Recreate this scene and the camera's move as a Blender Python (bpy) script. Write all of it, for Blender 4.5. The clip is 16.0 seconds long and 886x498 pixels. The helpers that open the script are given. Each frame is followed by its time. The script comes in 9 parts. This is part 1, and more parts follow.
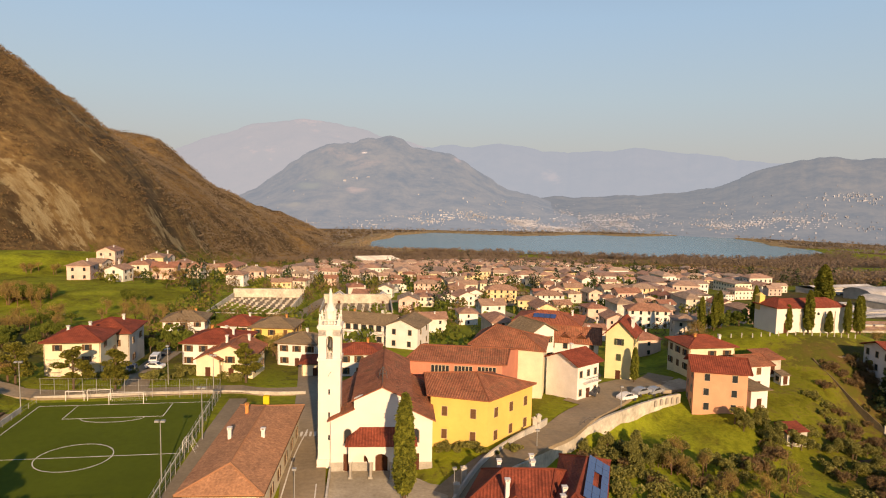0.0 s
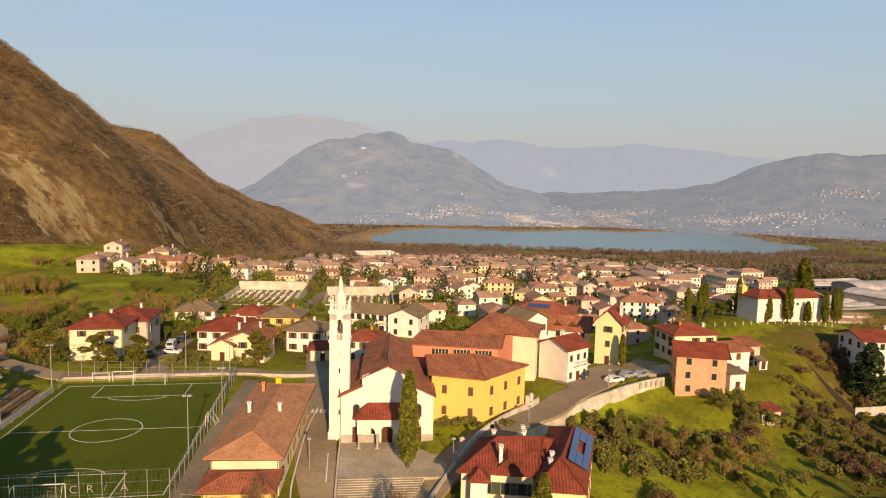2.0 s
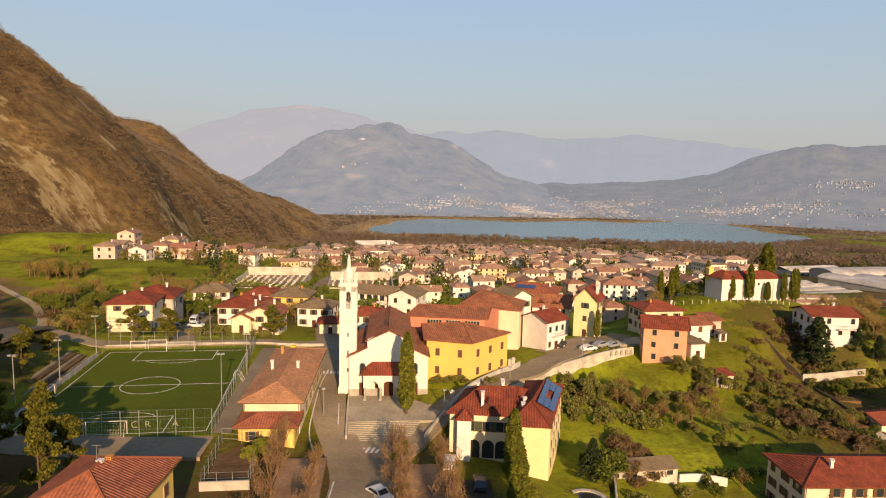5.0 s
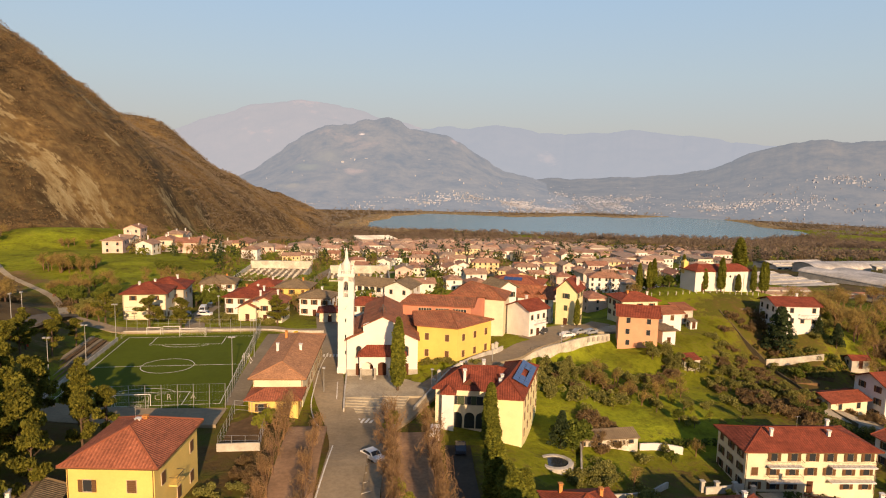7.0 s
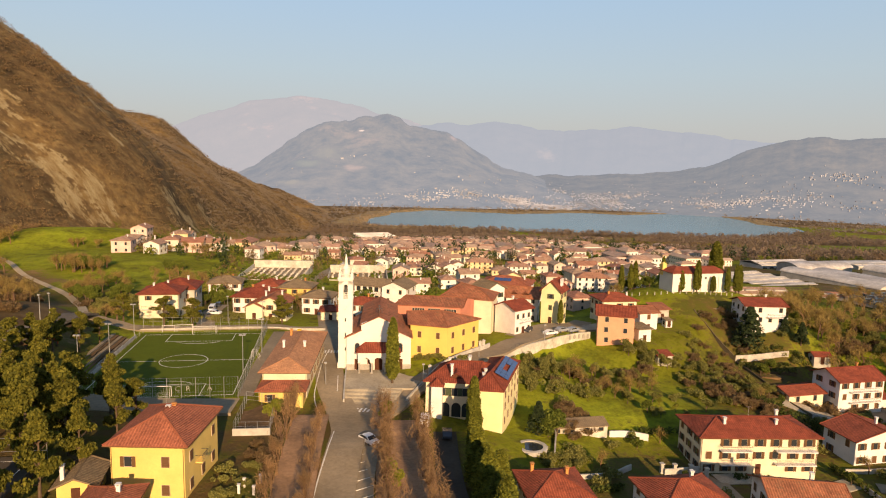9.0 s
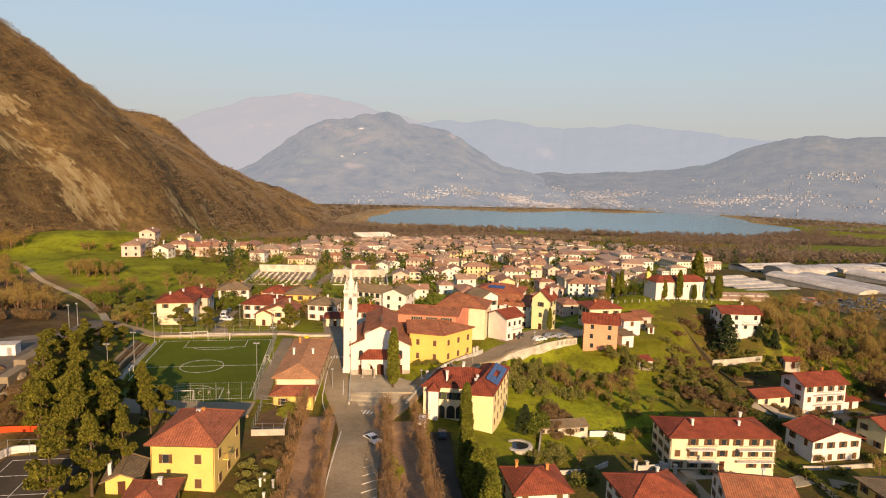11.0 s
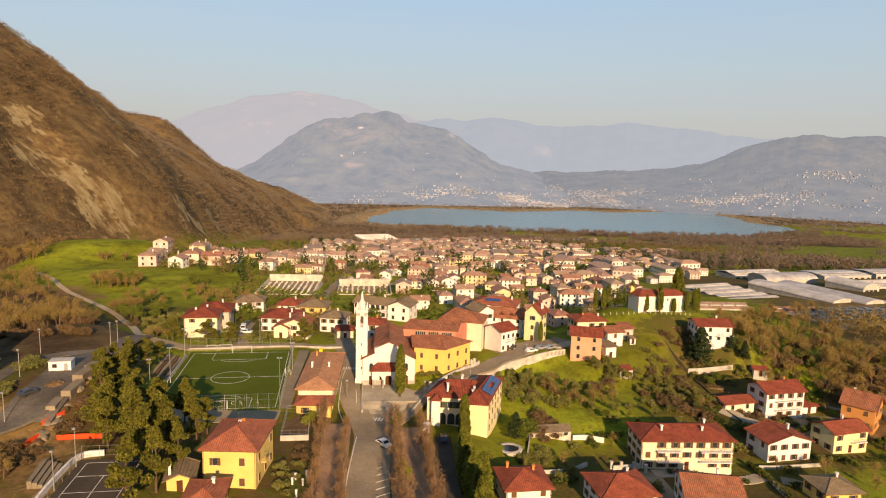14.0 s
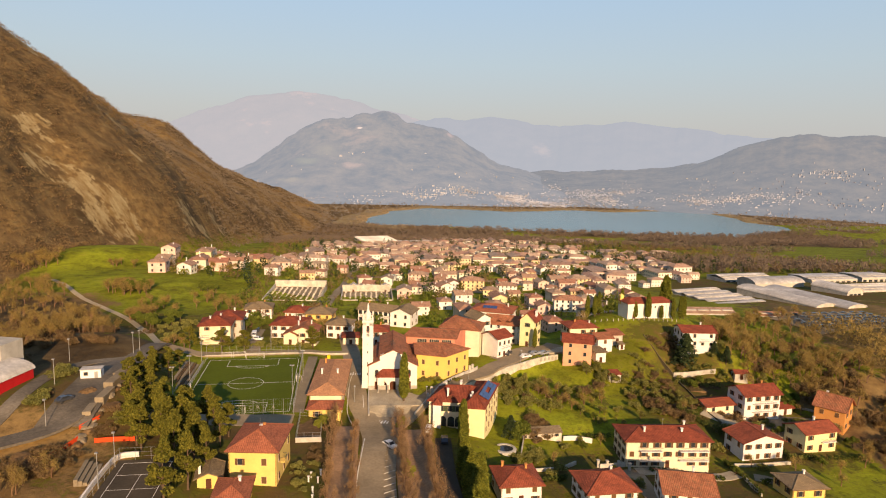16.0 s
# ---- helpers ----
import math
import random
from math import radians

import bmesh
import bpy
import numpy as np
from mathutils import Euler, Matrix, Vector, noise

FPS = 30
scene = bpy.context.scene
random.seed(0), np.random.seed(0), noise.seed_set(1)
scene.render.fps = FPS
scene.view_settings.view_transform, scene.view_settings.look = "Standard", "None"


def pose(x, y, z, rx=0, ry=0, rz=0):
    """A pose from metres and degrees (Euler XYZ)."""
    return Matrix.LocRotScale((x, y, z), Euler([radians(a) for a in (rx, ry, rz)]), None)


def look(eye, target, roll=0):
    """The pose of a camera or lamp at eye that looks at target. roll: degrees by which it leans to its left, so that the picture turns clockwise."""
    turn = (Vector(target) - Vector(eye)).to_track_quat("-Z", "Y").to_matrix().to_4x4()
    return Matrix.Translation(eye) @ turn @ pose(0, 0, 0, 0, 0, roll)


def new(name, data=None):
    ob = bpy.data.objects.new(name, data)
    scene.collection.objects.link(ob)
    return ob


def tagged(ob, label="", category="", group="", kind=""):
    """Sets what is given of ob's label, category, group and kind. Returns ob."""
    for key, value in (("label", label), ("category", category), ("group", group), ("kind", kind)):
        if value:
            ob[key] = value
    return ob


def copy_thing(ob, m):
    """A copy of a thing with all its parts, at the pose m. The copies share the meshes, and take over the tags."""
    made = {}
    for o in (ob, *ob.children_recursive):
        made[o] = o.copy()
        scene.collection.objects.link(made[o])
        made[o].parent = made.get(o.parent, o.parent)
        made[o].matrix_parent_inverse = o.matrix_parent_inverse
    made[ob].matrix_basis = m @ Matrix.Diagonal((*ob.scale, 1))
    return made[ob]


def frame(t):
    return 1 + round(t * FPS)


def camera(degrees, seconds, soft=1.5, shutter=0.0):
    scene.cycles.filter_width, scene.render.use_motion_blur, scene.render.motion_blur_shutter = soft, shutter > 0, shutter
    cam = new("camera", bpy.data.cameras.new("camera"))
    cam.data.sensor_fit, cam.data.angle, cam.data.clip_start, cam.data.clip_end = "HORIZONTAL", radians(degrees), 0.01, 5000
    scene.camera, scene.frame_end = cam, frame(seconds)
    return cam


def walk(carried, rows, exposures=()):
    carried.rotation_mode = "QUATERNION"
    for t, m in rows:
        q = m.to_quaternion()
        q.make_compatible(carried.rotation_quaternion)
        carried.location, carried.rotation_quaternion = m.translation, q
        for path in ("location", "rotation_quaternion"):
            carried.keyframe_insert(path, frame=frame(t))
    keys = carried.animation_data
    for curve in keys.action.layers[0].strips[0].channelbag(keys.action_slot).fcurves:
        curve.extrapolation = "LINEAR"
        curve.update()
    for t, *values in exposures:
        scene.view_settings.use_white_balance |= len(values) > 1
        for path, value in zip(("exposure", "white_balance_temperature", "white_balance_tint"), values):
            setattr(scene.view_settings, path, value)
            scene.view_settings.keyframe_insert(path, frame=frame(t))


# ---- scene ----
cam = camera(68.58, 16.0, 1.1)
PATH = [
    (0.0, 0.136, 4.048, 42.546, -6.110, -5.614, -1.217),
    (0.5, 0.030, 2.096, 42.485, -6.146, -5.671, -1.250),
    (1.0, -0.286, -0.108, 42.556, -6.175, -5.762, -1.276),
    (1.5, -0.700, -2.535, 42.676, -6.200, -5.876, -1.296),
    (2.0, -1.127, -5.160, 42.796, -6.220, -6.006, -1.309),
    (2.5, -1.508, -7.956, 42.887, -6.237, -6.142, -1.317),
    (3.0, -1.807, -10.898, 42.943, -6.252, -6.282, -1.321),
    (3.5, -2.003, -13.964, 42.974, -6.265, -6.420, -1.322),
    (4.0, -2.090, -17.131, 42.997, -6.277, -6.556, -1.322),
    (4.5, -2.075, -20.380, 43.041, -6.287, -6.686, -1.321),
    (7.0, -1.120, -37.248, 44.641, -6.330, -7.257, -1.359),
    (7.5, -0.921, -40.656, 45.417, -6.337, -7.357, -1.377),
    (8.0, -0.773, -44.053, 46.378, -6.344, -7.453, -1.399),
    (8.5, -0.693, -47.435, 47.524, -6.351, -7.546, -1.424),
    (9.0, -0.694, -50.796, 48.848, -6.358, -7.635, -1.450),
    (11.5, -1.995, -67.291, 57.361, -6.400, -8.015, -1.554),
    (12.0, -2.469, -70.543, 59.228, -6.413, -8.074, -1.560),
    (12.5, -2.984, -73.789, 61.076, -6.427, -8.126, -1.556),
    (13.0, -3.523, -77.036, 62.880, -6.445, -8.171, -1.545),
    (13.5, -4.071, -80.289, 64.626, -6.465, -8.209, -1.526),
    (14.0, -4.617, -83.554, 66.315, -6.489, -8.242, -1.500),
    (14.5, -5.153, -86.837, 67.968, -6.517, -8.272, -1.471),
    (15.0, -5.681, -90.143, 69.627, -6.550, -8.302, -1.440),
    (15.5, -6.215, -93.475, 71.364, -6.587, -8.337, -1.415),
    (16.0, -6.779, -96.838, 73.288, -6.630, -8.383, -1.401),
]
walk(cam, [(t, pose(x, y, z, 90 + pitch, roll, yaw)) for t, x, y, z, yaw, pitch, roll in PATH], [(0.0, 0.35, 6850, 26), (4.5, 0.35, 6850, 26), (8.0, 0.42, 6850, 26), (12.0, 0.47, 6850, 26), (16.0, 0.47, 6850, 26)])

# ---------------------------------------------------------------- light
SUN_EL, SUN_AZ = 18.5, 172.5  # degrees; azimuth clockwise from +y
world = bpy.data.worlds.new("world")
scene.world = world
world.use_nodes = True
wn = world.node_tree.nodes
sky = wn.new("ShaderNodeTexSky")
sky.sky_type = "NISHITA"
sky.sun_disc = False
sky.sun_elevation, sky.sun_rotation = radians(SUN_EL), radians(SUN_AZ)
sky.altitude, sky.air_density, sky.dust_density, sky.ozone_density = 300, 1.2, 0.7, 3.4
# thick valley haze: rosy grey at the horizon, pale blue above it, thinning out towards the zenith
up = wn.new("ShaderNodeSeparateXYZ")
world.node_tree.links.new(wn.new("ShaderNodeTexCoord").outputs["Generated"], up.inputs[0])
veil, thick = wn.new("ShaderNodeValToRGB"), wn.new("ShaderNodeValToRGB")
for node, stops in ((veil, ((0.0, (0.47, 0.50, 0.465)), (0.06, (0.475, 0.555, 0.525)), (0.13, (0.455, 0.615, 0.635)), (0.24, (0.41, 0.645, 0.77)), (0.6, (0.20, 0.36, 0.54)))),
                    (thick, ((0.0, (0.95,) * 3), (0.12, (0.85,) * 3), (0.3, (0.7,) * 3), (0.8, (0.35,) * 3)))):
    e = node.color_ramp.elements
    while len(e) < len(stops):
        e.new(0.5)
    for k, (p, c) in enumerate(stops):
        e[k].position, e[k].color = p, (*c, 1)
    world.node_tree.links.new(up.outputs[2], node.inputs[0])
lit = wn.new("ShaderNodeVectorMath")
lit.operation = "SCALE"
lit.inputs["Scale"].default_value = 10.0
world.node_tree.links.new(veil.outputs[0], lit.inputs[0])
haze = wn.new("ShaderNodeMix")
haze.data_type = "RGBA"
world.node_tree.links.new(thick.outputs[0], haze.inputs[0])
world.node_tree.links.new(lit.outputs[0], haze.inputs[7])
world.node_tree.links.new(sky.outputs[0], haze.inputs[6])
world.node_tree.links.new(haze.outputs[2], wn["Background"].inputs[0])
wn["Background"].inputs[1].default_value = 0.075
lamp = bpy.data.lights.new("sun", "SUN")
lamp.energy, lamp.angle, lamp.color = 5.2, radians(0.6), (1.0, 0.74, 0.41)
sun = new("sun", lamp)
sx, sy = math.sin(radians(SUN_AZ)), math.cos(radians(SUN_AZ))
sun.matrix_world = look((sx * 100, sy * 100, math.tan(radians(SUN_EL)) * 100), (0, 0, 0))


# ---------------------------------------------------------------- materials
def material(name):
    m = bpy.data.materials.new(name)
    m.use_nodes = True
    t = m.node_tree
    return m, t, t.nodes["Principled BSDF"]


def noise_node(t, coords, scale, detail=4.0, rough=0.6):
    n = t.nodes.new("ShaderNodeTexNoise")
    n.inputs["Scale"].default_value, n.inputs["Detail"].default_value, n.inputs["Roughness"].default_value = scale, detail, rough
    t.links.new(coords, n.inputs["Vector"])
    return n.outputs["Fac"]


def ramp(t, fac, stops, kind="LINEAR"):
    r = t.nodes.new("ShaderNodeValToRGB")
    r.color_ramp.interpolation = kind
    e = r.color_ramp.elements
    while len(e) < len(stops):
        e.new(0.5)
    for k, (p, c) in enumerate(stops):
        e[k].position, e[k].color = p, (*c, 1)
    t.links.new(fac, r.inputs[0])
    return r.outputs[0]


def mix(t, fac, a, b, kind="MIX"):
    n = t.nodes.new("ShaderNodeMix")
    n.data_type, n.blend_type = "RGBA", kind
    for v, k in ((fac, 0), (a, 6), (b, 7)):
        if isinstance(v, (int, float)):
            n.inputs[k].default_value = v
        elif isinstance(v, tuple):
            n.inputs[k].default_value = (*v, 1)
        else:
            t.links.new(v, n.inputs[k])
    return n.outputs[2]


def maths(t, op, a, b=0.0):
    n = t.nodes.new("ShaderNodeMath")
    n.operation = op
    for v, k in ((a, 0), (b, 1)):
        if isinstance(v, (int, float)):
            n.inputs[k].default_value = v
        else:
            t.links.new(v, n.inputs[k])
    return n.outputs[0]


def bump(t, bsdf, height, distance, strength=0.6):
    b = t.nodes.new("ShaderNodeBump")
    b.inputs["Distance"].default_value, b.inputs["Strength"].default_value = distance, strength
    t.links.new(height, b.inputs["Height"])
    t.links.new(b.outputs[0], bsdf.inputs["Normal"])


def scaled(c, k):
    return tuple(min(1.0, v * k) for v in c)


def surface(name, colours, rough=0.85, fine=6.0, coarse=0.35, contrast=0.25, relief=0.01, metal=0.0, place="Object"):
    """A matt surface: one of the colours by the object's random number, weathered at two scales."""
    m, t, b = material(name)
    co = t.nodes.new("ShaderNodeTexCoord").outputs["Object"] if place == "Object" else t.nodes.new("ShaderNodeNewGeometry").outputs["Position"]
    if len(colours) == 1:
        base = t.nodes.new("ShaderNodeRGB").outputs[0]
        base.default_value = (*colours[0], 1)
    else:
        info = t.nodes.new("ShaderNodeObjectInfo").outputs["Random"]
        base = ramp(t, info, [(k / len(colours), c) for k, c in enumerate(colours)], "CONSTANT")
    f1, f2 = noise_node(t, co, fine, 5), noise_node(t, co, coarse, 4)
    shade = ramp(t, f2, [(0.3, (1 - contrast,) * 3), (0.7, (1 + contrast * 0.4,) * 3)])
    col = mix(t, 1.0, base, shade, "MULTIPLY")
    grain = ramp(t, f1, [(0.25, (1 - contrast,) * 3), (0.75, (1 + contrast * 0.5,) * 3)])
    col = mix(t, 0.7, col, grain, "MULTIPLY")
    t.links.new(col, b.inputs["Base Color"])
    b.inputs["Roughness"].default_value, b.inputs["Metallic"].default_value = rough, metal
    if rough > 0.7:
        b.inputs["Specular IOR Level"].default_value = 0.12
    if relief:
        bump(t, b, f1, relief)
    return m


def roof_tiles(name, colours, period=0.42, contrast=0.45, mossy=0.0, many=False, groove=0.4):
    """Clay tiles: channels that run up the slope, courses across it, weathered by patches."""
    m, t, b = material(name)
    uv = t.nodes.new("ShaderNodeTexCoord").outputs["UV"]
    sep = t.nodes.new("ShaderNodeSeparateXYZ")
    t.links.new(uv, sep.inputs[0])
    ridge = maths(t, "SINE", maths(t, "MULTIPLY", sep.outputs[0], 2 * math.pi / period))
    course = maths(t, "FRACT", maths(t, "MULTIPLY", sep.outputs[1], 1 / 0.36))
    info = t.nodes.new("ShaderNodeNewGeometry").outputs["Random Per Island"] if many else t.nodes.new("ShaderNodeObjectInfo").outputs["Random"]
    base = ramp(t, info, [(k / max(1, len(colours) - 1), c) for k, c in enumerate(colours)]) if len(colours) > 1 else None
    if base is None:
        base = t.nodes.new("ShaderNodeRGB").outputs[0]
        base.default_value = (*colours[0], 1)
    big, small = noise_node(t, uv, 0.28, 5, 0.65), noise_node(t, uv, 2.6, 4, 0.7)
    cell = t.nodes.new("ShaderNodeTexVoronoi")
    cell.inputs["Scale"].default_value = 2.4
    t.links.new(uv, cell.inputs["Vector"])
    col = mix(t, 1.0, base, ramp(t, big, [(0.3, (1 - contrast,) * 3), (0.72, (1.25, 1.2, 1.1))]), "MULTIPLY")
    col = mix(t, 0.8, col, ramp(t, small, [(0.3, (0.62, 0.6, 0.6)), (0.7, (1.3, 1.28, 1.2))]), "MULTIPLY")
    col = mix(t, 0.35, col, ramp(t, cell.outputs["Color"], [(0.1, (0.55, 0.5, 0.48)), (0.9, (1.4, 1.35, 1.3))]), "MULTIPLY")
    col = mix(t, groove, col, ramp(t, ridge, [(0.0, (0.5, 0.45, 0.45)), (0.6, (1.1, 1.1, 1.1))]), "MULTIPLY")
    if mossy:
        col = mix(t, maths(t, "MULTIPLY", ramp(t, noise_node(t, uv, 0.6, 5), [(0.5, (0, 0, 0)), (0.68, (1, 1, 1))]), mossy), col, (0.13, 0.105, 0.06))
    t.links.new(col, b.inputs["Base Color"])
    b.inputs["Roughness"].default_value = 0.85
    b.inputs["Specular IOR Level"].default_value = 0.15
    bump(t, b, maths(t, "ADD", ridge, maths(t, "MULTIPLY", course, 0.5)), 0.05, min(0.7, groove * 1.75))
    return m


def foliage(name, colours, trans=0.25):
    m, t, b = material(name)
    geo = t.nodes.new("ShaderNodeNewGeometry")
    info = t.nodes.new("ShaderNodeObjectInfo").outputs["Random"]
    f = maths(t, "FRACT", maths(t, "ADD", geo.outputs["Random Per Island"], maths(t, "MULTIPLY", info, 0.35)))
    col = ramp(t, f, [(k / (len(colours) - 1), c) for k, c in enumerate(colours)])
    patch = noise_node(t, geo.outputs["Position"], 0.25, 2)
    col = mix(t, 0.7, col, ramp(t, patch, [(0.3, (0.65, 0.65, 0.6)), (0.7, (1.3, 1.25, 1.1))]), "MULTIPLY")
    t.links.new(col, b.inputs["Base Color"])
    b.inputs["Roughness"].default_value = 0.75
    b.inputs["Specular IOR Level"].default_value = 0.15
    if trans:
        tr = t.nodes.new("ShaderNodeBsdfTranslucent")
        t.links.new(col, tr.inputs[0])
        ms = t.nodes.new("ShaderNodeMixShader")
        ms.inputs[0].default_value = trans
        t.links.new(b.outputs[0], ms.inputs[1])
        t.links.new(tr.outputs[0], ms.inputs[2])
        t.links.new(ms.outputs[0], t.nodes["Material Output"].inputs[0])
    return m


def glass_dark(name):
    m, t, b = material(name)
    b.inputs["Base Color"].default_value = (0.03, 0.035, 0.04, 1)
    b.inputs["Roughness"].default_value = 0.12
    return m


def far_walls(name="far_village_plaster", dim=1.0):
    m, t, b = material(name)
    geo = t.nodes.new("ShaderNodeNewGeometry").outputs["Random Per Island"]
    cs = [(0.76, 0.69, 0.57), (0.80, 0.77, 0.72), (0.77, 0.61, 0.38), (0.74, 0.56, 0.47), (0.78, 0.70, 0.54), (0.70, 0.63, 0.56), (0.80, 0.76, 0.69)]
    t.links.new(ramp(t, geo, [(k / 7, scaled(c, dim * (1 - 0.07 * (k % 4)))) for k, c in enumerate(cs)], "CONSTANT"), b.inputs["Base Color"])
    b.inputs["Roughness"].default_value = 0.9
    return m


M = {}
M["white"] = surface("white_plaster", [(0.74, 0.71, 0.66)], contrast=0.14)
M["church"] = surface("church_plaster", [(0.74, 0.70, 0.62)], contrast=0.10, coarse=0.2)
M["cream"] = surface("cream_plaster", [(0.75, 0.66, 0.46)], contrast=0.14)
M["lemon"] = surface("pale_yellow_plaster", [(0.76, 0.67, 0.36)], contrast=0.12)
M["yellow"] = surface("yellow_plaster", [(0.70, 0.49, 0.13)], contrast=0.10)
M["ochre"] = surface("ochre_plaster", [(0.74, 0.53, 0.16)], contrast=0.12)
M["pink"] = surface("salmon_plaster", [(0.66, 0.335, 0.20)], contrast=0.12)
M["orange"] = surface("orange_plaster", [(0.58, 0.26, 0.08)], contrast=0.14)
M["rose"] = surface("rose_plaster", [(0.62, 0.24, 0.15)], contrast=0.14)
M["grey"] = surface("grey_plaster", [(0.48, 0.45, 0.38)], contrast=0.2)
M["stonewall"] = surface("old_stone_wall", [(0.52, 0.48, 0.40)], contrast=0.35, fine=3.0, coarse=0.5, relief=0.03)
M["town"] = surface("town_plaster", [(0.74, 0.67, 0.54), (0.78, 0.75, 0.69), (0.76, 0.59, 0.33), (0.72, 0.53, 0.43), (0.76, 0.69, 0.51), (0.66, 0.58, 0.49), (0.78, 0.75, 0.66), (0.71, 0.50, 0.42)], contrast=0.22)
M["roof"] = roof_tiles("red_clay_tiles", [(0.30, 0.082, 0.05)])
M["roof_town"] = roof_tiles("town_clay_tiles", [(0.44, 0.235, 0.16), (0.40, 0.31, 0.24), (0.48, 0.285, 0.205), (0.42, 0.345, 0.275), (0.40, 0.185, 0.13), (0.46, 0.33, 0.25)], period=0.5, groove=0.3, contrast=0.4, mossy=0.25)
M["roof_old"] = roof_tiles("weathered_clay_tiles", [(0.42, 0.175, 0.10)], mossy=0.45)
M["roof_brown"] = roof_tiles("orange_brown_tiles", [(0.46, 0.245, 0.135)], contrast=0.2, groove=0.07)
M["roof_grey"] = roof_tiles("grey_brown_tiles", [(0.27, 0.215, 0.14)], contrast=0.25)
M["roof_bright"] = roof_tiles("bright_red_tiles", [(0.35, 0.102, 0.06)], contrast=0.4)
M["roof_villa"] = roof_tiles("faded_red_tiles", [(0.40, 0.145, 0.085)], contrast=0.3)
M["roof_sheet"] = surface("pale_roof_sheet", [(0.62, 0.58, 0.51), (0.50, 0.48, 0.45), (0.68, 0.64, 0.57)], rough=0.7, contrast=0.4, fine=0.8, coarse=0.12)
M["town_far"] = far_walls()
M["roof_far"] = roof_tiles("far_clay_tiles", [(0.46, 0.285, 0.215), (0.43, 0.345, 0.28), (0.52, 0.40, 0.325), (0.40, 0.265, 0.21), (0.50, 0.33, 0.26)], period=0.6, contrast=0.4, many=True, groove=0.15)
M["reed"] = foliage("dry_reed", [(0.34, 0.25, 0.155), (0.42, 0.31, 0.20), (0.37, 0.28, 0.18)], 0.2)
M["old_white"] = surface("stained_white_wall", [(0.62, 0.57, 0.46)], contrast=0.4, fine=1.5, coarse=0.3)
# bluish grey puts the haze over the lake into the walls' colour
M["distant"] = surface("haze_tinted_plaster", [(0.36, 0.38, 0.43)], contrast=0.5, fine=0.05, coarse=0.01, relief=0, place="Position")
M["glass"] = glass_dark("window_glass")
M["frame"] = surface("window_frame_paint", [(0.7, 0.68, 0.62)], contrast=0.08, relief=0)
M["casing"] = surface("window_casing", [(0.46, 0.38, 0.27)], contrast=0.12, relief=0)
M["shutter"] = surface("brown_shutter_wood", [(0.16, 0.085, 0.04)], contrast=0.3, relief=0.004)
M["shutter_green"] = surface("green_shutter_wood", [(0.07, 0.09, 0.05)], contrast=0.3, relief=0.004)
M["wood"] = surface("dark_door_wood", [(0.11, 0.045, 0.025)], contrast=0.35)
M["stone"] = surface("grey_stone", [(0.42, 0.39, 0.33)], contrast=0.3, relief=0.02)
M["paving"] = surface("plaza_paving", [(0.46, 0.40, 0.29)], contrast=0.35, fine=2.0, coarse=0.15, place="Position")
M["asphalt"] = surface("asphalt", [(0.33, 0.262, 0.168)], contrast=0.3, fine=1.5, coarse=0.08, relief=0.01, place="Position")
M["site_gravel"] = surface("dusty_site_gravel", [(0.215, 0.18, 0.13), (0.17, 0.145, 0.11)], contrast=0.55, fine=1.4, coarse=0.07, place="Position")
M["gravel"] = surface("pale_gravel", [(0.29, 0.235, 0.155)], contrast=0.3, fine=2.0, coarse=0.1, place="Position")
M["court"] = surface("dark_court_asphalt", [(0.085, 0.07, 0.05)], contrast=0.3, fine=1.5, coarse=0.1, place="Position")
# stone darkened to paint the shadow side of the hillside walls
M["shaded_stone"] = surface("shade_dark_stone", [(0.15, 0.12, 0.07)], contrast=0.4, fine=2.0, coarse=0.3)
M["hedge"] = foliage("hedge_leaf", [(0.035, 0.05, 0.012), (0.065, 0.085, 0.018), (0.09, 0.11, 0.02)], 0.2)
M["shoot"] = foliage("reddish_shoots", [(0.26, 0.155, 0.075), (0.34, 0.215, 0.105), (0.30, 0.19, 0.095), (0.23, 0.15, 0.08)], 0.3)
M["track"] = surface("pale_dust", [(0.46, 0.38, 0.25)], contrast=0.3, fine=2.0, coarse=0.1, place="Position")
M["litter"] = surface("leaf_strewn_earth", [(0.37, 0.225, 0.125)], contrast=0.4, fine=1.6, coarse=0.12, relief=0.03, place="Position")
M["soil"] = surface("brown_soil", [(0.17, 0.105, 0.05)], contrast=0.4, fine=1.2, coarse=0.15, relief=0.05, place="Position")
M["paint"] = surface("white_road_paint", [(0.75, 0.73, 0.66)], contrast=0.2, relief=0)
M["turf"] = surface("artificial_turf", [(0.088, 0.118, 0.005)], contrast=0.18, fine=1.0, coarse=0.05, place="Position")
M["metal"] = surface("galvanised_metal", [(0.42, 0.42, 0.40)], rough=0.5, contrast=0.15, metal=0.6)
M["dark_metal"] = surface("dark_painted_metal", [(0.05, 0.05, 0.05)], rough=0.5, contrast=0.2)
M["concrete"] = surface("pale_concrete", [(0.52, 0.49, 0.42)], contrast=0.28, fine=2.0, coarse=0.3)
M["bark"] = surface("bark", [(0.14, 0.095, 0.06)], contrast=0.4, fine=4.0, relief=0.03)
M["bare"] = surface("bare_twigs", [(0.21, 0.12, 0.065), (0.19, 0.115, 0.075), (0.24, 0.14, 0.07)], contrast=0.3)
M["twig"] = foliage("twig_haze", [(0.27, 0.185, 0.065), (0.36, 0.26, 0.085), (0.31, 0.225, 0.07), (0.22, 0.17, 0.06)], 0.35)
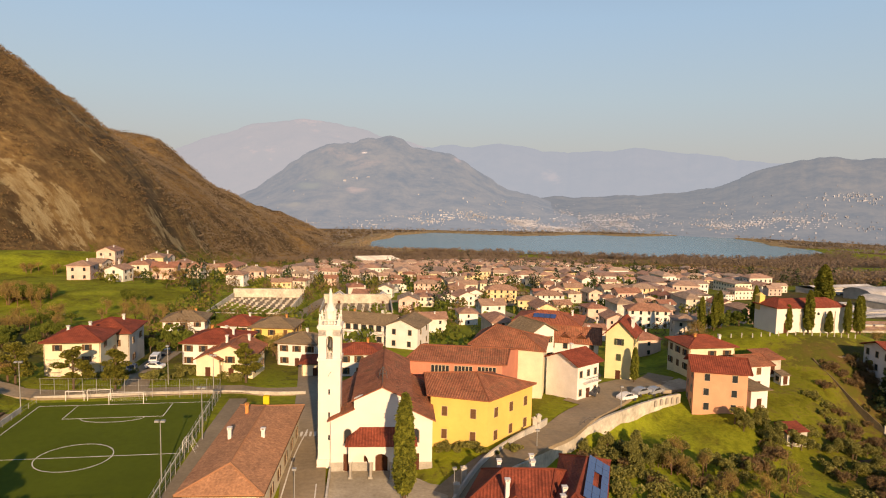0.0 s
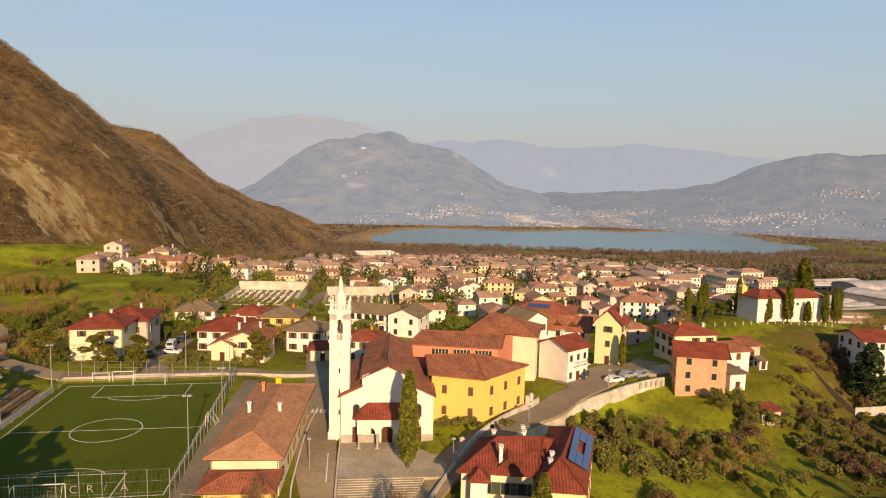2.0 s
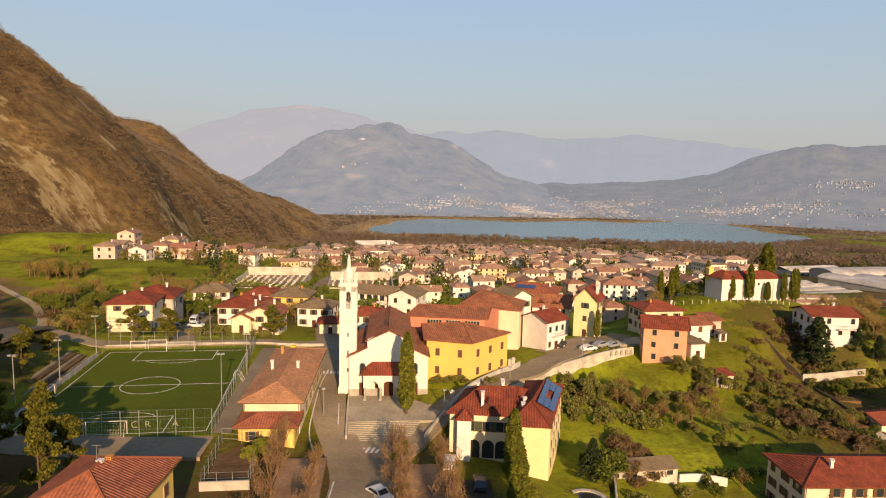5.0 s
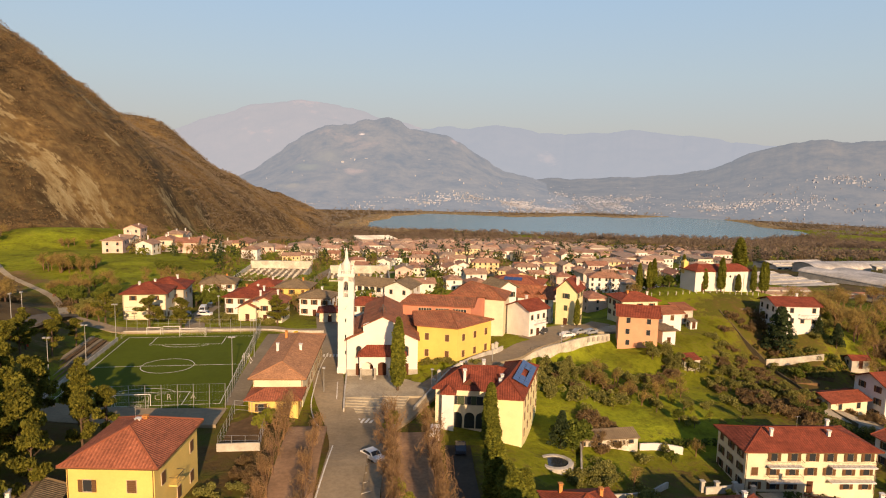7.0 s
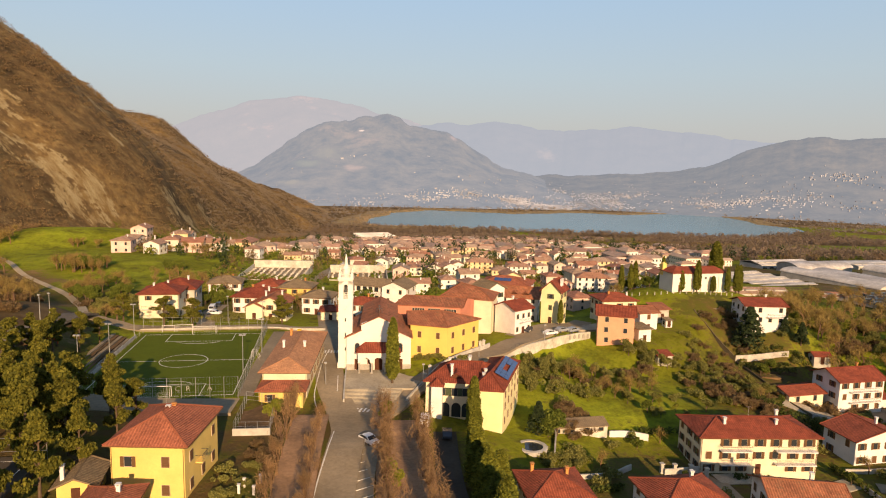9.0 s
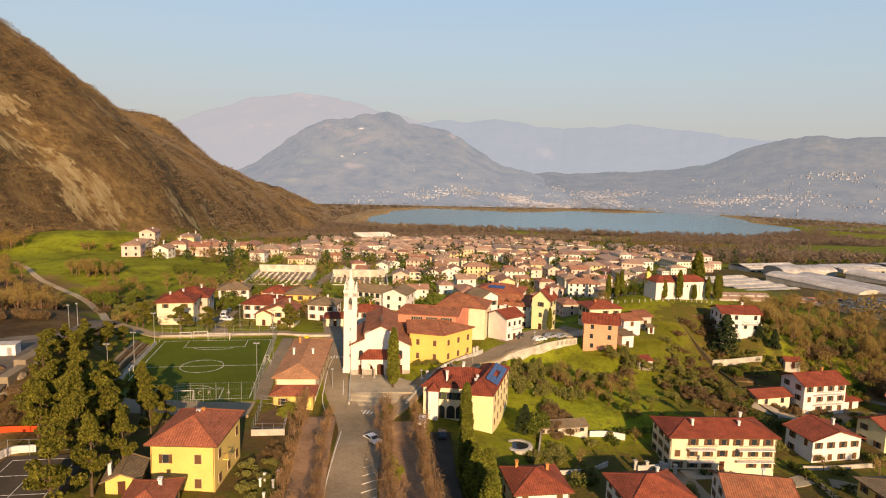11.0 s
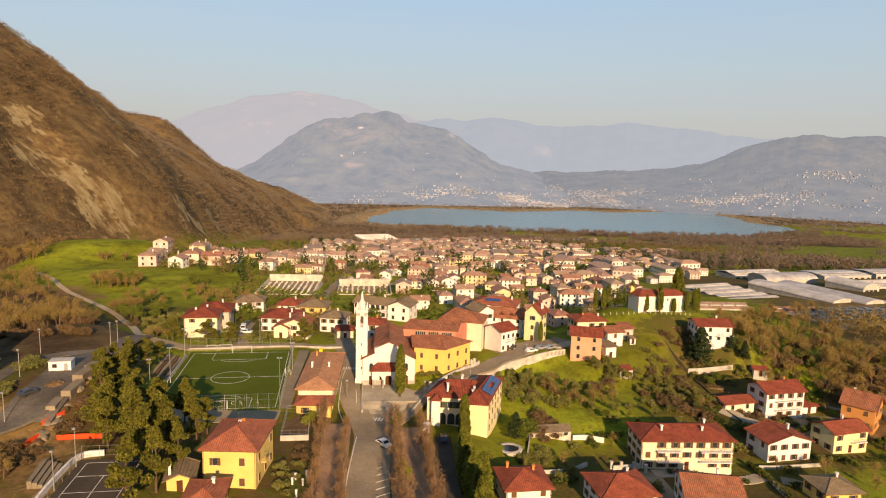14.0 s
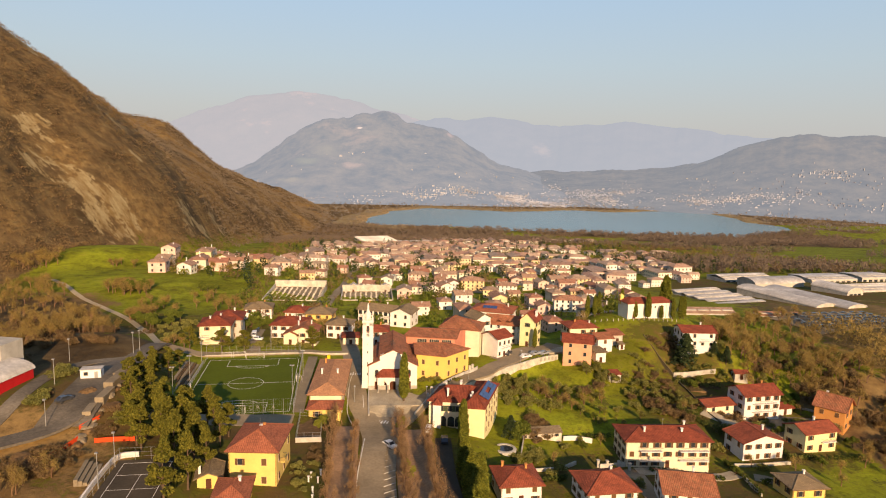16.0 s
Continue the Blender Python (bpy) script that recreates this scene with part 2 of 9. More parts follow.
M["cypress"] = foliage("cypress_leaf", [(0.07, 0.085, 0.013), (0.15, 0.165, 0.022), (0.24, 0.245, 0.035)], 0.2)
M["dark_leaf"] = foliage("dark_conifer_leaf", [(0.018, 0.034, 0.016), (0.035, 0.055, 0.022), (0.05, 0.07, 0.025)], 0.12)
M["pine"] = foliage("pine_leaf", [(0.07, 0.075, 0.013), (0.145, 0.145, 0.021), (0.225, 0.208, 0.033)], 0.3)
M["leaf"] = foliage("green_leaf", [(0.07, 0.095, 0.016), (0.13, 0.165, 0.026), (0.19, 0.215, 0.038)], 0.35)
M["olive"] = foliage("olive_leaf", [(0.12, 0.125, 0.034), (0.215, 0.215, 0.058), (0.31, 0.295, 0.09)], 0.35)
M["spring"] = foliage("spring_leaf", [(0.14, 0.17, 0.02), (0.22, 0.24, 0.03), (0.26, 0.24, 0.05)], 0.3)
M["woods"] = foliage("leafless_wood", [(0.125, 0.080, 0.047), (0.19, 0.122, 0.063), (0.25, 0.172, 0.083), (0.155, 0.122, 0.055)], 0.3)
# farther woods: haze mixed into the twig colours, paler and greyer
M["greywoods"] = foliage("hazed_lowland_wood", [(0.15, 0.118, 0.10), (0.19, 0.145, 0.12), (0.22, 0.165, 0.12), (0.16, 0.135, 0.095)], 0.3)
M["shorewoods"] = foliage("hazed_shore_wood", [(0.20, 0.175, 0.16), (0.25, 0.215, 0.19), (0.22, 0.20, 0.165)], 0.3)
M["ridgewoods"] = foliage("hazed_ridge_wood", [(0.18, 0.14, 0.105), (0.225, 0.175, 0.125), (0.265, 0.205, 0.14), (0.20, 0.165, 0.115)], 0.3)
M["solar"] = surface("solar_panel_glass", [(0.045, 0.085, 0.22)], rough=0.15, contrast=0.1, relief=0)
M["red_paint"] = surface("red_paint", [(0.5, 0.02, 0.02)], contrast=0.15)
M["orange_net"] = surface("orange_site_net", [(0.75, 0.08, 0.02)], contrast=0.2)
M["yellow_paint"] = surface("yellow_paint", [(0.8, 0.55, 0.02)], contrast=0.1)


def land_material():
    """Grass, brown woodland floor and bare rock, mixed by the land's own zones with ragged edges."""
    m, t, b = material("land")
    pos = t.nodes.new("ShaderNodeNewGeometry").outputs["Position"]
    zone = t.nodes.new("ShaderNodeAttribute")
    zone.attribute_name = "zone"
    sep = t.nodes.new("ShaderNodeSeparateColor")
    t.links.new(zone.outputs["Color"], sep.inputs[0])
    n1, n2, n3 = noise_node(t, pos, 0.012, 6, 0.65), noise_node(t, pos, 0.09, 6, 0.7), noise_node(t, pos, 0.9, 4, 0.7)
    grass = ramp(t, n2, [(0.25, (0.085, 0.064, 0.016)), (0.37, (0.13, 0.135, 0.012)), (0.5, (0.20, 0.228, 0.014)), (0.62, (0.25, 0.275, 0.018)), (0.78, (0.27, 0.22, 0.045))])
    grass = mix(t, 0.8, grass, ramp(t, noise_node(t, pos, 0.028, 5, 0.7), [(0.35, (0.6, 0.56, 0.5)), (0.5, (1.0, 1.0, 1.0)), (0.65, (1.25, 1.3, 1.1))]), "MULTIPLY")
    grass = mix(t, 0.7, grass, ramp(t, n3, [(0.3, (0.6, 0.6, 0.55)), (0.7, (1.35, 1.3, 1.2))]), "MULTIPLY")
    wood = ramp(t, n2, [(0.25, (0.080, 0.054, 0.027)), (0.43, (0.132, 0.088, 0.042)), (0.58, (0.20, 0.138, 0.062)), (0.8, (0.285, 0.215, 0.10))])
    wood = mix(t, 0.85, wood, ramp(t, n1, [(0.38, (0.42, 0.42, 0.42)), (0.5, (0.9, 0.86, 0.8)), (0.62, (1.5, 1.36, 1.05))]), "MULTIPLY")
    streak = t.nodes.new("ShaderNodeVectorMath")
    streak.operation = "MULTIPLY"
    streak.inputs[1].default_value = (0.45, 1.0, 0.45)
    t.links.new(pos, streak.inputs[0])
    n4 = noise_node(t, streak.outputs[0], 0.11, 7, 0.72)
    rock = ramp(t, n4, [(0.30, (0.14, 0.085, 0.032)), (0.42, (0.25, 0.17, 0.075)), (0.55, (0.34, 0.26, 0.13)), (0.72, (0.42, 0.345, 0.20))])
    rock = mix(t, 0.6, rock, ramp(t, n3, [(0.3, (0.6, 0.58, 0.52)), (0.7, (1.25, 1.22, 1.15))]), "MULTIPLY")
    dry = ramp(t, n2, [(0.3, (0.075, 0.046, 0.018)), (0.46, (0.115, 0.075, 0.026)), (0.58, (0.088, 0.09, 0.013)), (0.8, (0.135, 0.12, 0.028))])
    jag = maths(t, "MULTIPLY", maths(t, "SUBTRACT", maths(t, "ADD", n2, maths(t, "MULTIPLY", n3, 0.4)), 0.7), 1.3)

    torn = maths(t, "ADD", maths(t, "MULTIPLY", maths(t, "SUBTRACT", n4, 0.53), 1.8), maths(t, "MULTIPLY", maths(t, "SUBTRACT", n2, 0.52), 2.2))

    def mask(channel):
        edge = torn if channel == 1 else jag
        return ramp(t, maths(t, "ADD", sep.outputs[channel], edge), [(0.42, (0, 0, 0)), (0.58, (1, 1, 1))])

    col = mix(t, mask(2), grass, dry)
    col = mix(t, mask(0), col, wood)
    col = mix(t, mask(1), col, rock)
    t.links.new(col, b.inputs["Base Color"])
    b.inputs["Roughness"].default_value = 0.95
    b.inputs["Specular IOR Level"].default_value = 0.1
    bump(t, b, maths(t, "ADD", n3, maths(t, "MULTIPLY", n2, 3.0)), 0.5, 0.5)
    return m


M["land"] = land_material()


def water_material():
    m, t, b = material("lake_water")
    pos = t.nodes.new("ShaderNodeNewGeometry").outputs["Position"]
    n = noise_node(t, pos, 0.05, 5)
    t.links.new(ramp(t, noise_node(t, pos, 0.004, 3), [(0.3, (0.11, 0.235, 0.27)), (0.7, (0.14, 0.275, 0.31))]), b.inputs["Base Color"])
    b.inputs["Roughness"].default_value = 0.22
    bump(t, b, n, 0.3, 0.25)
    return m


M["water"] = water_material()


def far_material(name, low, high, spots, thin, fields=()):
    """Hills far off: little colour of their own, and haze put in as emission; fields: meadows and quarries (place,
    reach, colour).
    """
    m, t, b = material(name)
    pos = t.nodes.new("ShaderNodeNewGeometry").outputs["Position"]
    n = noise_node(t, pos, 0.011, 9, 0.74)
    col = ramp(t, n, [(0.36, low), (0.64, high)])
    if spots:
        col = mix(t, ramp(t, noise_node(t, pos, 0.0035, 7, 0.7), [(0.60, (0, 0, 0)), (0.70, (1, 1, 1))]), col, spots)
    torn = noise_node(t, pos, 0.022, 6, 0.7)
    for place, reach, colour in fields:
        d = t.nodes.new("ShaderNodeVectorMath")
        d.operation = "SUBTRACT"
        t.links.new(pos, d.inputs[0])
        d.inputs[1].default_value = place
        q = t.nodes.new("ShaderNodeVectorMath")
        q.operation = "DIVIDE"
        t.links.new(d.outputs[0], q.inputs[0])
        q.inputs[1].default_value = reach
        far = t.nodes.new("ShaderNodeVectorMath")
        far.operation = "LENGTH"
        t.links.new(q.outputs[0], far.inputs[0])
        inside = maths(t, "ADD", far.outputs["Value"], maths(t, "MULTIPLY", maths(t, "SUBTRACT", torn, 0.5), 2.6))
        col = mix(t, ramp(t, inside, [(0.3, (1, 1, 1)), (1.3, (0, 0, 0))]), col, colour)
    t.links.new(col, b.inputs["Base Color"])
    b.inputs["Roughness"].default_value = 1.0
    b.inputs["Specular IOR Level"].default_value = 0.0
    # even glow stands in for the haze before the hills
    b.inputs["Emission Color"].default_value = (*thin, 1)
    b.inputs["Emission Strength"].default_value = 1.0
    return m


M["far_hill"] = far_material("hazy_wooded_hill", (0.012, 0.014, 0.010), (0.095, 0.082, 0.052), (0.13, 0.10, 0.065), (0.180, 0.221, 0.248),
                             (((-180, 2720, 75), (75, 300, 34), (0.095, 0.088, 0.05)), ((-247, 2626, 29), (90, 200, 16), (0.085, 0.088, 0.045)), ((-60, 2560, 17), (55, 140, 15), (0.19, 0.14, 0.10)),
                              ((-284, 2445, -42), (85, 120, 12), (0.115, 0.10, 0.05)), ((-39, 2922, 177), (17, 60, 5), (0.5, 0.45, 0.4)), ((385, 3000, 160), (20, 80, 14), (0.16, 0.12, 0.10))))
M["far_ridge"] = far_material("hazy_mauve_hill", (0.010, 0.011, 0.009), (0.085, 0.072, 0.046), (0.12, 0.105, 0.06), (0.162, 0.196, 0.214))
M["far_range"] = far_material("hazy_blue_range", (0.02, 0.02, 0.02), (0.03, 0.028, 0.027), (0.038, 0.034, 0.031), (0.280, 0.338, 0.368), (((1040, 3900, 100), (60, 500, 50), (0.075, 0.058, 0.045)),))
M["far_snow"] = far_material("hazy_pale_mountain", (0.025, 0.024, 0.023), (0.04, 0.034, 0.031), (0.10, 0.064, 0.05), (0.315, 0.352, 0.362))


# ---------------------------------------------------------------- mesh helpers
def part(name, bm, mat, parent=None, label=""):
    me = bpy.data.meshes.new(name)
    bm.to_mesh(me)
    bm.free()
    return from_mesh(name, me, mat, parent, label)


def from_mesh(name, me, mat=None, parent=None, label=""):
    if mat is not None and not me.materials:
        me.materials.append(mat if not isinstance(mat, str) else M[mat])
    ob = new(name, me)
    ob.parent = parent
    if label:
        ob["label"] = label
    return ob


def raw(name, verts, faces, mat=None, parent=None, label="", uvs=None):
    me = bpy.data.meshes.new(name)
    me.from_pydata(verts, [], faces)
    if uvs is not None:
        layer = me.uv_layers.new(name="UVMap")
        layer.data.foreach_set("uv", np.asarray(uvs, dtype=np.float32).ravel())
    me.update()
    return from_mesh(name, me, mat, parent, label)


def empty(name, m, label="", category="", group="", kind=""):
    ob = new(name)
    ob.empty_display_size = 0.3
    ob.matrix_basis = m
    return tagged(ob, label, category, group, kind)


def box(bm, x0, x1, y0, y1, z0, z1):
    v = [bm.verts.new((x, y, z)) for z in (z0, z1) for y in (y0, y1) for x in (x0, x1)]
    for f in ((0, 2, 3, 1), (4, 5, 7, 6), (0, 1, 5, 4), (1, 3, 7, 5), (3, 2, 6, 7), (2, 0, 4, 6)):
        bm.faces.new([v[k] for k in f])
    return v


def prism(bm, ring, z0, z1):
    """An upright body over a ring of (x, y)."""
    a = [bm.verts.new((x, y, z0)) for x, y in ring]
    b = [bm.verts.new((x, y, z1)) for x, y in ring]
    n = len(ring)
    for k in range(n):
        bm.faces.new((a[k], a[(k + 1) % n], b[(k + 1) % n], b[k]))
    bm.faces.new(b)
    bm.faces.new(a[::-1])


def ring(r, n, cx=0, cy=0, turn=0.0):
    return [(cx + r * math.cos(turn + 2 * math.pi * k / n), cy + r * math.sin(turn + 2 * math.pi * k / n)) for k in range(n)]


def bar(bm, p, q, r, n=4, r2=None):
    """A straight rod from p to q."""
    p, q = Vector(p), Vector(q)
    r2 = r if r2 is None else r2
    d = (q - p).normalized()
    a = d.orthogonal().normalized()
    c = d.cross(a)
    A = [bm.verts.new(p + (a * math.cos(2 * math.pi * k / n) + c * math.sin(2 * math.pi * k / n)) * r) for k in range(n)]
    B = [bm.verts.new(q + (a * math.cos(2 * math.pi * k / n) + c * math.sin(2 * math.pi * k / n)) * r2) for k in range(n)]
    for k in range(n):
        bm.faces.new((A[k], A[(k + 1) % n], B[(k + 1) % n], B[k]))
    bm.faces.new(A[::-1]), bm.faces.new(B)


def tube(bm, points, r, n=4):
    """A bent rod through the points, in one piece."""
    p = [Vector(q) for q in points]
    rings_ = []
    for k, q in enumerate(p):
        d = (p[min(k + 1, len(p) - 1)] - p[max(k - 1, 0)]).normalized()
        a = d.cross(Vector((0, 0, 1)))
        a = a.normalized() if a.length > 0.01 else Vector((1, 0, 0))
        c = d.cross(a)
        rings_.append([bm.verts.new(q + (a * math.cos(2 * math.pi * j / n) + c * math.sin(2 * math.pi * j / n)) * r) for j in range(n)])
    for a, b in zip(rings_, rings_[1:]):
        for j in range(n):
            bm.faces.new((a[j], a[(j + 1) % n], b[(j + 1) % n], b[j]))


def G(x, y):
    return float(ground(x, y))


def along(points, step=2.0):
    """Even steps along a broken line, with its corners smoothed."""
    p = [np.array(q, float) for q in points]
    for _ in range(2):
        r = [p[0]]
        for a, b in zip(p, p[1:]):
            r += [a * 0.75 + b * 0.25, a * 0.25 + b * 0.75]
        p = r + [p[-1]]
    out = [p[0]]
    for a, b in zip(p, p[1:]):
        n = max(1, int(np.linalg.norm(b - a) / step))
        out += [a + (b - a) * k / n for k in range(1, n + 1)]
    return np.array(out)


# ---------------------------------------------------------------- the shape of the land
BASE_Y = [-400, 140, 400, 1240, 1990, 3000, 4600]
BASE_Z = [0.0, 0.0, -19.0, -103.0, -103.5, -103.5, -104.0]
KNOTS = [  # x, y, z, reach of the ground's folds
    (0, 97, 0.0, 14), (-10, 104, 0.0, 14), (-2, 72, -1.6, 12), (-6, 40, -1.4, 14), (-8, 5, -1.2, 25), (-12, -60, -1.0, 40),
    (22, 104, 2.6, 14), (34, 116, 1.6, 12), (50, 131, 1.0, 14), (70, 128, -1.5, 12), (40, 100, -3.5, 14), (34, 80, -6.0, 14),
    (18, 66, -3.0, 12), (60, 98, -6.5, 18), (63, 62, -10.5, 20), (85, 100, -9.0, 18), (108, 122, -9.5, 14), (132, 105, -13.0, 20),
    (95, 66, -13.5, 20), (40, 48, -8.0, 20), (102, 158, 8.0, 18), (120, 160, 7.0, 14), (92, 140, 0.0, 14), (128, 138, 1.0, 14),
    (-45, 112, 1.2, 20), (-45, 88, 1.2, 18), (-30, 40, 2.0, 16), (-22, 62, 0.6, 14), (-57, 42, 5.2, 18), (-82, 84, 9.6, 20),
    (-95, 125, 8.5, 20), (-72, 148, 0.8, 18), (-40, 145, 0.5, 18), (-15, 145, -0.8, 16), (-140, 330, -6.0, 40), (-190, 398, 1.0, 40),
    (170, 130, -4.0, 30), (160, 60, -16.0, 40), (30, 150, -2.0, 20), (60, 170, -4.0, 20), (36, 114.5, 1.2, 6), (45, 122.5, 0.9, 6), (53, 128.5, 0.8, 6),
    (31, 98, -3.6, 6), (38.5, 107, -4.6, 6), (47, 113.5, -5.0, 6), (55.5, 119.5, -5.0, 6), (65, 124.5, -4.5, 6),
    (29.5, 99.0, -3.6, 3.5), (36.3, 107.0, -5.0, 3.5), (44.2, 113.4, -5.4, 3.5), (51.6, 118.6, -5.4, 3.5), (58.6, 123.2, -5.0, 3.5)]
FOOT_Y = [-400, 150, 420, 520, 615, 900, 1100, 1300, 1500, 1800, 2400]
FOOT_X = [-330, -300, -222, -196, -170, -177, -166, -132, -96, -108, -251]
CREST_Y = [-400, 500, 650, 800, 1000, 1150, 1300, 1500, 1700, 1900, 2100, 2400]
CREST_H = [435, 458, 483, 456, 390, 327, 300, 291, 280, 219, 145, 73]
STEEP = [1.27, 1.19, 1.42, 1.33, 0.92, 1.05, 0.82, 0.46, 0.23, 0.32, 0.43, 0.17]
SHORE = [(-25, 1540), (20, 1730), (70, 1890), (190, 2010), (330, 1985), (450, 1915), (650, 2010), (800, 1965), (980, 2020), (1150, 2040), (1130, 1880), (1105, 1700), (1130, 1570), (1110, 1490), (1000, 1388), (850, 1332), (715, 1340), (590, 1368), (390, 1395), (265, 1440), (118, 1485), (40, 1500)]
PITCH = (-43.5, 102.0, 2.5)
def pitch_frame(x, y):
    a = np.radians(PITCH[2]); dx, dy = x - PITCH[0], y - PITCH[1]
    return dx * np.cos(a) + dy * np.sin(a), dy * np.cos(a) - dx * np.sin(a)


def in_lake(x, y):
    """Metres from the lake's shore, above zero on the water."""
    x, y = x + 9.0 * np.sin(y / 37.0) + 4.0 * np.sin(x / 23.0), y + 8.0 * np.sin(x / 41.0) + 4.0 * np.sin(x / 17.0)
    inside, far = np.zeros(np.shape(x), bool), np.full(np.shape(x), 1e9)
    for (ax, ay), (bx, by) in zip(SHORE, SHORE[1:] + SHORE[:1]):
        inside ^= ((ay > y) != (by > y)) & (x < (bx - ax) * (y - ay) / (by - ay + 1e-9) + ax)
        k = np.clip(((x - ax) * (bx - ax) + (y - ay) * (by - ay)) / ((bx - ax) ** 2 + (by - ay) ** 2), 0, 1)
        far = np.minimum(far, np.hypot(x - ax - k * (bx - ax), y - ay - k * (by - ay)))
    return np.where(inside, far, -far)


def ground(x, y):
    """The height of the land."""
    x = np.asarray(x, float); y = np.asarray(y, float)
    base = np.interp(y, BASE_Y, BASE_Z)
    top = 0.0; low = 0.02
    for kx, ky, kz, s in KNOTS:
        w = 1.0 / (1.0 + ((x - kx) ** 2 + (y - ky) ** 2) / (s * s)) ** 3
        top = top + w * (kz - np.interp(ky, BASE_Y, BASE_Z)); low = low + w
    u = np.maximum(np.interp(y, FOOT_Y, FOOT_X) - x, 0.0)
    h = np.interp(y, CREST_Y, CREST_H)
    rise = h * (1 - np.exp(-np.interp(y, CREST_Y, STEEP) * u / h)) * np.minimum(1.0, u / 60.0 + 0.25)
    rise = rise + 89.0 * np.exp(-((x + 504) ** 2 / 156.0 ** 2 + (y - 1497) ** 2 / 141.0 ** 2))
    z = base + top / low + rise
    s = in_lake(x, y)
    z = np.where(s > 0, np.minimum(z, -105.4 - np.minimum(s / 12.0, 4.0)), z)
    pu, pv = pitch_frame(x, y)
    k = np.clip((np.maximum(np.abs(pu) - 17.0, np.abs(pv) - 27.0)) / 6.0, 0, 1)
    return z * k + 1.2 * (1 - k)


# ---------------------------------------------------------------- the land
def spread(lo, hi, a, b, fine, growth=1.06, most=60.0):
    """Grid lines: even between a and b, widening towards lo and hi."""
    mid = list(np.arange(a, b + 0.01, fine))
    for edge, way in ((hi, 1), (lo, -1)):
        s, v = fine, (mid[-1] if way > 0 else mid[0])
        while (v < edge) if way > 0 else (v > edge):
            s = min(s * growth, most)
            v += way * s
            mid = mid + [v] if way > 0 else [v] + mid
    return np.array(mid)


def noise_grid(x, y, scale, octaves=4):
    """Smooth value noise, for the folds of the land."""
    z, amp, tot = np.zeros_like(x), 1.0, 0.0
    for o in range(octaves):
        u, v = x / scale + 17.3 * o, y / scale - 9.1 * o
        iu, iv = np.floor(u), np.floor(v)
        fu, fv = u - iu, v - iv
        fu, fv = fu * fu * (3 - 2 * fu), fv * fv * (3 - 2 * fv)

        def h(a, b):
            s = np.sin(a * 127.1 + b * 311.7) * 43758.5453
            return s - np.floor(s)
        z += amp * (h(iu, iv) * (1 - fu) * (1 - fv) + h(iu + 1, iv) * fu * (1 - fv) + h(iu, iv + 1) * (1 - fu) * fv + h(iu + 1, iv + 1) * fu * fv)
        tot += amp
        amp, scale = amp * 0.5, scale * 0.5
    return z / tot


def blob(x, y, cx, cy, rx, ry, turn=0.0):
    a = radians(turn)
    dx, dy = x - cx, y - cy
    u, v = dx * math.cos(a) + dy * math.sin(a), dy * math.cos(a) - dx * math.sin(a)
    return np.exp(-((u / rx) ** 2 + (v / ry) ** 2) ** 1.5)


def climb(x, y):
    """How far a place lies inside the mountain, in metres."""
    return np.interp(y, FOOT_Y, FOOT_X) - x


def relief(x, y):
    """The land with the mountain's gullies and crags."""
    z = ground(x, y)
    u = climb(x, y)
    k = np.clip(u / 80.0, 0, 1)
    rib = np.abs(noise_grid(x * 1.0 + y * 0.55, y * 0.35 - x * 0.2, 95.0, 5) - 0.5) * 2
    return z + k * (26.0 * (0.5 - rib) + 9.0 * (noise_grid(x, y, 28.0, 3) - 0.5)) + 0.5 * (noise_grid(x, y, 9.0, 2) - 0.5) * np.clip((y - 160) / 60, 0.15, 1) * (1 - k)


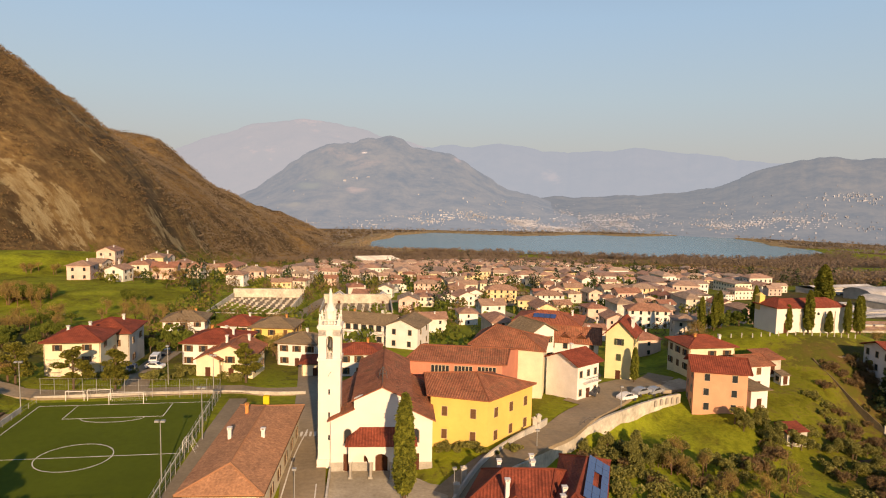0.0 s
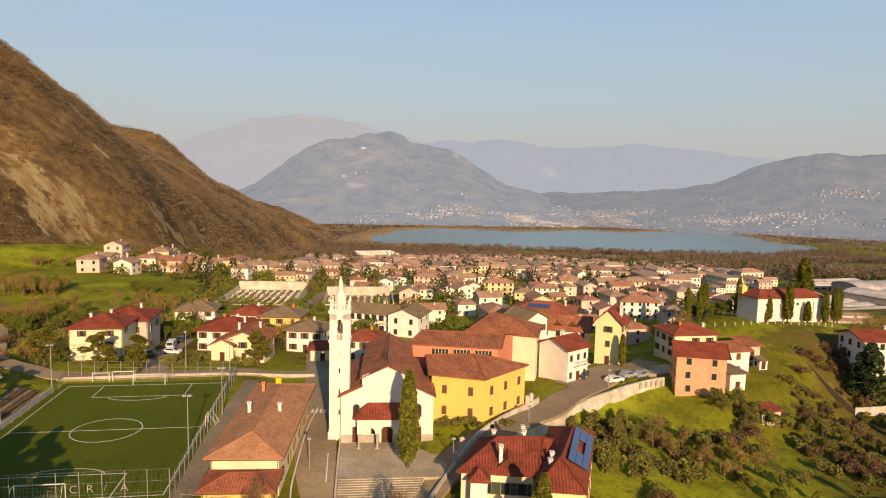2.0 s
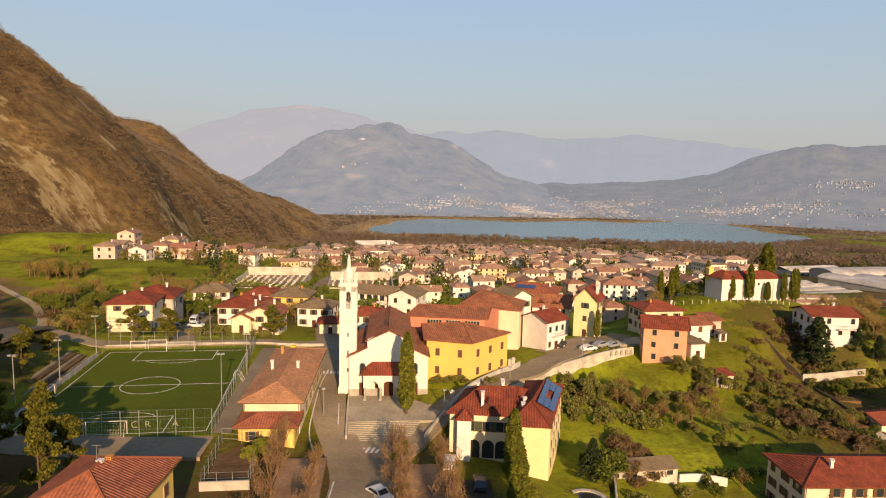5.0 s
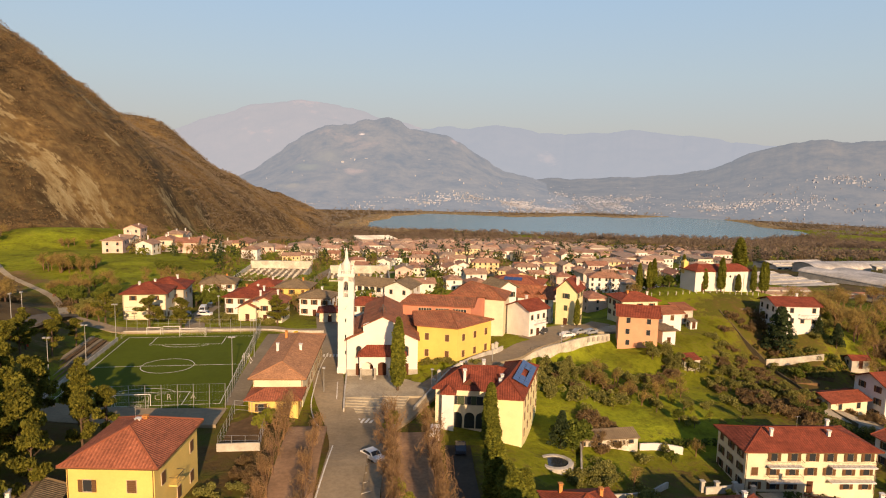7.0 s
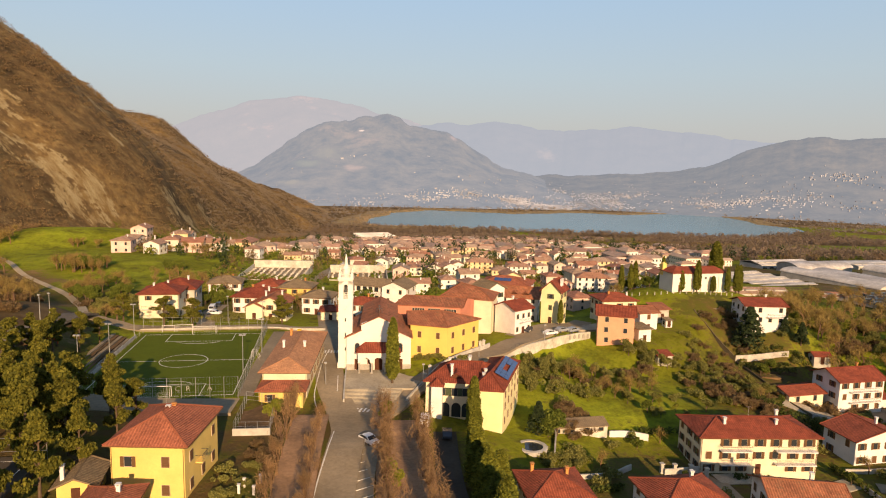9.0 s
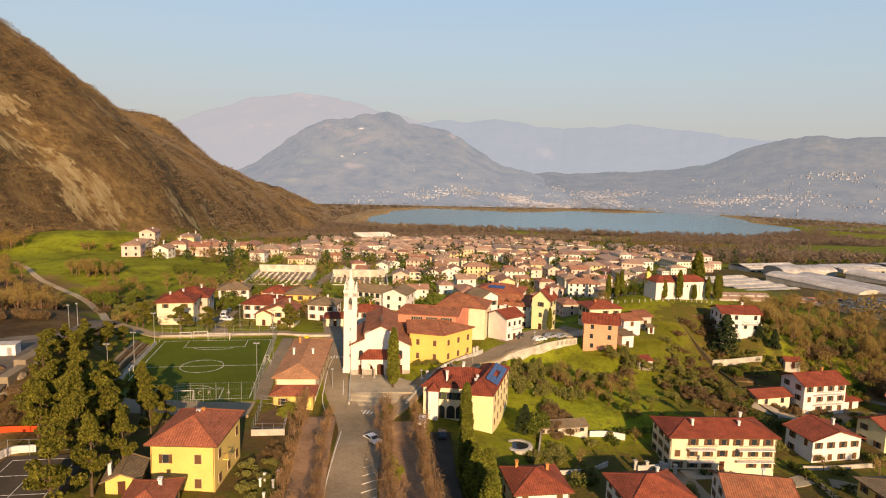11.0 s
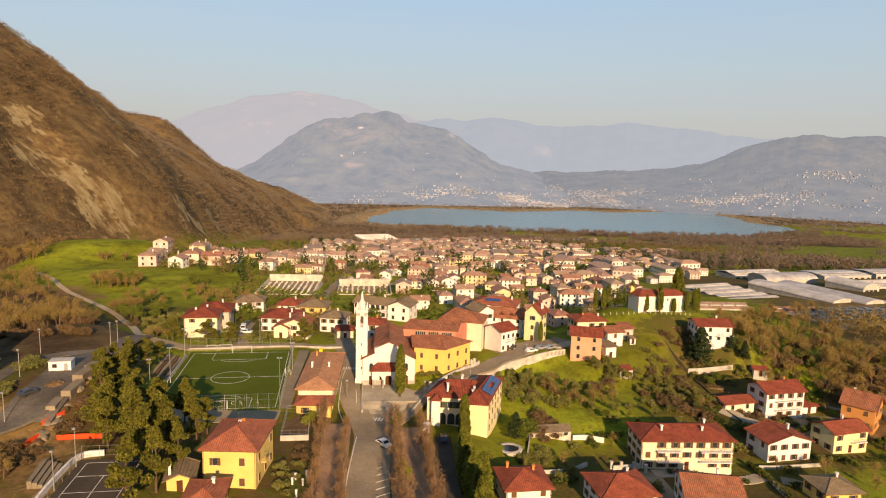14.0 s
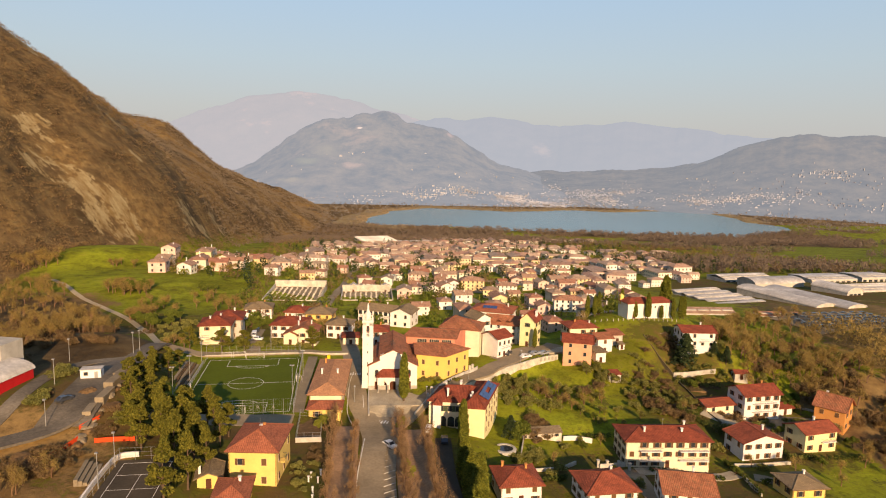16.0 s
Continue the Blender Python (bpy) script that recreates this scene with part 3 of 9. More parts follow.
def make_land():
    gx, gy = spread(-1500, 3000, -120, 170, 2.2), spread(-320, 4600, -100, 220, 2.2)
    gx = np.concatenate([gx[gx < -80], np.arange(-78, 1250, 9.0)[np.arange(-78, 1250, 9.0) > 172], gx[(gx >= -80) & (gx <= 172)], gx[gx > 1255]])
    gx, gy = np.sort(gx), np.sort(np.concatenate([gy[(gy < 1290) | (gy > 2110)], np.arange(1292, 2108, 10.0)]))
    X, Y = np.meshgrid(gx, gy)
    Z = relief(X, Y)
    nx, ny = len(gx), len(gy)
    verts = np.stack([X.ravel(), Y.ravel(), Z.ravel()], 1)
    i = (np.arange(ny - 1)[:, None] * nx + np.arange(nx - 1)[None, :]).ravel()
    faces = np.stack([i, i + 1, i + nx + 1, i + nx], 1)
    ob = raw("ground", verts.tolist(), faces.tolist(), "land")
    for p in ob.data.polygons:
        p.use_smooth = True
    u = climb(X, Y)
    woods = np.clip((u + 10) / 50, 0, 1)
    woods = np.maximum(woods, np.clip((Y - 900) / 250, 0, 1) * np.clip((X - 60 + (Y - 1000) * 0.1) / 150, 0.55, 1) * np.clip(noise_grid(X, Y, 170.0, 3) * 9 - 4.0, 0.0, 1) * (Y < 1600) + (Y >= 1600) * 0.9)
    woods = np.maximum(woods, 0.62 * np.clip((X - 150 - 0.15 * (Y - 100)) / 40, 0, 1) * np.clip((Y + 20) / 60, 0, 1) * np.clip((330 - Y - 0.1 * X) / 80, 0.0, 1))
    woods = np.maximum(woods, np.clip((X - 138) / 14, 0, 1) * np.clip((122 - Y) / 14, 0, 1))
    woods = np.maximum(woods, 1.0 * np.maximum(blob(X, Y, -172, 215, 50, 55), blob(X, Y, -122, 160, 30, 28)))
    woods = np.maximum(woods, np.clip((X - 225) / 50, 0, 0.85) * np.clip((Y - 395) / 40, 0, 1) * np.clip(noise_grid(X, Y, 170.0, 3) * 9 - 4.0, 0, 1))
    woods = np.maximum(woods, np.clip((-203 - X) / 25, 0, 1) * np.clip((Y - 225) / 40, 0, 1))
    woods = np.maximum(woods, np.clip((Y - 960) / 120, 0, 0.9) * np.clip((160 - X) / 60, 0, 1))
    woods = np.maximum(woods, 0.8 * np.maximum(blob(X, Y, -98, 120, 34, 30), blob(X, Y, -92, 30, 40, 46)))
    rock = np.zeros_like(X)
    for cx, cy, rx, ry, a in ROCKS:
        rock = np.maximum(rock, 0.92 * blob(X, Y, cx, cy, rx * 0.9, ry * 0.9, a))
    shore = in_lake(X, Y)
    rock = np.maximum(rock, 0.95 * (shore > -70) * (shore < 6) * ((Y > 1650) | (X < 90)))
    dry = 0.36 * np.ones_like(X)
    for cx, cy, rx, ry, v in ((-95, 90, 30, 50, 0.85), (-110, 10, 50, 60, 0.8), (-60, 60, 20, 20, 0.75), (0, 20, 22, 70, 0.8), (-36, 178, 34, 30, 0.62), (102, 118, 18, 24, 0.55), (112, 142, 18, 16, 0.72), (-20, 46, 12, 24, 1.0), (-44, 46, 22, 26, 0.9), (80, 95, 34, 28, 0.42), (66, 84, 16, 13, 0.2), (56, 70, 14, 12, 0.5), (152, 122, 22, 16, 0.3), (275, 300, 120, 62, 1.0), (-130, 235, 50, 26, 0.55), (-178, 366, 36, 22, -0.1), (-158, 288, 22, 26, 0.0), (-112, 268, 16, 20, 0.0), (-132, 268, 9, 9, 0.9), (-120, 190, 40, 30, 0.75), (-195, 260, 40, 40, 0.95), (-150, 190, 30, 50, 0.95),
                              (-150, 260, 60, 60, 0.1), (-185, 390, 40, 40, 0.05), (-95, 190, 35, 35, 0.62), (110, 158, 20, 9, 0.45), (120, 110, 24, 22, 0.7), (115, 85, 30, 22, 0.75), (70, 50, 40, 20, 0.7), (95, 130, 14, 18, 0.5), (60, 330, 140, 150, 0.25), (100, 700, 200, 250, 0.25)):
        g = blob(X, Y, cx, cy, rx, ry)
        dry = dry * (1 - g) + v * g
    col = np.ones((nx * ny, 4), np.float32)
    col[:, 0], col[:, 1], col[:, 2] = woods.ravel(), rock.ravel(), dry.ravel()
    layer = ob.data.color_attributes.new("zone", "FLOAT_COLOR", "POINT")
    layer.data.foreach_set("color", col.ravel())
    return tagged(ob, "green meadows and brown wooded slopes around the village", "ground", "", "structure")


ROCKS = [(-258, 508, 14, 30, 30), (-244, 500, 20, 30, 40), (-230, 532, 17, 26, 40), (-206, 655, 10, 38, 20), (-197, 690, 8, 28, 15), (-299, 527, 14, 26, 10), (-278, 485, 12, 22, 10), (-372, 677, 26, 22, 10), (-250, 620, 26, 12, 0), (-280, 690, 40, 10, 10), (-205, 790, 16, 22, 10), (-300, 780, 22, 16, 0)]
make_land()


def make_lake():
    bm = bmesh.new()
    v = [bm.verts.new(p) for p in ((-70, 1290, -105), (1260, 1290, -105), (1260, 2110, -105), (-70, 2110, -105))]
    bm.faces.new(v)
    return tagged(part("water", bm, "water"), "calm blue-grey lake below the hills", "lake", "", "structure")


make_lake()


FOOTHOLDS = []


def far_hill(name, mat, radius, tops, label, steps=400, rough=26.0, deep=0.24, bend=0.9, lived=False):
    """A far hill: its skyline by bearing (degrees) and height, with ribs down its near side."""
    az = np.linspace(tops[0][0], tops[-1][0], steps)
    top = np.interp(az, [a for a, _ in tops], [42 + (z - 42) * math.cos(radians(a - 6.1)) for a, z in tops])
    top = np.convolve(np.pad(top, 3, "edge"), np.ones(7) / 7.0, "valid")
    top = top + (noise_grid(az * 40 + radius, az * 0, 55.0, 5) - 0.5) * rough * 1.5 * np.clip((top + 110) / 150, 0, 1)
    rows = 44
    verts, faces = [], []
    for j in range(rows):
        k = j / (rows - 3)
        r = radius * (1 - deep * (1 - k)) if k <= 1 else radius * (1 + 0.05 * (k - 1) * 20)
        lift = min(k, 1.0) ** bend if k <= 1 else max(0.0, 1 - (k - 1) * 4)
        x, y = r * np.sin(np.radians(az)), r * np.cos(np.radians(az))
        n = noise_grid(x + 5000, y, 420.0, 5) - 0.5
        fade = math.sin(min(k, 1) * math.pi) ** 0.7 * min(1.0, (top.max() + 110) / 200)
        ridge = (noise_grid(x + 900, y * 0.2, 90.0, 4) - 0.5) * rough * 0.35
        z = -110 + (top + 110) * lift + n * rough * (5 if not lived else 2.2) * fade * min(1.0, k * 1.6 + 0.1) + ridge * (0.35 + fade) * min(1.0, k * 2)
        verts += np.stack([x, y, z], 1).tolist()
        if lived and 0.03 < k < 0.75:
            FOOTHOLDS.extend((float(a), float(b), float(c), k) for a, b, c in zip(x, y, z))
    for j in range(rows - 1):
        for i in range(steps - 1):
            a = j * steps + i
            faces.append((a, a + 1, a + steps + 1, a + steps))
    ob = raw(name, verts, faces, mat)
    for p in ob.data.polygons:
        p.use_smooth = True
    return tagged(ob, label, "mountain", "", "structure")


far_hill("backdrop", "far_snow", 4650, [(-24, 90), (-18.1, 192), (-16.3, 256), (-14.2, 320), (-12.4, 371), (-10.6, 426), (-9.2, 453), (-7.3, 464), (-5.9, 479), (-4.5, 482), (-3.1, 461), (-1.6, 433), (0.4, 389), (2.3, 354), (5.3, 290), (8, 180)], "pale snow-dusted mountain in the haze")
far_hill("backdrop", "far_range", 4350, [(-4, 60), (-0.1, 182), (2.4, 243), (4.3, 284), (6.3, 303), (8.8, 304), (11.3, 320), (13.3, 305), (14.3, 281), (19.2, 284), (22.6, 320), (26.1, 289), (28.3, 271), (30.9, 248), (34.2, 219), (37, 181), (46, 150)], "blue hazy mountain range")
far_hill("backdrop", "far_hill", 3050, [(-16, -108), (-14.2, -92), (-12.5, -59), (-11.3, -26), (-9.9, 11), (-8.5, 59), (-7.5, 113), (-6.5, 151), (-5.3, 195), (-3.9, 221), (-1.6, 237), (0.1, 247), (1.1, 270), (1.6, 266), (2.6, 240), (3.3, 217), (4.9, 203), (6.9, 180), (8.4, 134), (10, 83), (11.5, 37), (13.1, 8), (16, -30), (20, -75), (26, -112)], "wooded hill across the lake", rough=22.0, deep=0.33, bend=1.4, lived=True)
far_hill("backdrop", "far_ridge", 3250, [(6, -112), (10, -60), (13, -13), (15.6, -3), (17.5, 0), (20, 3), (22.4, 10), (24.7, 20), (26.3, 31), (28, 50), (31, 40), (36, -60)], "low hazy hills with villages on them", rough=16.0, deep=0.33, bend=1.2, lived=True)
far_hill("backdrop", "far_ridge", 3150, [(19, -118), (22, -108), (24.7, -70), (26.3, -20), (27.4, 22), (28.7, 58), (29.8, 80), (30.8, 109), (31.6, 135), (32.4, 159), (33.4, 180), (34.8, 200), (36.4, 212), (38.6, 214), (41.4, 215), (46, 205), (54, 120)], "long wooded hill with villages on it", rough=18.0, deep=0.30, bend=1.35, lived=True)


# ---------------------------------------------------------------- roads, paving
def strip(name, points, width, mat, lift, label, category="road", kind="structure", closed_z=None, crown=3):
    p = along(points)
    d = np.gradient(p, axis=0)
    d /= np.linalg.norm(d, axis=1)[:, None]
    n = np.stack([-d[:, 1], d[:, 0]], 1)
    cols = [p + n * width * (k / crown - 0.5) for k in range(crown + 1)]
    verts = []
    for c in cols:
        z = relief(c[:, 0], c[:, 1]) if closed_z is None else np.full(len(c), closed_z)
        verts.append(np.stack([c[:, 0], c[:, 1], z], 1))
    top = np.max([v[:, 2] for v in verts], axis=0)
    for v in verts:
        v[:, 2] = top + lift
    low = [verts[0] - (0, 0, 0.6), verts[-1] - (0, 0, 0.6)]
    verts = [low[0]] + verts + [low[1]]
    m = len(p)
    faces = [(c * m + i, c * m + i + 1, (c + 1) * m + i + 1, (c + 1) * m + i) for c in range(len(verts) - 1) for i in range(m - 1)]
    return tagged(raw(name, np.concatenate(verts).tolist(), faces, mat), label, category, "", kind)


AVENUE = [(-6.0, -150), (-5.9, -40), (-5.8, 10), (-5.7, 36), (-5.4, 46), (-4.4, 58), (-4.0, 66), (-6.0, 77), (-9.0, 88), (-9.9, 104), (-11, 126), (-13, 150), (-17, 185), (-27, 225), (-36, 290), (-45, 400)]
CLIMB = [(-4, 66), (3, 76), (8.5, 85), (14.2, 92.6), (22, 98.4), (31, 107.5), (40.5, 119), (50, 128), (58, 136), (68, 147)]
strip("road", AVENUE, 6.3, "asphalt", 0.12, "grey asphalt avenue through the village")
strip("road", CLIMB, 6.0, "asphalt", 0.16, "asphalt road that climbs past the church")
strip("road", [(-78, 131), (-62, 130.5), (-30, 134), (-11, 137)], 5.0, "asphalt", 0.12, "narrow street behind the football pitch")
strip("pavement", [(-2.6, 62), (-2.2, 70), (-1.6, 79)], 9.5, "asphalt", 0.07, "asphalt junction below the church steps", "junction")
strip("road", [(-46, 133), (-50, 150), (-51, 175)], 5.0, "asphalt", 0.1, "lane between the houses")
strip("road", [(-125, 40), (-100, 50.5), (-89, 53), (-80.5, 57), (-76.8, 65), (-77, 77), (-79.5, 92), (-80, 104), (-78, 116), (-77, 132)], 6.5, "site_gravel", 0.12, "pale unfinished site road")
strip("road", [(-98, 52.5), (-94, 61), (-95, 78), (-94.7, 89.6), (-91, 102), (-83.3, 107), (-80, 110)], 4.2, "site_gravel", 0.2, "curving pale side road")
strip("pavement", [(-78.5, 59), (-78.6, 66), (-79.0, 76), (-79.6, 86), (-81.0, 96), (-80.5, 106)], 12.0, "site_gravel", 0.16, "gravel yard of the building site", "yard")
strip("road", [(-77, 130), (-86, 152), (-98.6, 176.5), (-112.3, 202.6), (-133, 229.4), (-155, 254.6), (-175, 284.7), (-190, 303)], 2.4, "track", 0.12, "pale gravel track over the meadow")
strip("pavement", [(-1.6, -60), (-1.4, 36), (-1.2, 48), (-0.1, 60), (1.0, 72)], 3.4, "asphalt", 0.09, "asphalt parking strip beside the avenue", "parking")
strip("pavement", [(-11.9, -60), (-11.8, 40), (-11.3, 71)], 6.4, "litter", 0.08, "earth footpath strewn with brown leaves beside the avenue", "footpath")
strip("pavement", [(5.4, -60), (5.4, 40), (6.0, 71)], 9.6, "litter", 0.1, "reddish earth path between rows of trees", "footpath")
# dark court asphalt here paints the trees' shade on the driveway
strip("pavement", [(12.7, -20), (12.7, 40), (13.2, 55), (14.2, 68)], 4.4, "court", 0.1, "asphalt driveway, its tree shade put in as dark colour", "driveway")
strip("pavement", [(-26, 73.0), (-40, 73.5), (-62, 72)], 7.5, "asphalt", 0.1, "grey asphalt yard beside the pitch", "yard")
for pts in ([(-27, 205), (-27.3, 248), (-24, 285), (-20.7, 317), (-18, 365), (-17.6, 392), (-10, 470)], [(52, 150), (60, 190), (58, 235), (48, 290), (30, 345), (28, 420), (40, 520)],
            [(-24, 300), (20, 302), (60, 292), (110, 270), (150, 240)], [(58, 235), (90, 232), (130, 205)], [(-18, 365), (30, 360), (90, 340), (150, 330)], [(60, 420), (130, 400), (210, 430)], [(40, 520), (110, 560), (190, 640), (230, 800)]):
    strip("road", pts, 5.0, "asphalt", 0.25, "village street between the houses")
strip("pavement", [(41, 122.5), (50, 131.0), (58, 136.5), (63, 138)], 9.0, "asphalt", 0.13, "asphalt forecourt between the upper houses", "yard")
strip("pavement", [(60, 134.5), (66, 138.5), (72, 141)], 6.0, "paving", 0.18, "pinkish paved terrace beside the salmon house", "terrace")
strip("pavement", [(-25.2, 78), (-25.6, 100), (-25.0, 128)], 3.2, "gravel", 0.1, "pale gravel path along the pitch", "path")
strip("pavement", [(118, 90), (128, 96), (142, 92)], 9.0, "gravel", 0.1, "pinkish paved yard of the villa", "yard")
strip("pavement", [(56, 44), (62, 52), (60, 58), (66, 60)], 4.0, "gravel", 0.1, "pale driveway", "driveway")


def line(points, width, parent_name, lift, group="road markings"):
    """A painted line on the road."""
    return tagged(strip("road_marking", points, width, "paint", lift, "worn white painted line on the asphalt", "road marking", "structure", None, 1), group=group)


line([(-8.9, -40), (-8.7, 36), (-8.4, 46), (-7.2, 58), (-6.6, 67.5)], 0.2, "", 0.19)
line([(-2.9, -40), (-2.7, 36), (-2.4, 46), (-1.4, 58), (-0.6, 67)], 0.2, "", 0.19)
line([(-9.4, 72), (-10.9, 76.5), (-11.9, 82), (-11.8, 89.3), (-11.7, 103.9), (-10.6, 114)], 0.18, "", 0.2)
line([(-7.1, 80), (-7.1, 84), (-7.4, 93.4)], 0.16, "", 0.2)
for k in range(8):
    line([(-5.9, -30 + 10 * k), (-5.85, -25.5 + 10 * k)], 0.12, "", 0.19)
line([(-5.6, 46), (-4.9, 53), (-4.4, 60)], 0.12, "", 0.19)
for k in range(9):
    line([(-5.0 + 0.85 * k, 75.0), (-4.3 + 0.85 * k, 76.9)], 0.42, "", 0.23)
line([(-3.6, 73.6), (-1.6, 71.6), (-0.2, 70.4)], 0.2, "", 0.21)
for k in range(14):
    line([(-2.6 + 0.02 * k, 20 + 2.9 * k), (0.2 + 0.02 * k, 21.6 + 2.9 * k)], 0.07, "", 0.2)
for k in range(6):
    line([(-12.2 + 0.75 * k, 111.0), (-12.2 + 0.75 * k, 113.0)], 0.4, "", 0.18)


def terrace(name, ring_xy, top, mat, label, category, depth=2.2):
    bm = bmesh.new()
    prism(bm, ring_xy, top - depth, top)
    return tagged(part(name, bm, mat), label, category, "", "structure")


terrace("pavement", [(-5.6, 84.5), (9.5, 84.5), (11.2, 90), (12.0, 97.4), (-5.6, 97.4)], 0.10, "paving", "stone-paved church square", "square", 2.6)
for k in range(14):
    z = 0.10 - 0.118 * (k + 1)
    bm = bmesh.new()
    box(bm, -5.4, 6.8 - 0.2 * k, 84.5 - 0.5 * (k + 1), 84.5 - 0.5 * k, z - 1.6, z)
    tagged(part("step", bm, "paving"), "worn grey stone step below the church square", "step", "church steps", "structure")


# ---------------------------------------------------------------- houses
CACHE = {}


def cached(key, make):
    if key not in CACHE:
        CACHE[key] = make()
    return CACHE[key]


def mesh_of(name, bm, mat):
    me = bpy.data.meshes.new(name)
    bm.to_mesh(me)
    bm.free()
    me.materials.append(M[mat])
    return me


def roof_faces(w, d, rh, kind):
    """Top faces of a roof over w by d, eaves at 0: lists of corners, first edge along the eave."""
    a, b = w / 2, d / 2
    if kind == "hip":
        if w >= d:
            r = a - b if w - d > 0.5 else 0.0
            p, q = (-r, 0, rh), (r, 0, rh)
            return [[(-a, -b, 0), (a, -b, 0), q, p], [(a, b, 0), (-a, b, 0), p, q], [(a, -b, 0), (a, b, 0), q], [(-a, b, 0), (-a, -b, 0), p]]
        r = b - a
        p, q = (0, -r, rh), (0, r, rh)
        return [[(a, -b, 0), (a, b, 0), q, p], [(-a, b, 0), (-a, -b, 0), p, q], [(-a, -b, 0), (a, -b, 0), p], [(a, b, 0), (-a, b, 0), q]]
    if kind == "gable_x":
        return [[(-a, -b, 0), (a, -b, 0), (a, 0, rh), (-a, 0, rh)], [(a, b, 0), (-a, b, 0), (-a, 0, rh), (a, 0, rh)]]
    if kind == "gable_y":
        return [[(a, -b, 0), (a, b, 0), (0, b, rh), (0, -b, rh)], [(-a, b, 0), (-a, -b, 0), (0, -b, rh), (0, b, rh)]]
    return [[(-a, -b, 0), (a, -b, 0), (a, b, rh), (-a, b, rh)]]  # lean


def slab(faces, thick=0.16):
    """Roof faces with an underside and edges; UVs in metres along the eave and up the slope."""
    verts, fs, uvs = [], [], []
    for f in faces:
        c = [Vector(p) for p in f]
        u = (c[1] - c[0]).normalized()
        n = (c[1] - c[0]).cross(c[2] - c[0]).normalized()
        v = n.cross(u)
        i = len(verts)
        k = len(c)
        verts += [tuple(p) for p in c] + [(p.x, p.y, p.z - thick) for p in c]
        fs.append(tuple(range(i, i + k)))
        uvs += [((p - c[0]).dot(u) + i * 1.37, (p - c[0]).dot(v)) for p in c]
        fs.append(tuple(range(i + 2 * k - 1, i + k - 1, -1)))
        uvs += [(0.0, 0.0)] * k
        for e in range(k):
            fs.append((i + e, i + k + e, i + k + (e + 1) % k, i + (e + 1) % k))
            uvs += [(0.0, 0.0)] * 4
    return verts, fs, uvs


def roof_mesh(w, d, rh, kind, mat):
    v, f, u = slab(roof_faces(w, d, rh, kind))
    me = bpy.data.meshes.new("roof")
    me.from_pydata(v, [], f)
    me.uv_layers.new(name="UVMap").data.foreach_set("uv", np.asarray(u, np.float32).ravel())
    me.materials.append(M[mat])
    return me


def ridge_mesh(faces, mat, r=0.13):
    """Half-round caps on ridges and hips."""
    bm = bmesh.new()
    seen = set()
    for f in faces:
        k = len(f)
        for e in range(k):
            p, q = f[e], f[(e + 1) % k]
            key = tuple(sorted((tuple(round(c, 2) for c in p), tuple(round(c, 2) for c in q))))
            if max(p[2], q[2]) < 0.05 or key in seen:
                continue
            seen.add(key)
            if (Vector(p) - Vector(q)).length > 0.3:
                bar(bm, p, q, r, 5)
    return mesh_of("ridge_cap", bm, mat)


def wall_mesh(w, d, h, rh, kind, mat, foot=2.5):
    bm = bmesh.new()
    a, b = w / 2, d / 2
    if kind == "gable_y":
        ends = [[(x, y, z) for x, z in ((-a, -foot), (a, -foot), (a, h), (0, h + rh), (-a, h))] for y in (-b, b)]
    else:
        crest = {"gable_x": [(0, h + rh)], "lean": []}.get(kind, [])
        back = h + rh if kind == "lean" else h
        ends = [[(x, y, z) for y, z in [(-b, -foot), (b, -foot), (b, back)] + crest + [(-b, h)]] for x in (-a, a)]
    v = [[bm.verts.new(p) for p in e] for e in ends]
    n = len(v[0])
    bm.faces.new(v[0]), bm.faces.new(v[1][::-1])
    for k in range(n):
        bm.faces.new((v[0][k], v[0][(k + 1) % n], v[1][(k + 1) % n], v[1][k]))
    bmesh.ops.recalc_face_normals(bm, faces=bm.faces)
    return mesh_of("wall", bm, mat)


def frame_mesh(w, h):
    """A window frame: one ring with a sill at its foot."""
    bm = bmesh.new()
    a, t = w / 2, 0.09
    out = [(-a - t, -t), (a + t, -t), (a + t, h + t), (-a - t, h + t)]
    inn = [(-a, 0), (a, 0), (a, h), (-a, h)]
    v = [[bm.verts.new((x, y if z > 0 or lo == inn else y * 1.8, z)) for x, z in lo] for lo, y in ((out, -0.07), (inn, -0.07), (inn, 0.02), (out, 0.02))]
    for p, q in ((0, 1), (1, 2), (3, 0)):
        for k in range(4):
            bm.faces.new((v[p][k], v[p][(k + 1) % 4], v[q][(k + 1) % 4], v[q][k]))
    return mesh_of("window", bm, "casing")


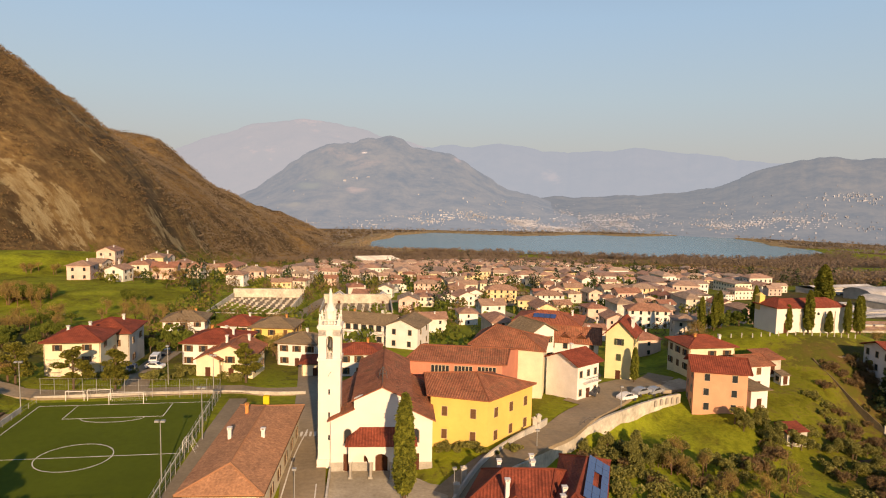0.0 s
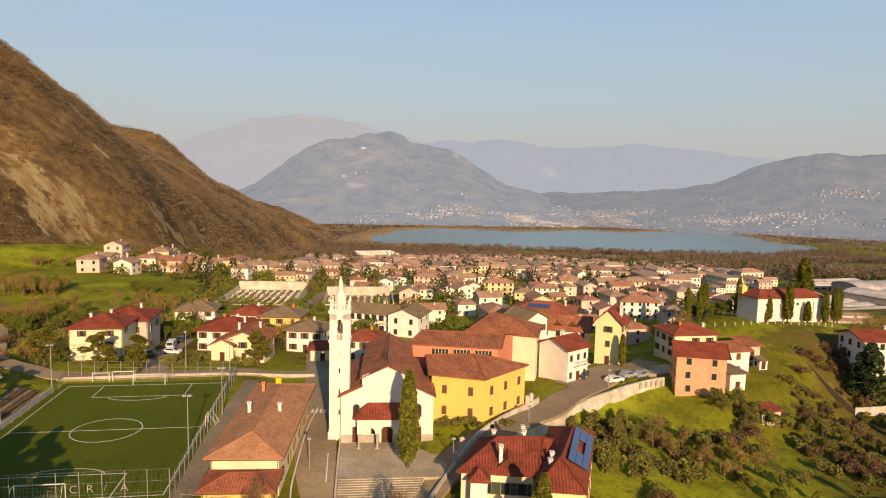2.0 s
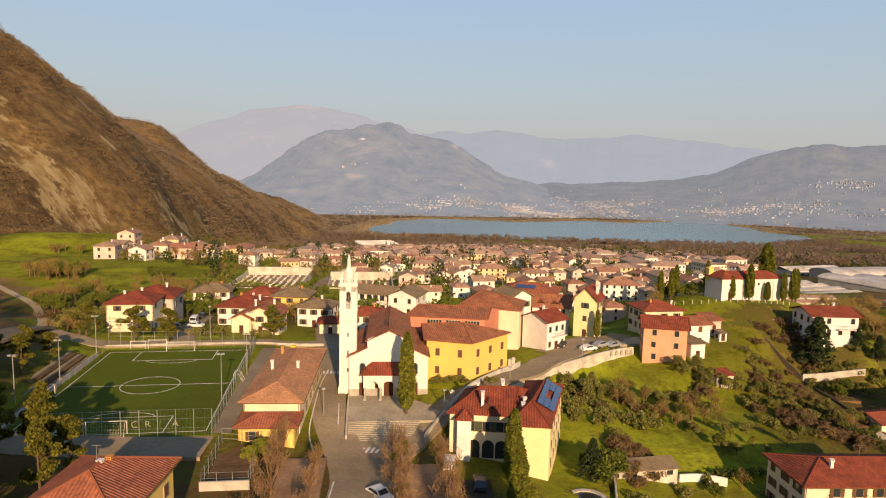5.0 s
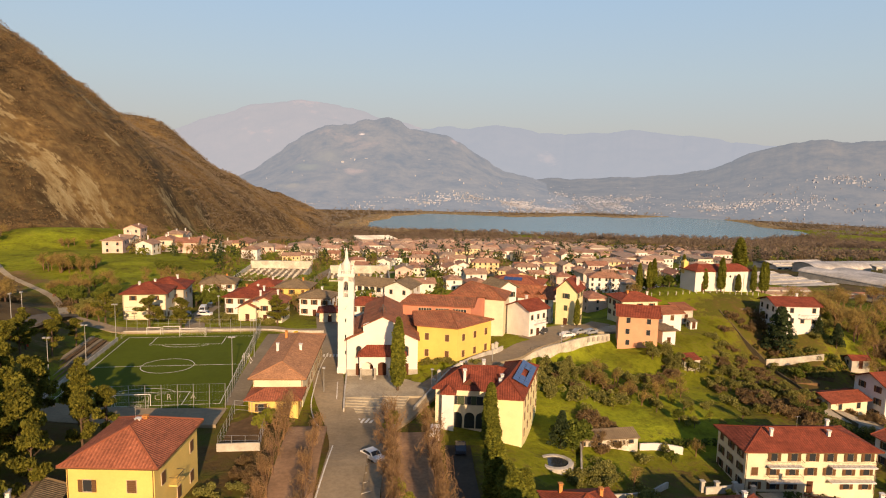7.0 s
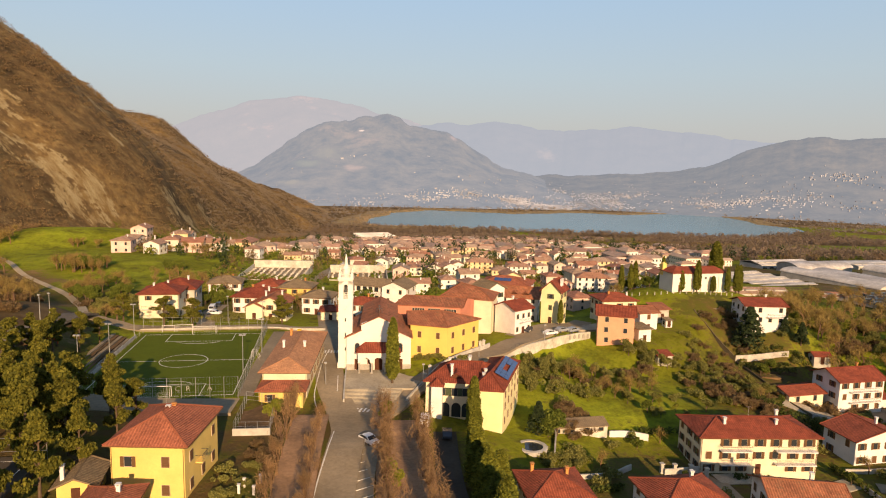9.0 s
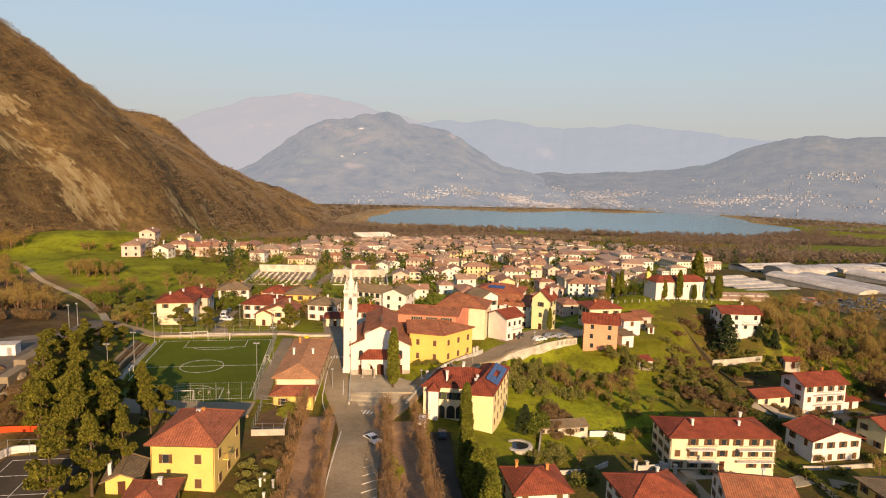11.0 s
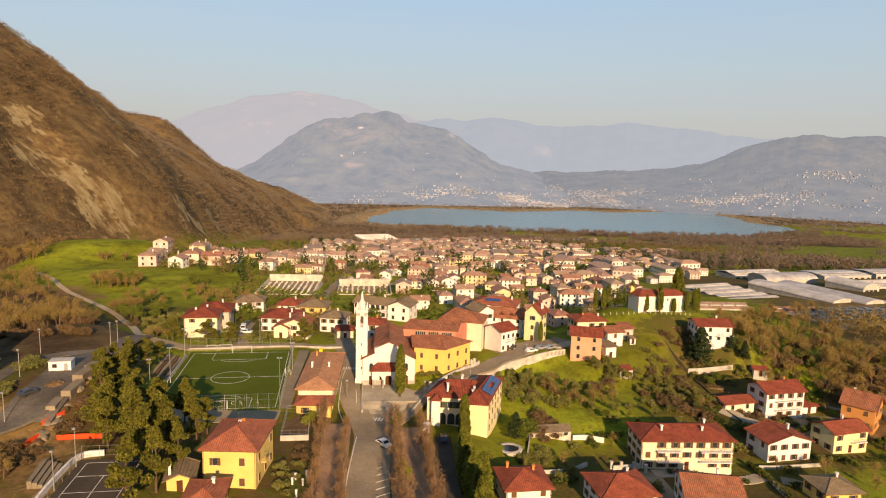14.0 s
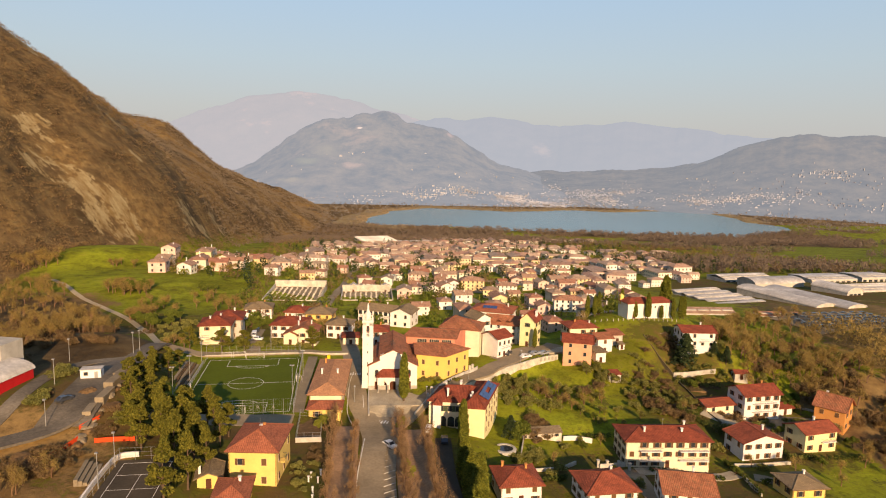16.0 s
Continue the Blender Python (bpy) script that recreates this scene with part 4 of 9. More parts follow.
def window(parent, x, y, z, turn, w=1.0, h=1.4, shutters="shutter", closed=False):
    """A window with its pane and shutters; y is the wall's face, the outside towards -y before the turn."""
    ob = from_mesh("window", cached(("frame", w, h), lambda: frame_mesh(w, h)), None, parent)
    ob.matrix_basis = pose(x, y, z, 0, 0, turn)

    def pane():
        bm = bmesh.new()
        box(bm, -w / 2, w / 2, -0.035, 0.01, 0, h)
        return mesh_of("pane", bm, "glass")
    from_mesh("pane", cached(("pane", w, h), pane), None, ob)
    if shutters:
        def leaf():
            bm = bmesh.new()
            n = max(3, int(h / 0.2))
            prof = [(-0.075, -0.05)] + [q for k in range(n) for q in ((-0.115, -0.05 + (h + 0.1) * k / n), (-0.15, -0.05 + (h + 0.1) * (k + 0.75) / n))] + [(-0.115, h + 0.05), (-0.075, h + 0.05)]
            v = [[bm.verts.new((x, y, z)) for y, z in prof] for x in (-w / 4, w / 4)]
            m = len(prof)
            for k in range(m):
                bm.faces.new((v[0][k], v[0][(k + 1) % m], v[1][(k + 1) % m], v[1][k]))
            bm.faces.new(v[0][::-1]), bm.faces.new(v[1])
            return mesh_of("shutter", bm, shutters)
        for s in (-1, 1):
            sh = from_mesh("shutter", cached(("leaf", w, h, shutters), leaf), None, ob)
            sh.matrix_basis = pose(s * (w / 4 if closed else w * 0.75 + 0.04), 0, 0)
    return ob


def door(parent, x, y, z, turn, w=1.1, h=2.2, mat="wood"):
    def make():
        bm = bmesh.new()
        box(bm, -w / 2, w / 2, -0.06, 0.02, 0, h)
        for s in (-1, 1):
            box(bm, s * w * 0.24 - w * 0.17, s * w * 0.24 + w * 0.17, -0.09, -0.05, 0.15, h * 0.45)
            box(bm, s * w * 0.24 - w * 0.17, s * w * 0.24 + w * 0.17, -0.09, -0.05, h * 0.52, h - 0.12)
        return mesh_of("door", bm, mat)
    ob = from_mesh("door", cached(("door", w, h, mat), make), None, parent)
    ob.matrix_basis = pose(x, y, z, 0, 0, turn)
    return ob


def balcony(parent, x, y, z, turn, w=3.0, deep=1.1, mat="white", rail="dark_metal"):
    bm = bmesh.new()
    box(bm, -w / 2, w / 2, -deep, 0, -0.18, 0)
    ob = part("balcony", bm, mat, parent)
    ob.matrix_basis = pose(x, y, z, 0, 0, turn)
    bm = bmesh.new()
    for p, q in (((-w / 2, -deep + 0.05, 0.95), (w / 2, -deep + 0.05, 0.95)), ((-w / 2, -deep + 0.05, 0.95), (-w / 2, 0, 0.95)), ((w / 2, -deep + 0.05, 0.95), (w / 2, 0, 0.95))):
        bar(bm, p, q, 0.035)
    for k in range(int(w / 0.22) + 1):
        bar(bm, (-w / 2 + k * 0.22, -deep + 0.05, 0), (-w / 2 + k * 0.22, -deep + 0.05, 0.95), 0.014, 3)
    part("railing", bm, rail, ob)
    return ob


def chimney(parent, x, y, z, h=1.3, mat="white"):
    def make():
        bm = bmesh.new()
        box(bm, -0.24, 0.24, -0.24, 0.24, -1.0, h)
        box(bm, -0.32, 0.32, -0.32, 0.32, h, h + 0.1)
        for sx_ in (-1, 1):
            for sy_ in (-1, 1):
                box(bm, sx_ * 0.22 - 0.05, sx_ * 0.22 + 0.05, sy_ * 0.22 - 0.05, sy_ * 0.22 + 0.05, h + 0.1, h + 0.28)
        v = box(bm, -0.35, 0.35, -0.35, 0.35, h + 0.28, h + 0.35)
        return mesh_of("chimney", bm, mat)
    ob = from_mesh("chimney", cached(("chimney", h, mat), make), None, parent)
    ob.matrix_basis = pose(x, y, z)
    return ob


def antenna(parent, x, y, z, h=2.2):
    bm = bmesh.new()
    bar(bm, (0, 0, -0.5), (0, 0, h), 0.025)
    bar(bm, (-0.5, 0, h - 0.1), (0.5, 0, h - 0.1), 0.015)
    for k in range(5):
        bar(bm, (-0.45 + 0.22 * k, -0.3, h - 0.1), (-0.45 + 0.22 * k, 0.3, h - 0.1), 0.01, 3)
    ob = part("antenna", bm, "metal", parent)
    ob.matrix_basis = pose(x, y, z)


def gutter(parent, w, d, h, over):
    bm = bmesh.new()
    for x0, y0, x1, y1 in ((-1, -1, 1, -1), (1, -1, 1, 1), (-1, 1, -1, -1)):
        bar(bm, (x0 * (w / 2 + over), y0 * (d / 2 + over), h - 0.12), (x1 * (w / 2 + over), y1 * (d / 2 + over), h - 0.12), 0.08, 5)
    for s in (-1, 1):
        bar(bm, (s * (w / 2 - 0.15), -d / 2 - 0.06, 0), (s * (w / 2 - 0.15), -d / 2 - 0.06, h - 0.1), 0.05, 5)
    part("gutter", bm, "shutter", parent)


def house(label, cx, cy, w, d, turn, h, rh, wall="cream", roof="roof", kind="hip", over=0.7, floors=2, sides=("front", "right", "left"), shutters="shutter",
          pitch_w=3.1, chimneys=((0.2, 0.15),), z=None, group="", name="house", win=(1.0, 1.4), closed=0.25, doors=((0.5, "front"),), seed=0, aerial=False, gut=True):
    """A house: walls, tiled roof with ridge caps, windows with shutters, chimneys."""
    rnd = random.Random(int(cx * 31 + cy * 17) + seed)
    base = G(cx, cy) if z is None else z
    ob = empty(name, pose(cx, cy, base, 0, 0, turn), label, "house", group)
    from_mesh("wall", wall_mesh(w, d, h, rh, kind, wall), None, ob)
    W, D = w + 2 * over, d + 2 * over
    slope = {"gable_x": rh / (d / 2), "gable_y": rh / (w / 2), "lean": rh / d}.get(kind, 0.0)
    rise = rh + slope * over * (2 if kind == "lean" else 1) if kind != "hip" else rh
    rf = from_mesh("roof", roof_mesh(W, D, rise, kind, roof), None, ob)
    rf.matrix_basis = pose(0, 0, h + 0.16 - slope * over + (0.0 if kind == "hip" else 0.04))
    if kind != "lean":
        cap = from_mesh("ridge_cap", ridge_mesh(roof_faces(W, D, rise, kind), roof), None, ob)
        cap.matrix_basis = rf.matrix_basis.copy()
    if gut and kind == "hip":
        gutter(ob, w, d, h + 0.1, over)
    step = h / floors
    for side in sides:
        wide, face, ang = {"front": (w, -d / 2, 0), "right": (d, -w / 2, 90), "left": (d, -w / 2, -90), "back": (w, -d / 2, 180)}[side]
        n = max(1, int(wide / pitch_w))
        rot = Matrix.Rotation(radians(ang), 4, "Z")
        for fl in range(floors):
            for k in range(n):
                u = (k + 0.5) / n * wide - wide / 2 + (0.0 if n == 1 else rnd.uniform(-0.15, 0.15))
                p = rot @ Vector((u, face, 0))
                if fl == 0 and any(s == side and abs((f - 0.5) * wide - u) < 1.0 for f, s in doors):
                    door(ob, p.x, p.y, 0.05, ang)
                    continue
                if rnd.random() < 0.08:
                    continue
                window(ob, p.x, p.y, fl * step + min(1.0, step * 0.32), ang, win[0], min(win[1], step * 0.52), shutters, rnd.random() < closed)
    for fx, fy in chimneys:
        x, y = fx * w, fy * d
        chimney(ob, x, y, h + rise * 0.45, 1.2 + rnd.uniform(0, 0.4), "white" if rnd.random() < 0.7 else "orange")
    if aerial:
        antenna(ob, 0, 0, h + rise)
    return ob


def arch_ring(w, h, n=8):
    """Outline of a round-headed opening, from its foot."""
    r = w / 2
    return [(-r, 0), (r, 0)] + [(r * math.cos(math.pi * k / n), h - r + r * math.sin(math.pi * k / n)) for k in range(n + 1)]


def upright(bm, outline, y0, y1, cx=0.0, z0=0.0):
    """A plate in the x-z plane between y0 and y1."""
    a = [bm.verts.new((cx + x, y0, z0 + z)) for x, z in outline]
    b = [bm.verts.new((cx + x, y1, z0 + z)) for x, z in outline]
    n = len(outline)
    bm.faces.new(a), bm.faces.new(b[::-1])
    for k in range(n):
        bm.faces.new((a[k], b[k], b[(k + 1) % n], a[(k + 1) % n]))


# left of the avenue
red_house = house("cream apartment house with a dark red tiled roof", -62.4, 150.0, 11.0, 11.0, 4, 7.6, 2.3, "cream", "roof", floors=3, chimneys=((0.1, 0.2), (-0.2, -0.1)), pitch_w=3.8, win=(0.9, 1.2), sides=("front", "right"))
balcony(red_house, -3.4, -5.5, 3.3, 0, 2.6)
balcony(red_house, 3.0, -5.5, 3.4, 0, 3.0)
balcony(red_house, -3.4, -5.5, 0.6, 0, 2.6)
house("grey-green rear wing under a red tiled roof", -60.6, 161.6, 11.0, 12, 4, 7.8, 2.4, "grey", "roof", floors=2, pitch_w=4.5)
house("small white house with a grey-brown hipped roof", -56, 207, 12, 10, 4, 5.2, 2.2, "white", "roof_grey")
house("white house with a red hipped roof", -36.5, 163.5, 13, 12, -8, 5.6, 2.2, "white", "roof", chimneys=((0.1, 0.1), (-0.2, 0.2), (0.3, -0.1)))
cream_house = house("cream gabled house with brown shutters", -29.8, 151.0, 9.6, 9.5, -6, 5.2, 2.0, "cream", "roof_old", "gable_y", chimneys=((0.2, 0.3), (-0.3, 0.2)))
house("small cream wing with a low gable", -34.6, 149.0, 5.0, 6.5, -6, 4.0, 1.2, "cream", "roof_old", "gable_y", floors=1, chimneys=())
house("white house with a bright red roof", -37.0, 193.5, 9, 10, -10, 5.8, 2.0, "white", "roof_bright")
house("ochre house with a grey-brown hipped roof", -26.5, 189.5, 11.5, 10, -8, 5.8, 2.0, "ochre", "roof_grey")
house("white house with a grey-brown gabled roof", -16.8, 164.5, 9.5, 9, -12, 5.8, 1.8, "white", "roof_grey", chimneys=((0.1, 0.1),))
ap = house("long white apartment block with dark balconies and a grey-brown roof", -0.5, 195.5, 17, 9, -22, 6.4, 1.9, "white", "roof_grey", "gable_x", win=(1.5, 1.9), shutters=None, pitch_w=2.4, doors=(), chimneys=((0.2, 0.2), (-0.3, 0.1)))
for lv in (0.5, 3.6):
    for u in (-5.2, 0.2, 5.4):
        balcony(ap, u, -4.5, lv, 0, 3.4, 1.2, "white", "shutter")
ap = house("white gabled end wing of the apartment block", 10.6, 189.0, 9.5, 11, -22, 6.6, 2.0, "white", "roof_grey", "gable_y", win=(1.0, 1.5), shutters=None, pitch_w=4.2, doors=(), chimneys=())
for lv in (0.5, 3.6):
    balcony(ap, -4.75, 0.5, lv, -90, 5.0, 1.2, "white", "shutter")
house("white house with red roof behind the bell tower", -2.6, 153.6, 9.5, 8, 0, 5.4, 1.6, "white", "roof_bright")
house("low red-roofed porch house", -12.4, 152.5, 6, 6, 0, 3.2, 1.2, "cream", "roof", floors=1)
# yellow house by the avenue
yh = house("yellow two-storey villa with a red hipped roof", -29.8, 43.8, 10.1, 13.2, -6, 8.2, 2.6, "ochre", "roof_villa", floors=2, chimneys=((0.0, 0.05), (0.05, 0.12)), pitch_w=3.4, aerial=True, z=1.4, closed=0.9)
balcony(yh, 5.05, -1.5, 4.0, 90, 2.4, 1.0, "ochre")
house("low yellow annexe with a red hipped roof", -33.0, 29.0, 6.2, 9.0, 2, 3.6, 1.6, "ochre", "roof_villa", floors=1, z=1.8)
house("small yellow shed with a dark felt roof", -39.6, 38.4, 4.6, 6.0, 8, 2.6, 1.0, "ochre", "roof_grey", "gable_y", floors=1, chimneys=((-0.4, -0.3),), z=2.4)
# the long low hall by the pitch
house("long low hall with a plain orange-brown tiled roof", -17.0, 96.4, 9.0, 30.4, -2.7, 5.0, 1.7, "cream", "roof_brown", "hip", floors=1, pitch_w=5.0, chimneys=((-0.3, 0.32), (-0.3, -0.02), (0.22, -0.02)), over=0.8, z=0.1)
house("low yellow entrance wing with a red hipped roof", -17.7, 78.5, 8.6, 5.2, -2, 3.2, 1.1, "ochre", "roof_villa", floors=1, chimneys=(), z=-0.2)
# right of the avenue: the large house with solar panels
# church quarter and the upper road
wh = house("white house with a red gabled roof and a balcony", 41.2, 130.7, 6.8, 8.0, 34, 7.4, 1.7, "white", "roof", "gable_x", chimneys=((0.2, 0.2),), z=0.4, sides=("front",), pitch_w=2.1, win=(0.8, 1.3), shutters=None)
balcony(wh, 0.6, -4.0, 3.6, 0, 4.6)
yt = house("tall pale yellow house with a steep red roof", 57.6, 145.6, 6.0, 7.6, -32, 10.6, 2.9, "lemon", "roof", "gable_y", floors=3, chimneys=((0.35, 0.2), (0.35, 0.0)), z=-0.5, shutters="shutter_green")
row = house("white row house with a brown tiled roof and two dormers", 49.2, 156.2, 12.4, 8.0, -20, 8.2, 2.6, "white", "roof_old", "gable_x", floors=3, z=-2.2, chimneys=((0.3, 0.2),), shutters=None)
for u in (-1.6, 2.2):
    v, f, uv = slab([[(-1.7, 0, 0), (-1.7, 3.2, 0), (0, 3.2, 1.3), (0, 0, 1.3)][::-1], [(1.7, 0, 0), (1.7, 3.2, 0), (0, 3.2, 1.3), (0, 0, 1.3)]])
    raw("dormer_roof", v, f, "roof_old", row, "", uv).matrix_basis = pose(u, -3.6, 8.7)
    bm = bmesh.new()
    upright(bm, [(-1.4, -0.6), (1.4, -0.6), (1.4, 0), (0, 1.1), (-1.4, 0)], 0.25, 1.6)
    part("dormer_wall", bm, "wood", row).matrix_basis = pose(u, -3.6, 8.7)
lw = house("long white building with a wide red roof and solar panels", 49.4, 178.0, 17.5, 13.0, -23, 10.4, 2.2, "white", "roof_villa", "hip", floors=3, z=-4.3, chimneys=((0.35, 0.1),), shutters=None, pitch_w=3.6)
for k in range(4):
    bm = bmesh.new()
    box(bm, -0.72, 0.72, -1.1, 1.1, 0.2, 0.3)
    part("solar_panel", bm, "solar", lw, "dark blue solar panel").matrix_basis = pose(-3.2 + 1.55 * k, -3.6, 11.72, math.degrees(math.atan2(2.2, 7.2)))
house("tall white house with a grey gabled roof", 37.6, 150.6, 6.4, 8.0, 24, 11.6, 1.7, "white", "roof_grey", "gable_y", floors=3, z=-1.8, chimneys=(), shutters="shutter_green", pitch_w=3.0)
pk = house("salmon-pink house with a plain red gabled roof", 71.4, 128.8, 10.2, 8.4, -18, 9.0, 1.9, "pink", "roof", "gable_x", floors=3, chimneys=(), z=-2.6, shutters=None, pitch_w=3.6)
house("white two-storey house with a red hipped roof", 78.5, 149.0, 11.5, 9.5, 4, 6.4, 1.8, "cream", "roof_bright", chimneys=((-0.2, -0.1), (0.3, -0.2)), z=0.0)
house("small white outbuilding with a flat roof", 79.5, 129.8, 4.0, 6.0, 8, 4.0, 0.3, "white", "roof_grey", "lean", floors=1, chimneys=(), z=-2.2)
house("white back house with an old tiled roof", 83.5, 138.0, 6.0, 8.0, 8, 5.8, 1.2, "white", "roof_old", "gable_x", chimneys=(), z=-0.8)
house("small stone hut with a tiled roof", 91.0, 142.5, 4.5, 4.5, 10, 3.6, 0.9, "stonewall", "roof_old", "lean", floors=1, chimneys=(), z=1.0)
# right-hand hillside
rh_ = house("white split-level house with a red roof", 121.5, 137.5, 12.5, 9.5, -6, 9.0, 1.5, "white", "roof", "gable_x", floors=3, chimneys=((0.2, 0.1),), z=-1.6, shutters=None)
balcony(rh_, 3.5, -4.75, 5.6, 0, 6.0)
house("long garage with a bright red roof", 110.8, 101.5, 10.5, 7.0, 8, 2.8, 1.0, "cream", "roof_bright", "gable_x", floors=1, chimneys=(), shutters=None, z=-10.6, pitch_w=4.5)
vl = house("white three-storey villa with balconies and a red roof", 124.6, 100.8, 13.5, 9.0, 6, 8.6, 2.0, "white", "roof", "gable_x", floors=3, chimneys=((0.3, 0.2),), z=-12.4, pitch_w=3.2)
for lv in (3.0, 5.8):
    balcony(vl, 0.8, -4.5, lv, 0, 9.0)
house("low white garage with red roof", 136.0, 102.5, 5.2, 5.0, 6, 2.6, 0.8, "white", "roof", "gable_x", floors=1, chimneys=(), shutters=None, z=-12.6, pitch_w=5)
house("orange house with a steep red-brown roof", 148.0, 92.5, 9.0, 9.0, 38, 7.2, 3.2, "orange", "roof_old", "gable_y", chimneys=((0.2, 0.3),), z=-13.2)
yr = house("yellow house with a red gabled roof", 130.6, 79.6, 12.0, 8.0, 10, 6.2, 1.6, "lemon", "roof_bright", "gable_x", chimneys=((0.2, 0.2),), z=-14.0)
balcony(yr, 2.5, -4.0, 3.2, 0, 5.0, 1.2, "white")
house("white house with a red gabled roof", 108.5, 74.5, 13.0, 9.0, 4, 6.0, 2.0, "white", "roof_bright", "gable_y", chimneys=((0.25, 0.1),), z=-13.6)
rb = house("long cream apartment house with a dark red hipped roof", 76.0, 67.5, 23.4, 10.5, -4, 7.7, 2.1, "cream", "roof", floors=3, chimneys=((-0.25, -0.2), (0.2, -0.2), (0.3, 0.2)), z=-10.6, aerial=True, closed=0.1, pitch_w=3.2, win=(1.1, 1.75))
for lv in (2.6, 5.3):
    balcony(rb, -5.0, -5.25, lv, 0, 6.0, 1.4)
    balcony(rb, 7.0, -5.25, lv, 0, 8.0, 1.4)
house("white house with a red hipped roof", 29.2, 45.0, 9.6, 9.5, 2, 4.6, 2.2, "white", "roof_bright", chimneys=((0.25, 0.1), (-0.3, 0.3)), z=-6.8)
house("white house with a wide red hipped roof", 50.0, 42.5, 12.0, 10.5, 3, 4.6, 2.4, "white", "roof_bright", chimneys=((0.2, 0.2),), z=-7.6)
house("cream house with a brown-red gabled roof", 70.0, 42.0, 11.5, 11.5, -14, 4.8, 2.4, "white", "roof_old", "gable_x", chimneys=((0.2, 0.2),), z=-8.6)
house("ochre house with a grey roof", 106.0, 50.0, 9.0, 8.0, 0, 6.0, 1.6, "ochre", "roof_grey", z=-15.0)
house("white house with a dark grey roof", 92.0, 30.0, 12.0, 9.0, -6, 4.6, 1.8, "white", "roof_grey", "gable_x", z=-14.0)


# ---------------------------------------------------------------- the church
def church():
    ob = empty("church", pose(1.8, 97.4, 0.1, 0, 0, -2), "white plastered church with a gabled front and red tiled roofs", "church")
    bm = bmesh.new()
    upright(bm, [(-7.5, -2), (7.5, -2), (7.5, 7.9), (4.1, 9.4), (4.1, 11.0), (0, 12.7), (-4.1, 11.0), (-4.1, 9.4), (-7.5, 7.9)], 0, 0.6)
    part("facade", bm, "church", ob)
    bm = bmesh.new()
    box(bm, -4.0, 4.0, 0.6, 22.0, -2, 10.6)
    box(bm, -7.4, 7.4, 0.6, 18.0, -2, 7.4)
    part("nave_wall", bm, "church", ob)
    nave = [[(4.5, -0.35, 10.75), (4.5, 22.5, 10.75), (0, 22.5, 12.85), (0, -0.35, 12.85)], [(-4.5, 22.5, 10.75), (-4.5, -0.35, 10.75), (0, -0.35, 12.85), (0, 22.5, 12.85)]]
    v, f, u = slab(nave)
    raw("roof", v, f, "roof_old", ob, "", u)
    for s in (-1, 1):
        a = [(s * 7.95, -0.35, 7.7), (s * 7.95, 18.3, 7.7), (s * 3.95, 18.3, 9.6), (s * 3.95, -0.35, 9.6)]
        if s < 0:
            a = [a[1], a[0], a[3], a[2]]
        v, f, u = slab([a])
        raw("roof", v, f, "roof_old", ob, "", u)
    cap = from_mesh("ridge_cap", ridge_mesh([[(0, -0.35, 12.9), (0, 22.5, 12.9), (0, 22.5, 12.9)]], "roof_old", 0.16), None, ob)
    # grey stone plinth, side windows and doors
    for x0, x1 in ((-7.56, -5.6), (-4.4, -1.2), (1.2, 4.4), (5.6, 7.56)):
        bm = bmesh.new()
        box(bm, x0, x1, -0.06, 0.02, -2, 1.3)
        part("plinth", bm, "stone", ob)
    for s in (-1, 1):
        bm = bmesh.new()
        upright(bm, arch_ring(1.0, 2.1), -0.05, 0.02, s * 5.0, 4.3)
        w = part("window", bm, "glass", ob)
        bm = bmesh.new()
        o, i = arch_ring(1.3, 2.3), arch_ring(1.0, 2.1)
        upright(bm, arch_ring(1.26, 2.24), -0.035, 0.02, s * 5.0, 4.25)
        part("window_frame", bm, "stone", w)
        door(ob, s * 5.0, 0, 0.0, 0, 1.2, 2.6)
    door(ob, 0, 0, 0.0, 0, 1.8, 3.2)
    # porch: three round arches on slim columns under a hipped roof
    px, py = 4.5, -2.7
    ox, half = (-3.0, 0.0, 3.0), 1.15
    n = 10
    for c in ox:
        prev = None
        bm = bmesh.new()
        for k in range(n + 1):
            a = math.pi * k / n
            x, z = c + half * math.cos(a), 2.55 + half * math.sin(a)
            cur = [bm.verts.new(p) for p in ((x, py, z), (x, py, 5.0), (x, py + 0.45, z), (x, py + 0.45, 5.0))]
            if prev:
                for i, j in ((0, 1), (2, 3), (0, 2)):
                    bm.faces.new((prev[i], cur[i], cur[j], prev[j]))
            prev = cur
        part("arch", bm, "church", ob)
    for x0, x1, y0, y1, z0 in ((-4.7, -4.15, py, py + 0.45, 2.5), (-1.85, -1.15, py, py + 0.45, 2.5), (1.15, 1.85, py, py + 0.45, 2.5), (4.15, 4.7, py, py + 0.45, 2.5), (-4.7, -4.3, py + 0.45, 0, 3.2), (4.3, 4.7, py + 0.45, 0, 3.2)):
        bm = bmesh.new()
        box(bm, x0, x1, y0, y1, z0, 5.0)
        part("porch_wall", bm, "church", ob)
    for x in (-4.42, -1.5, 1.5, 4.42):
        bm = bmesh.new()
        prism(bm, ring(0.2, 10, x, py + 0.22), 0.25, 2.35)
        box(bm, x - 0.3, x + 0.3, py - 0.06, py + 0.5, 2.35, 2.5)
        box(bm, x - 0.32, x + 0.32, py - 0.08, py + 0.54, -0.1, 0.25)
        part("column", bm, "stone", ob)
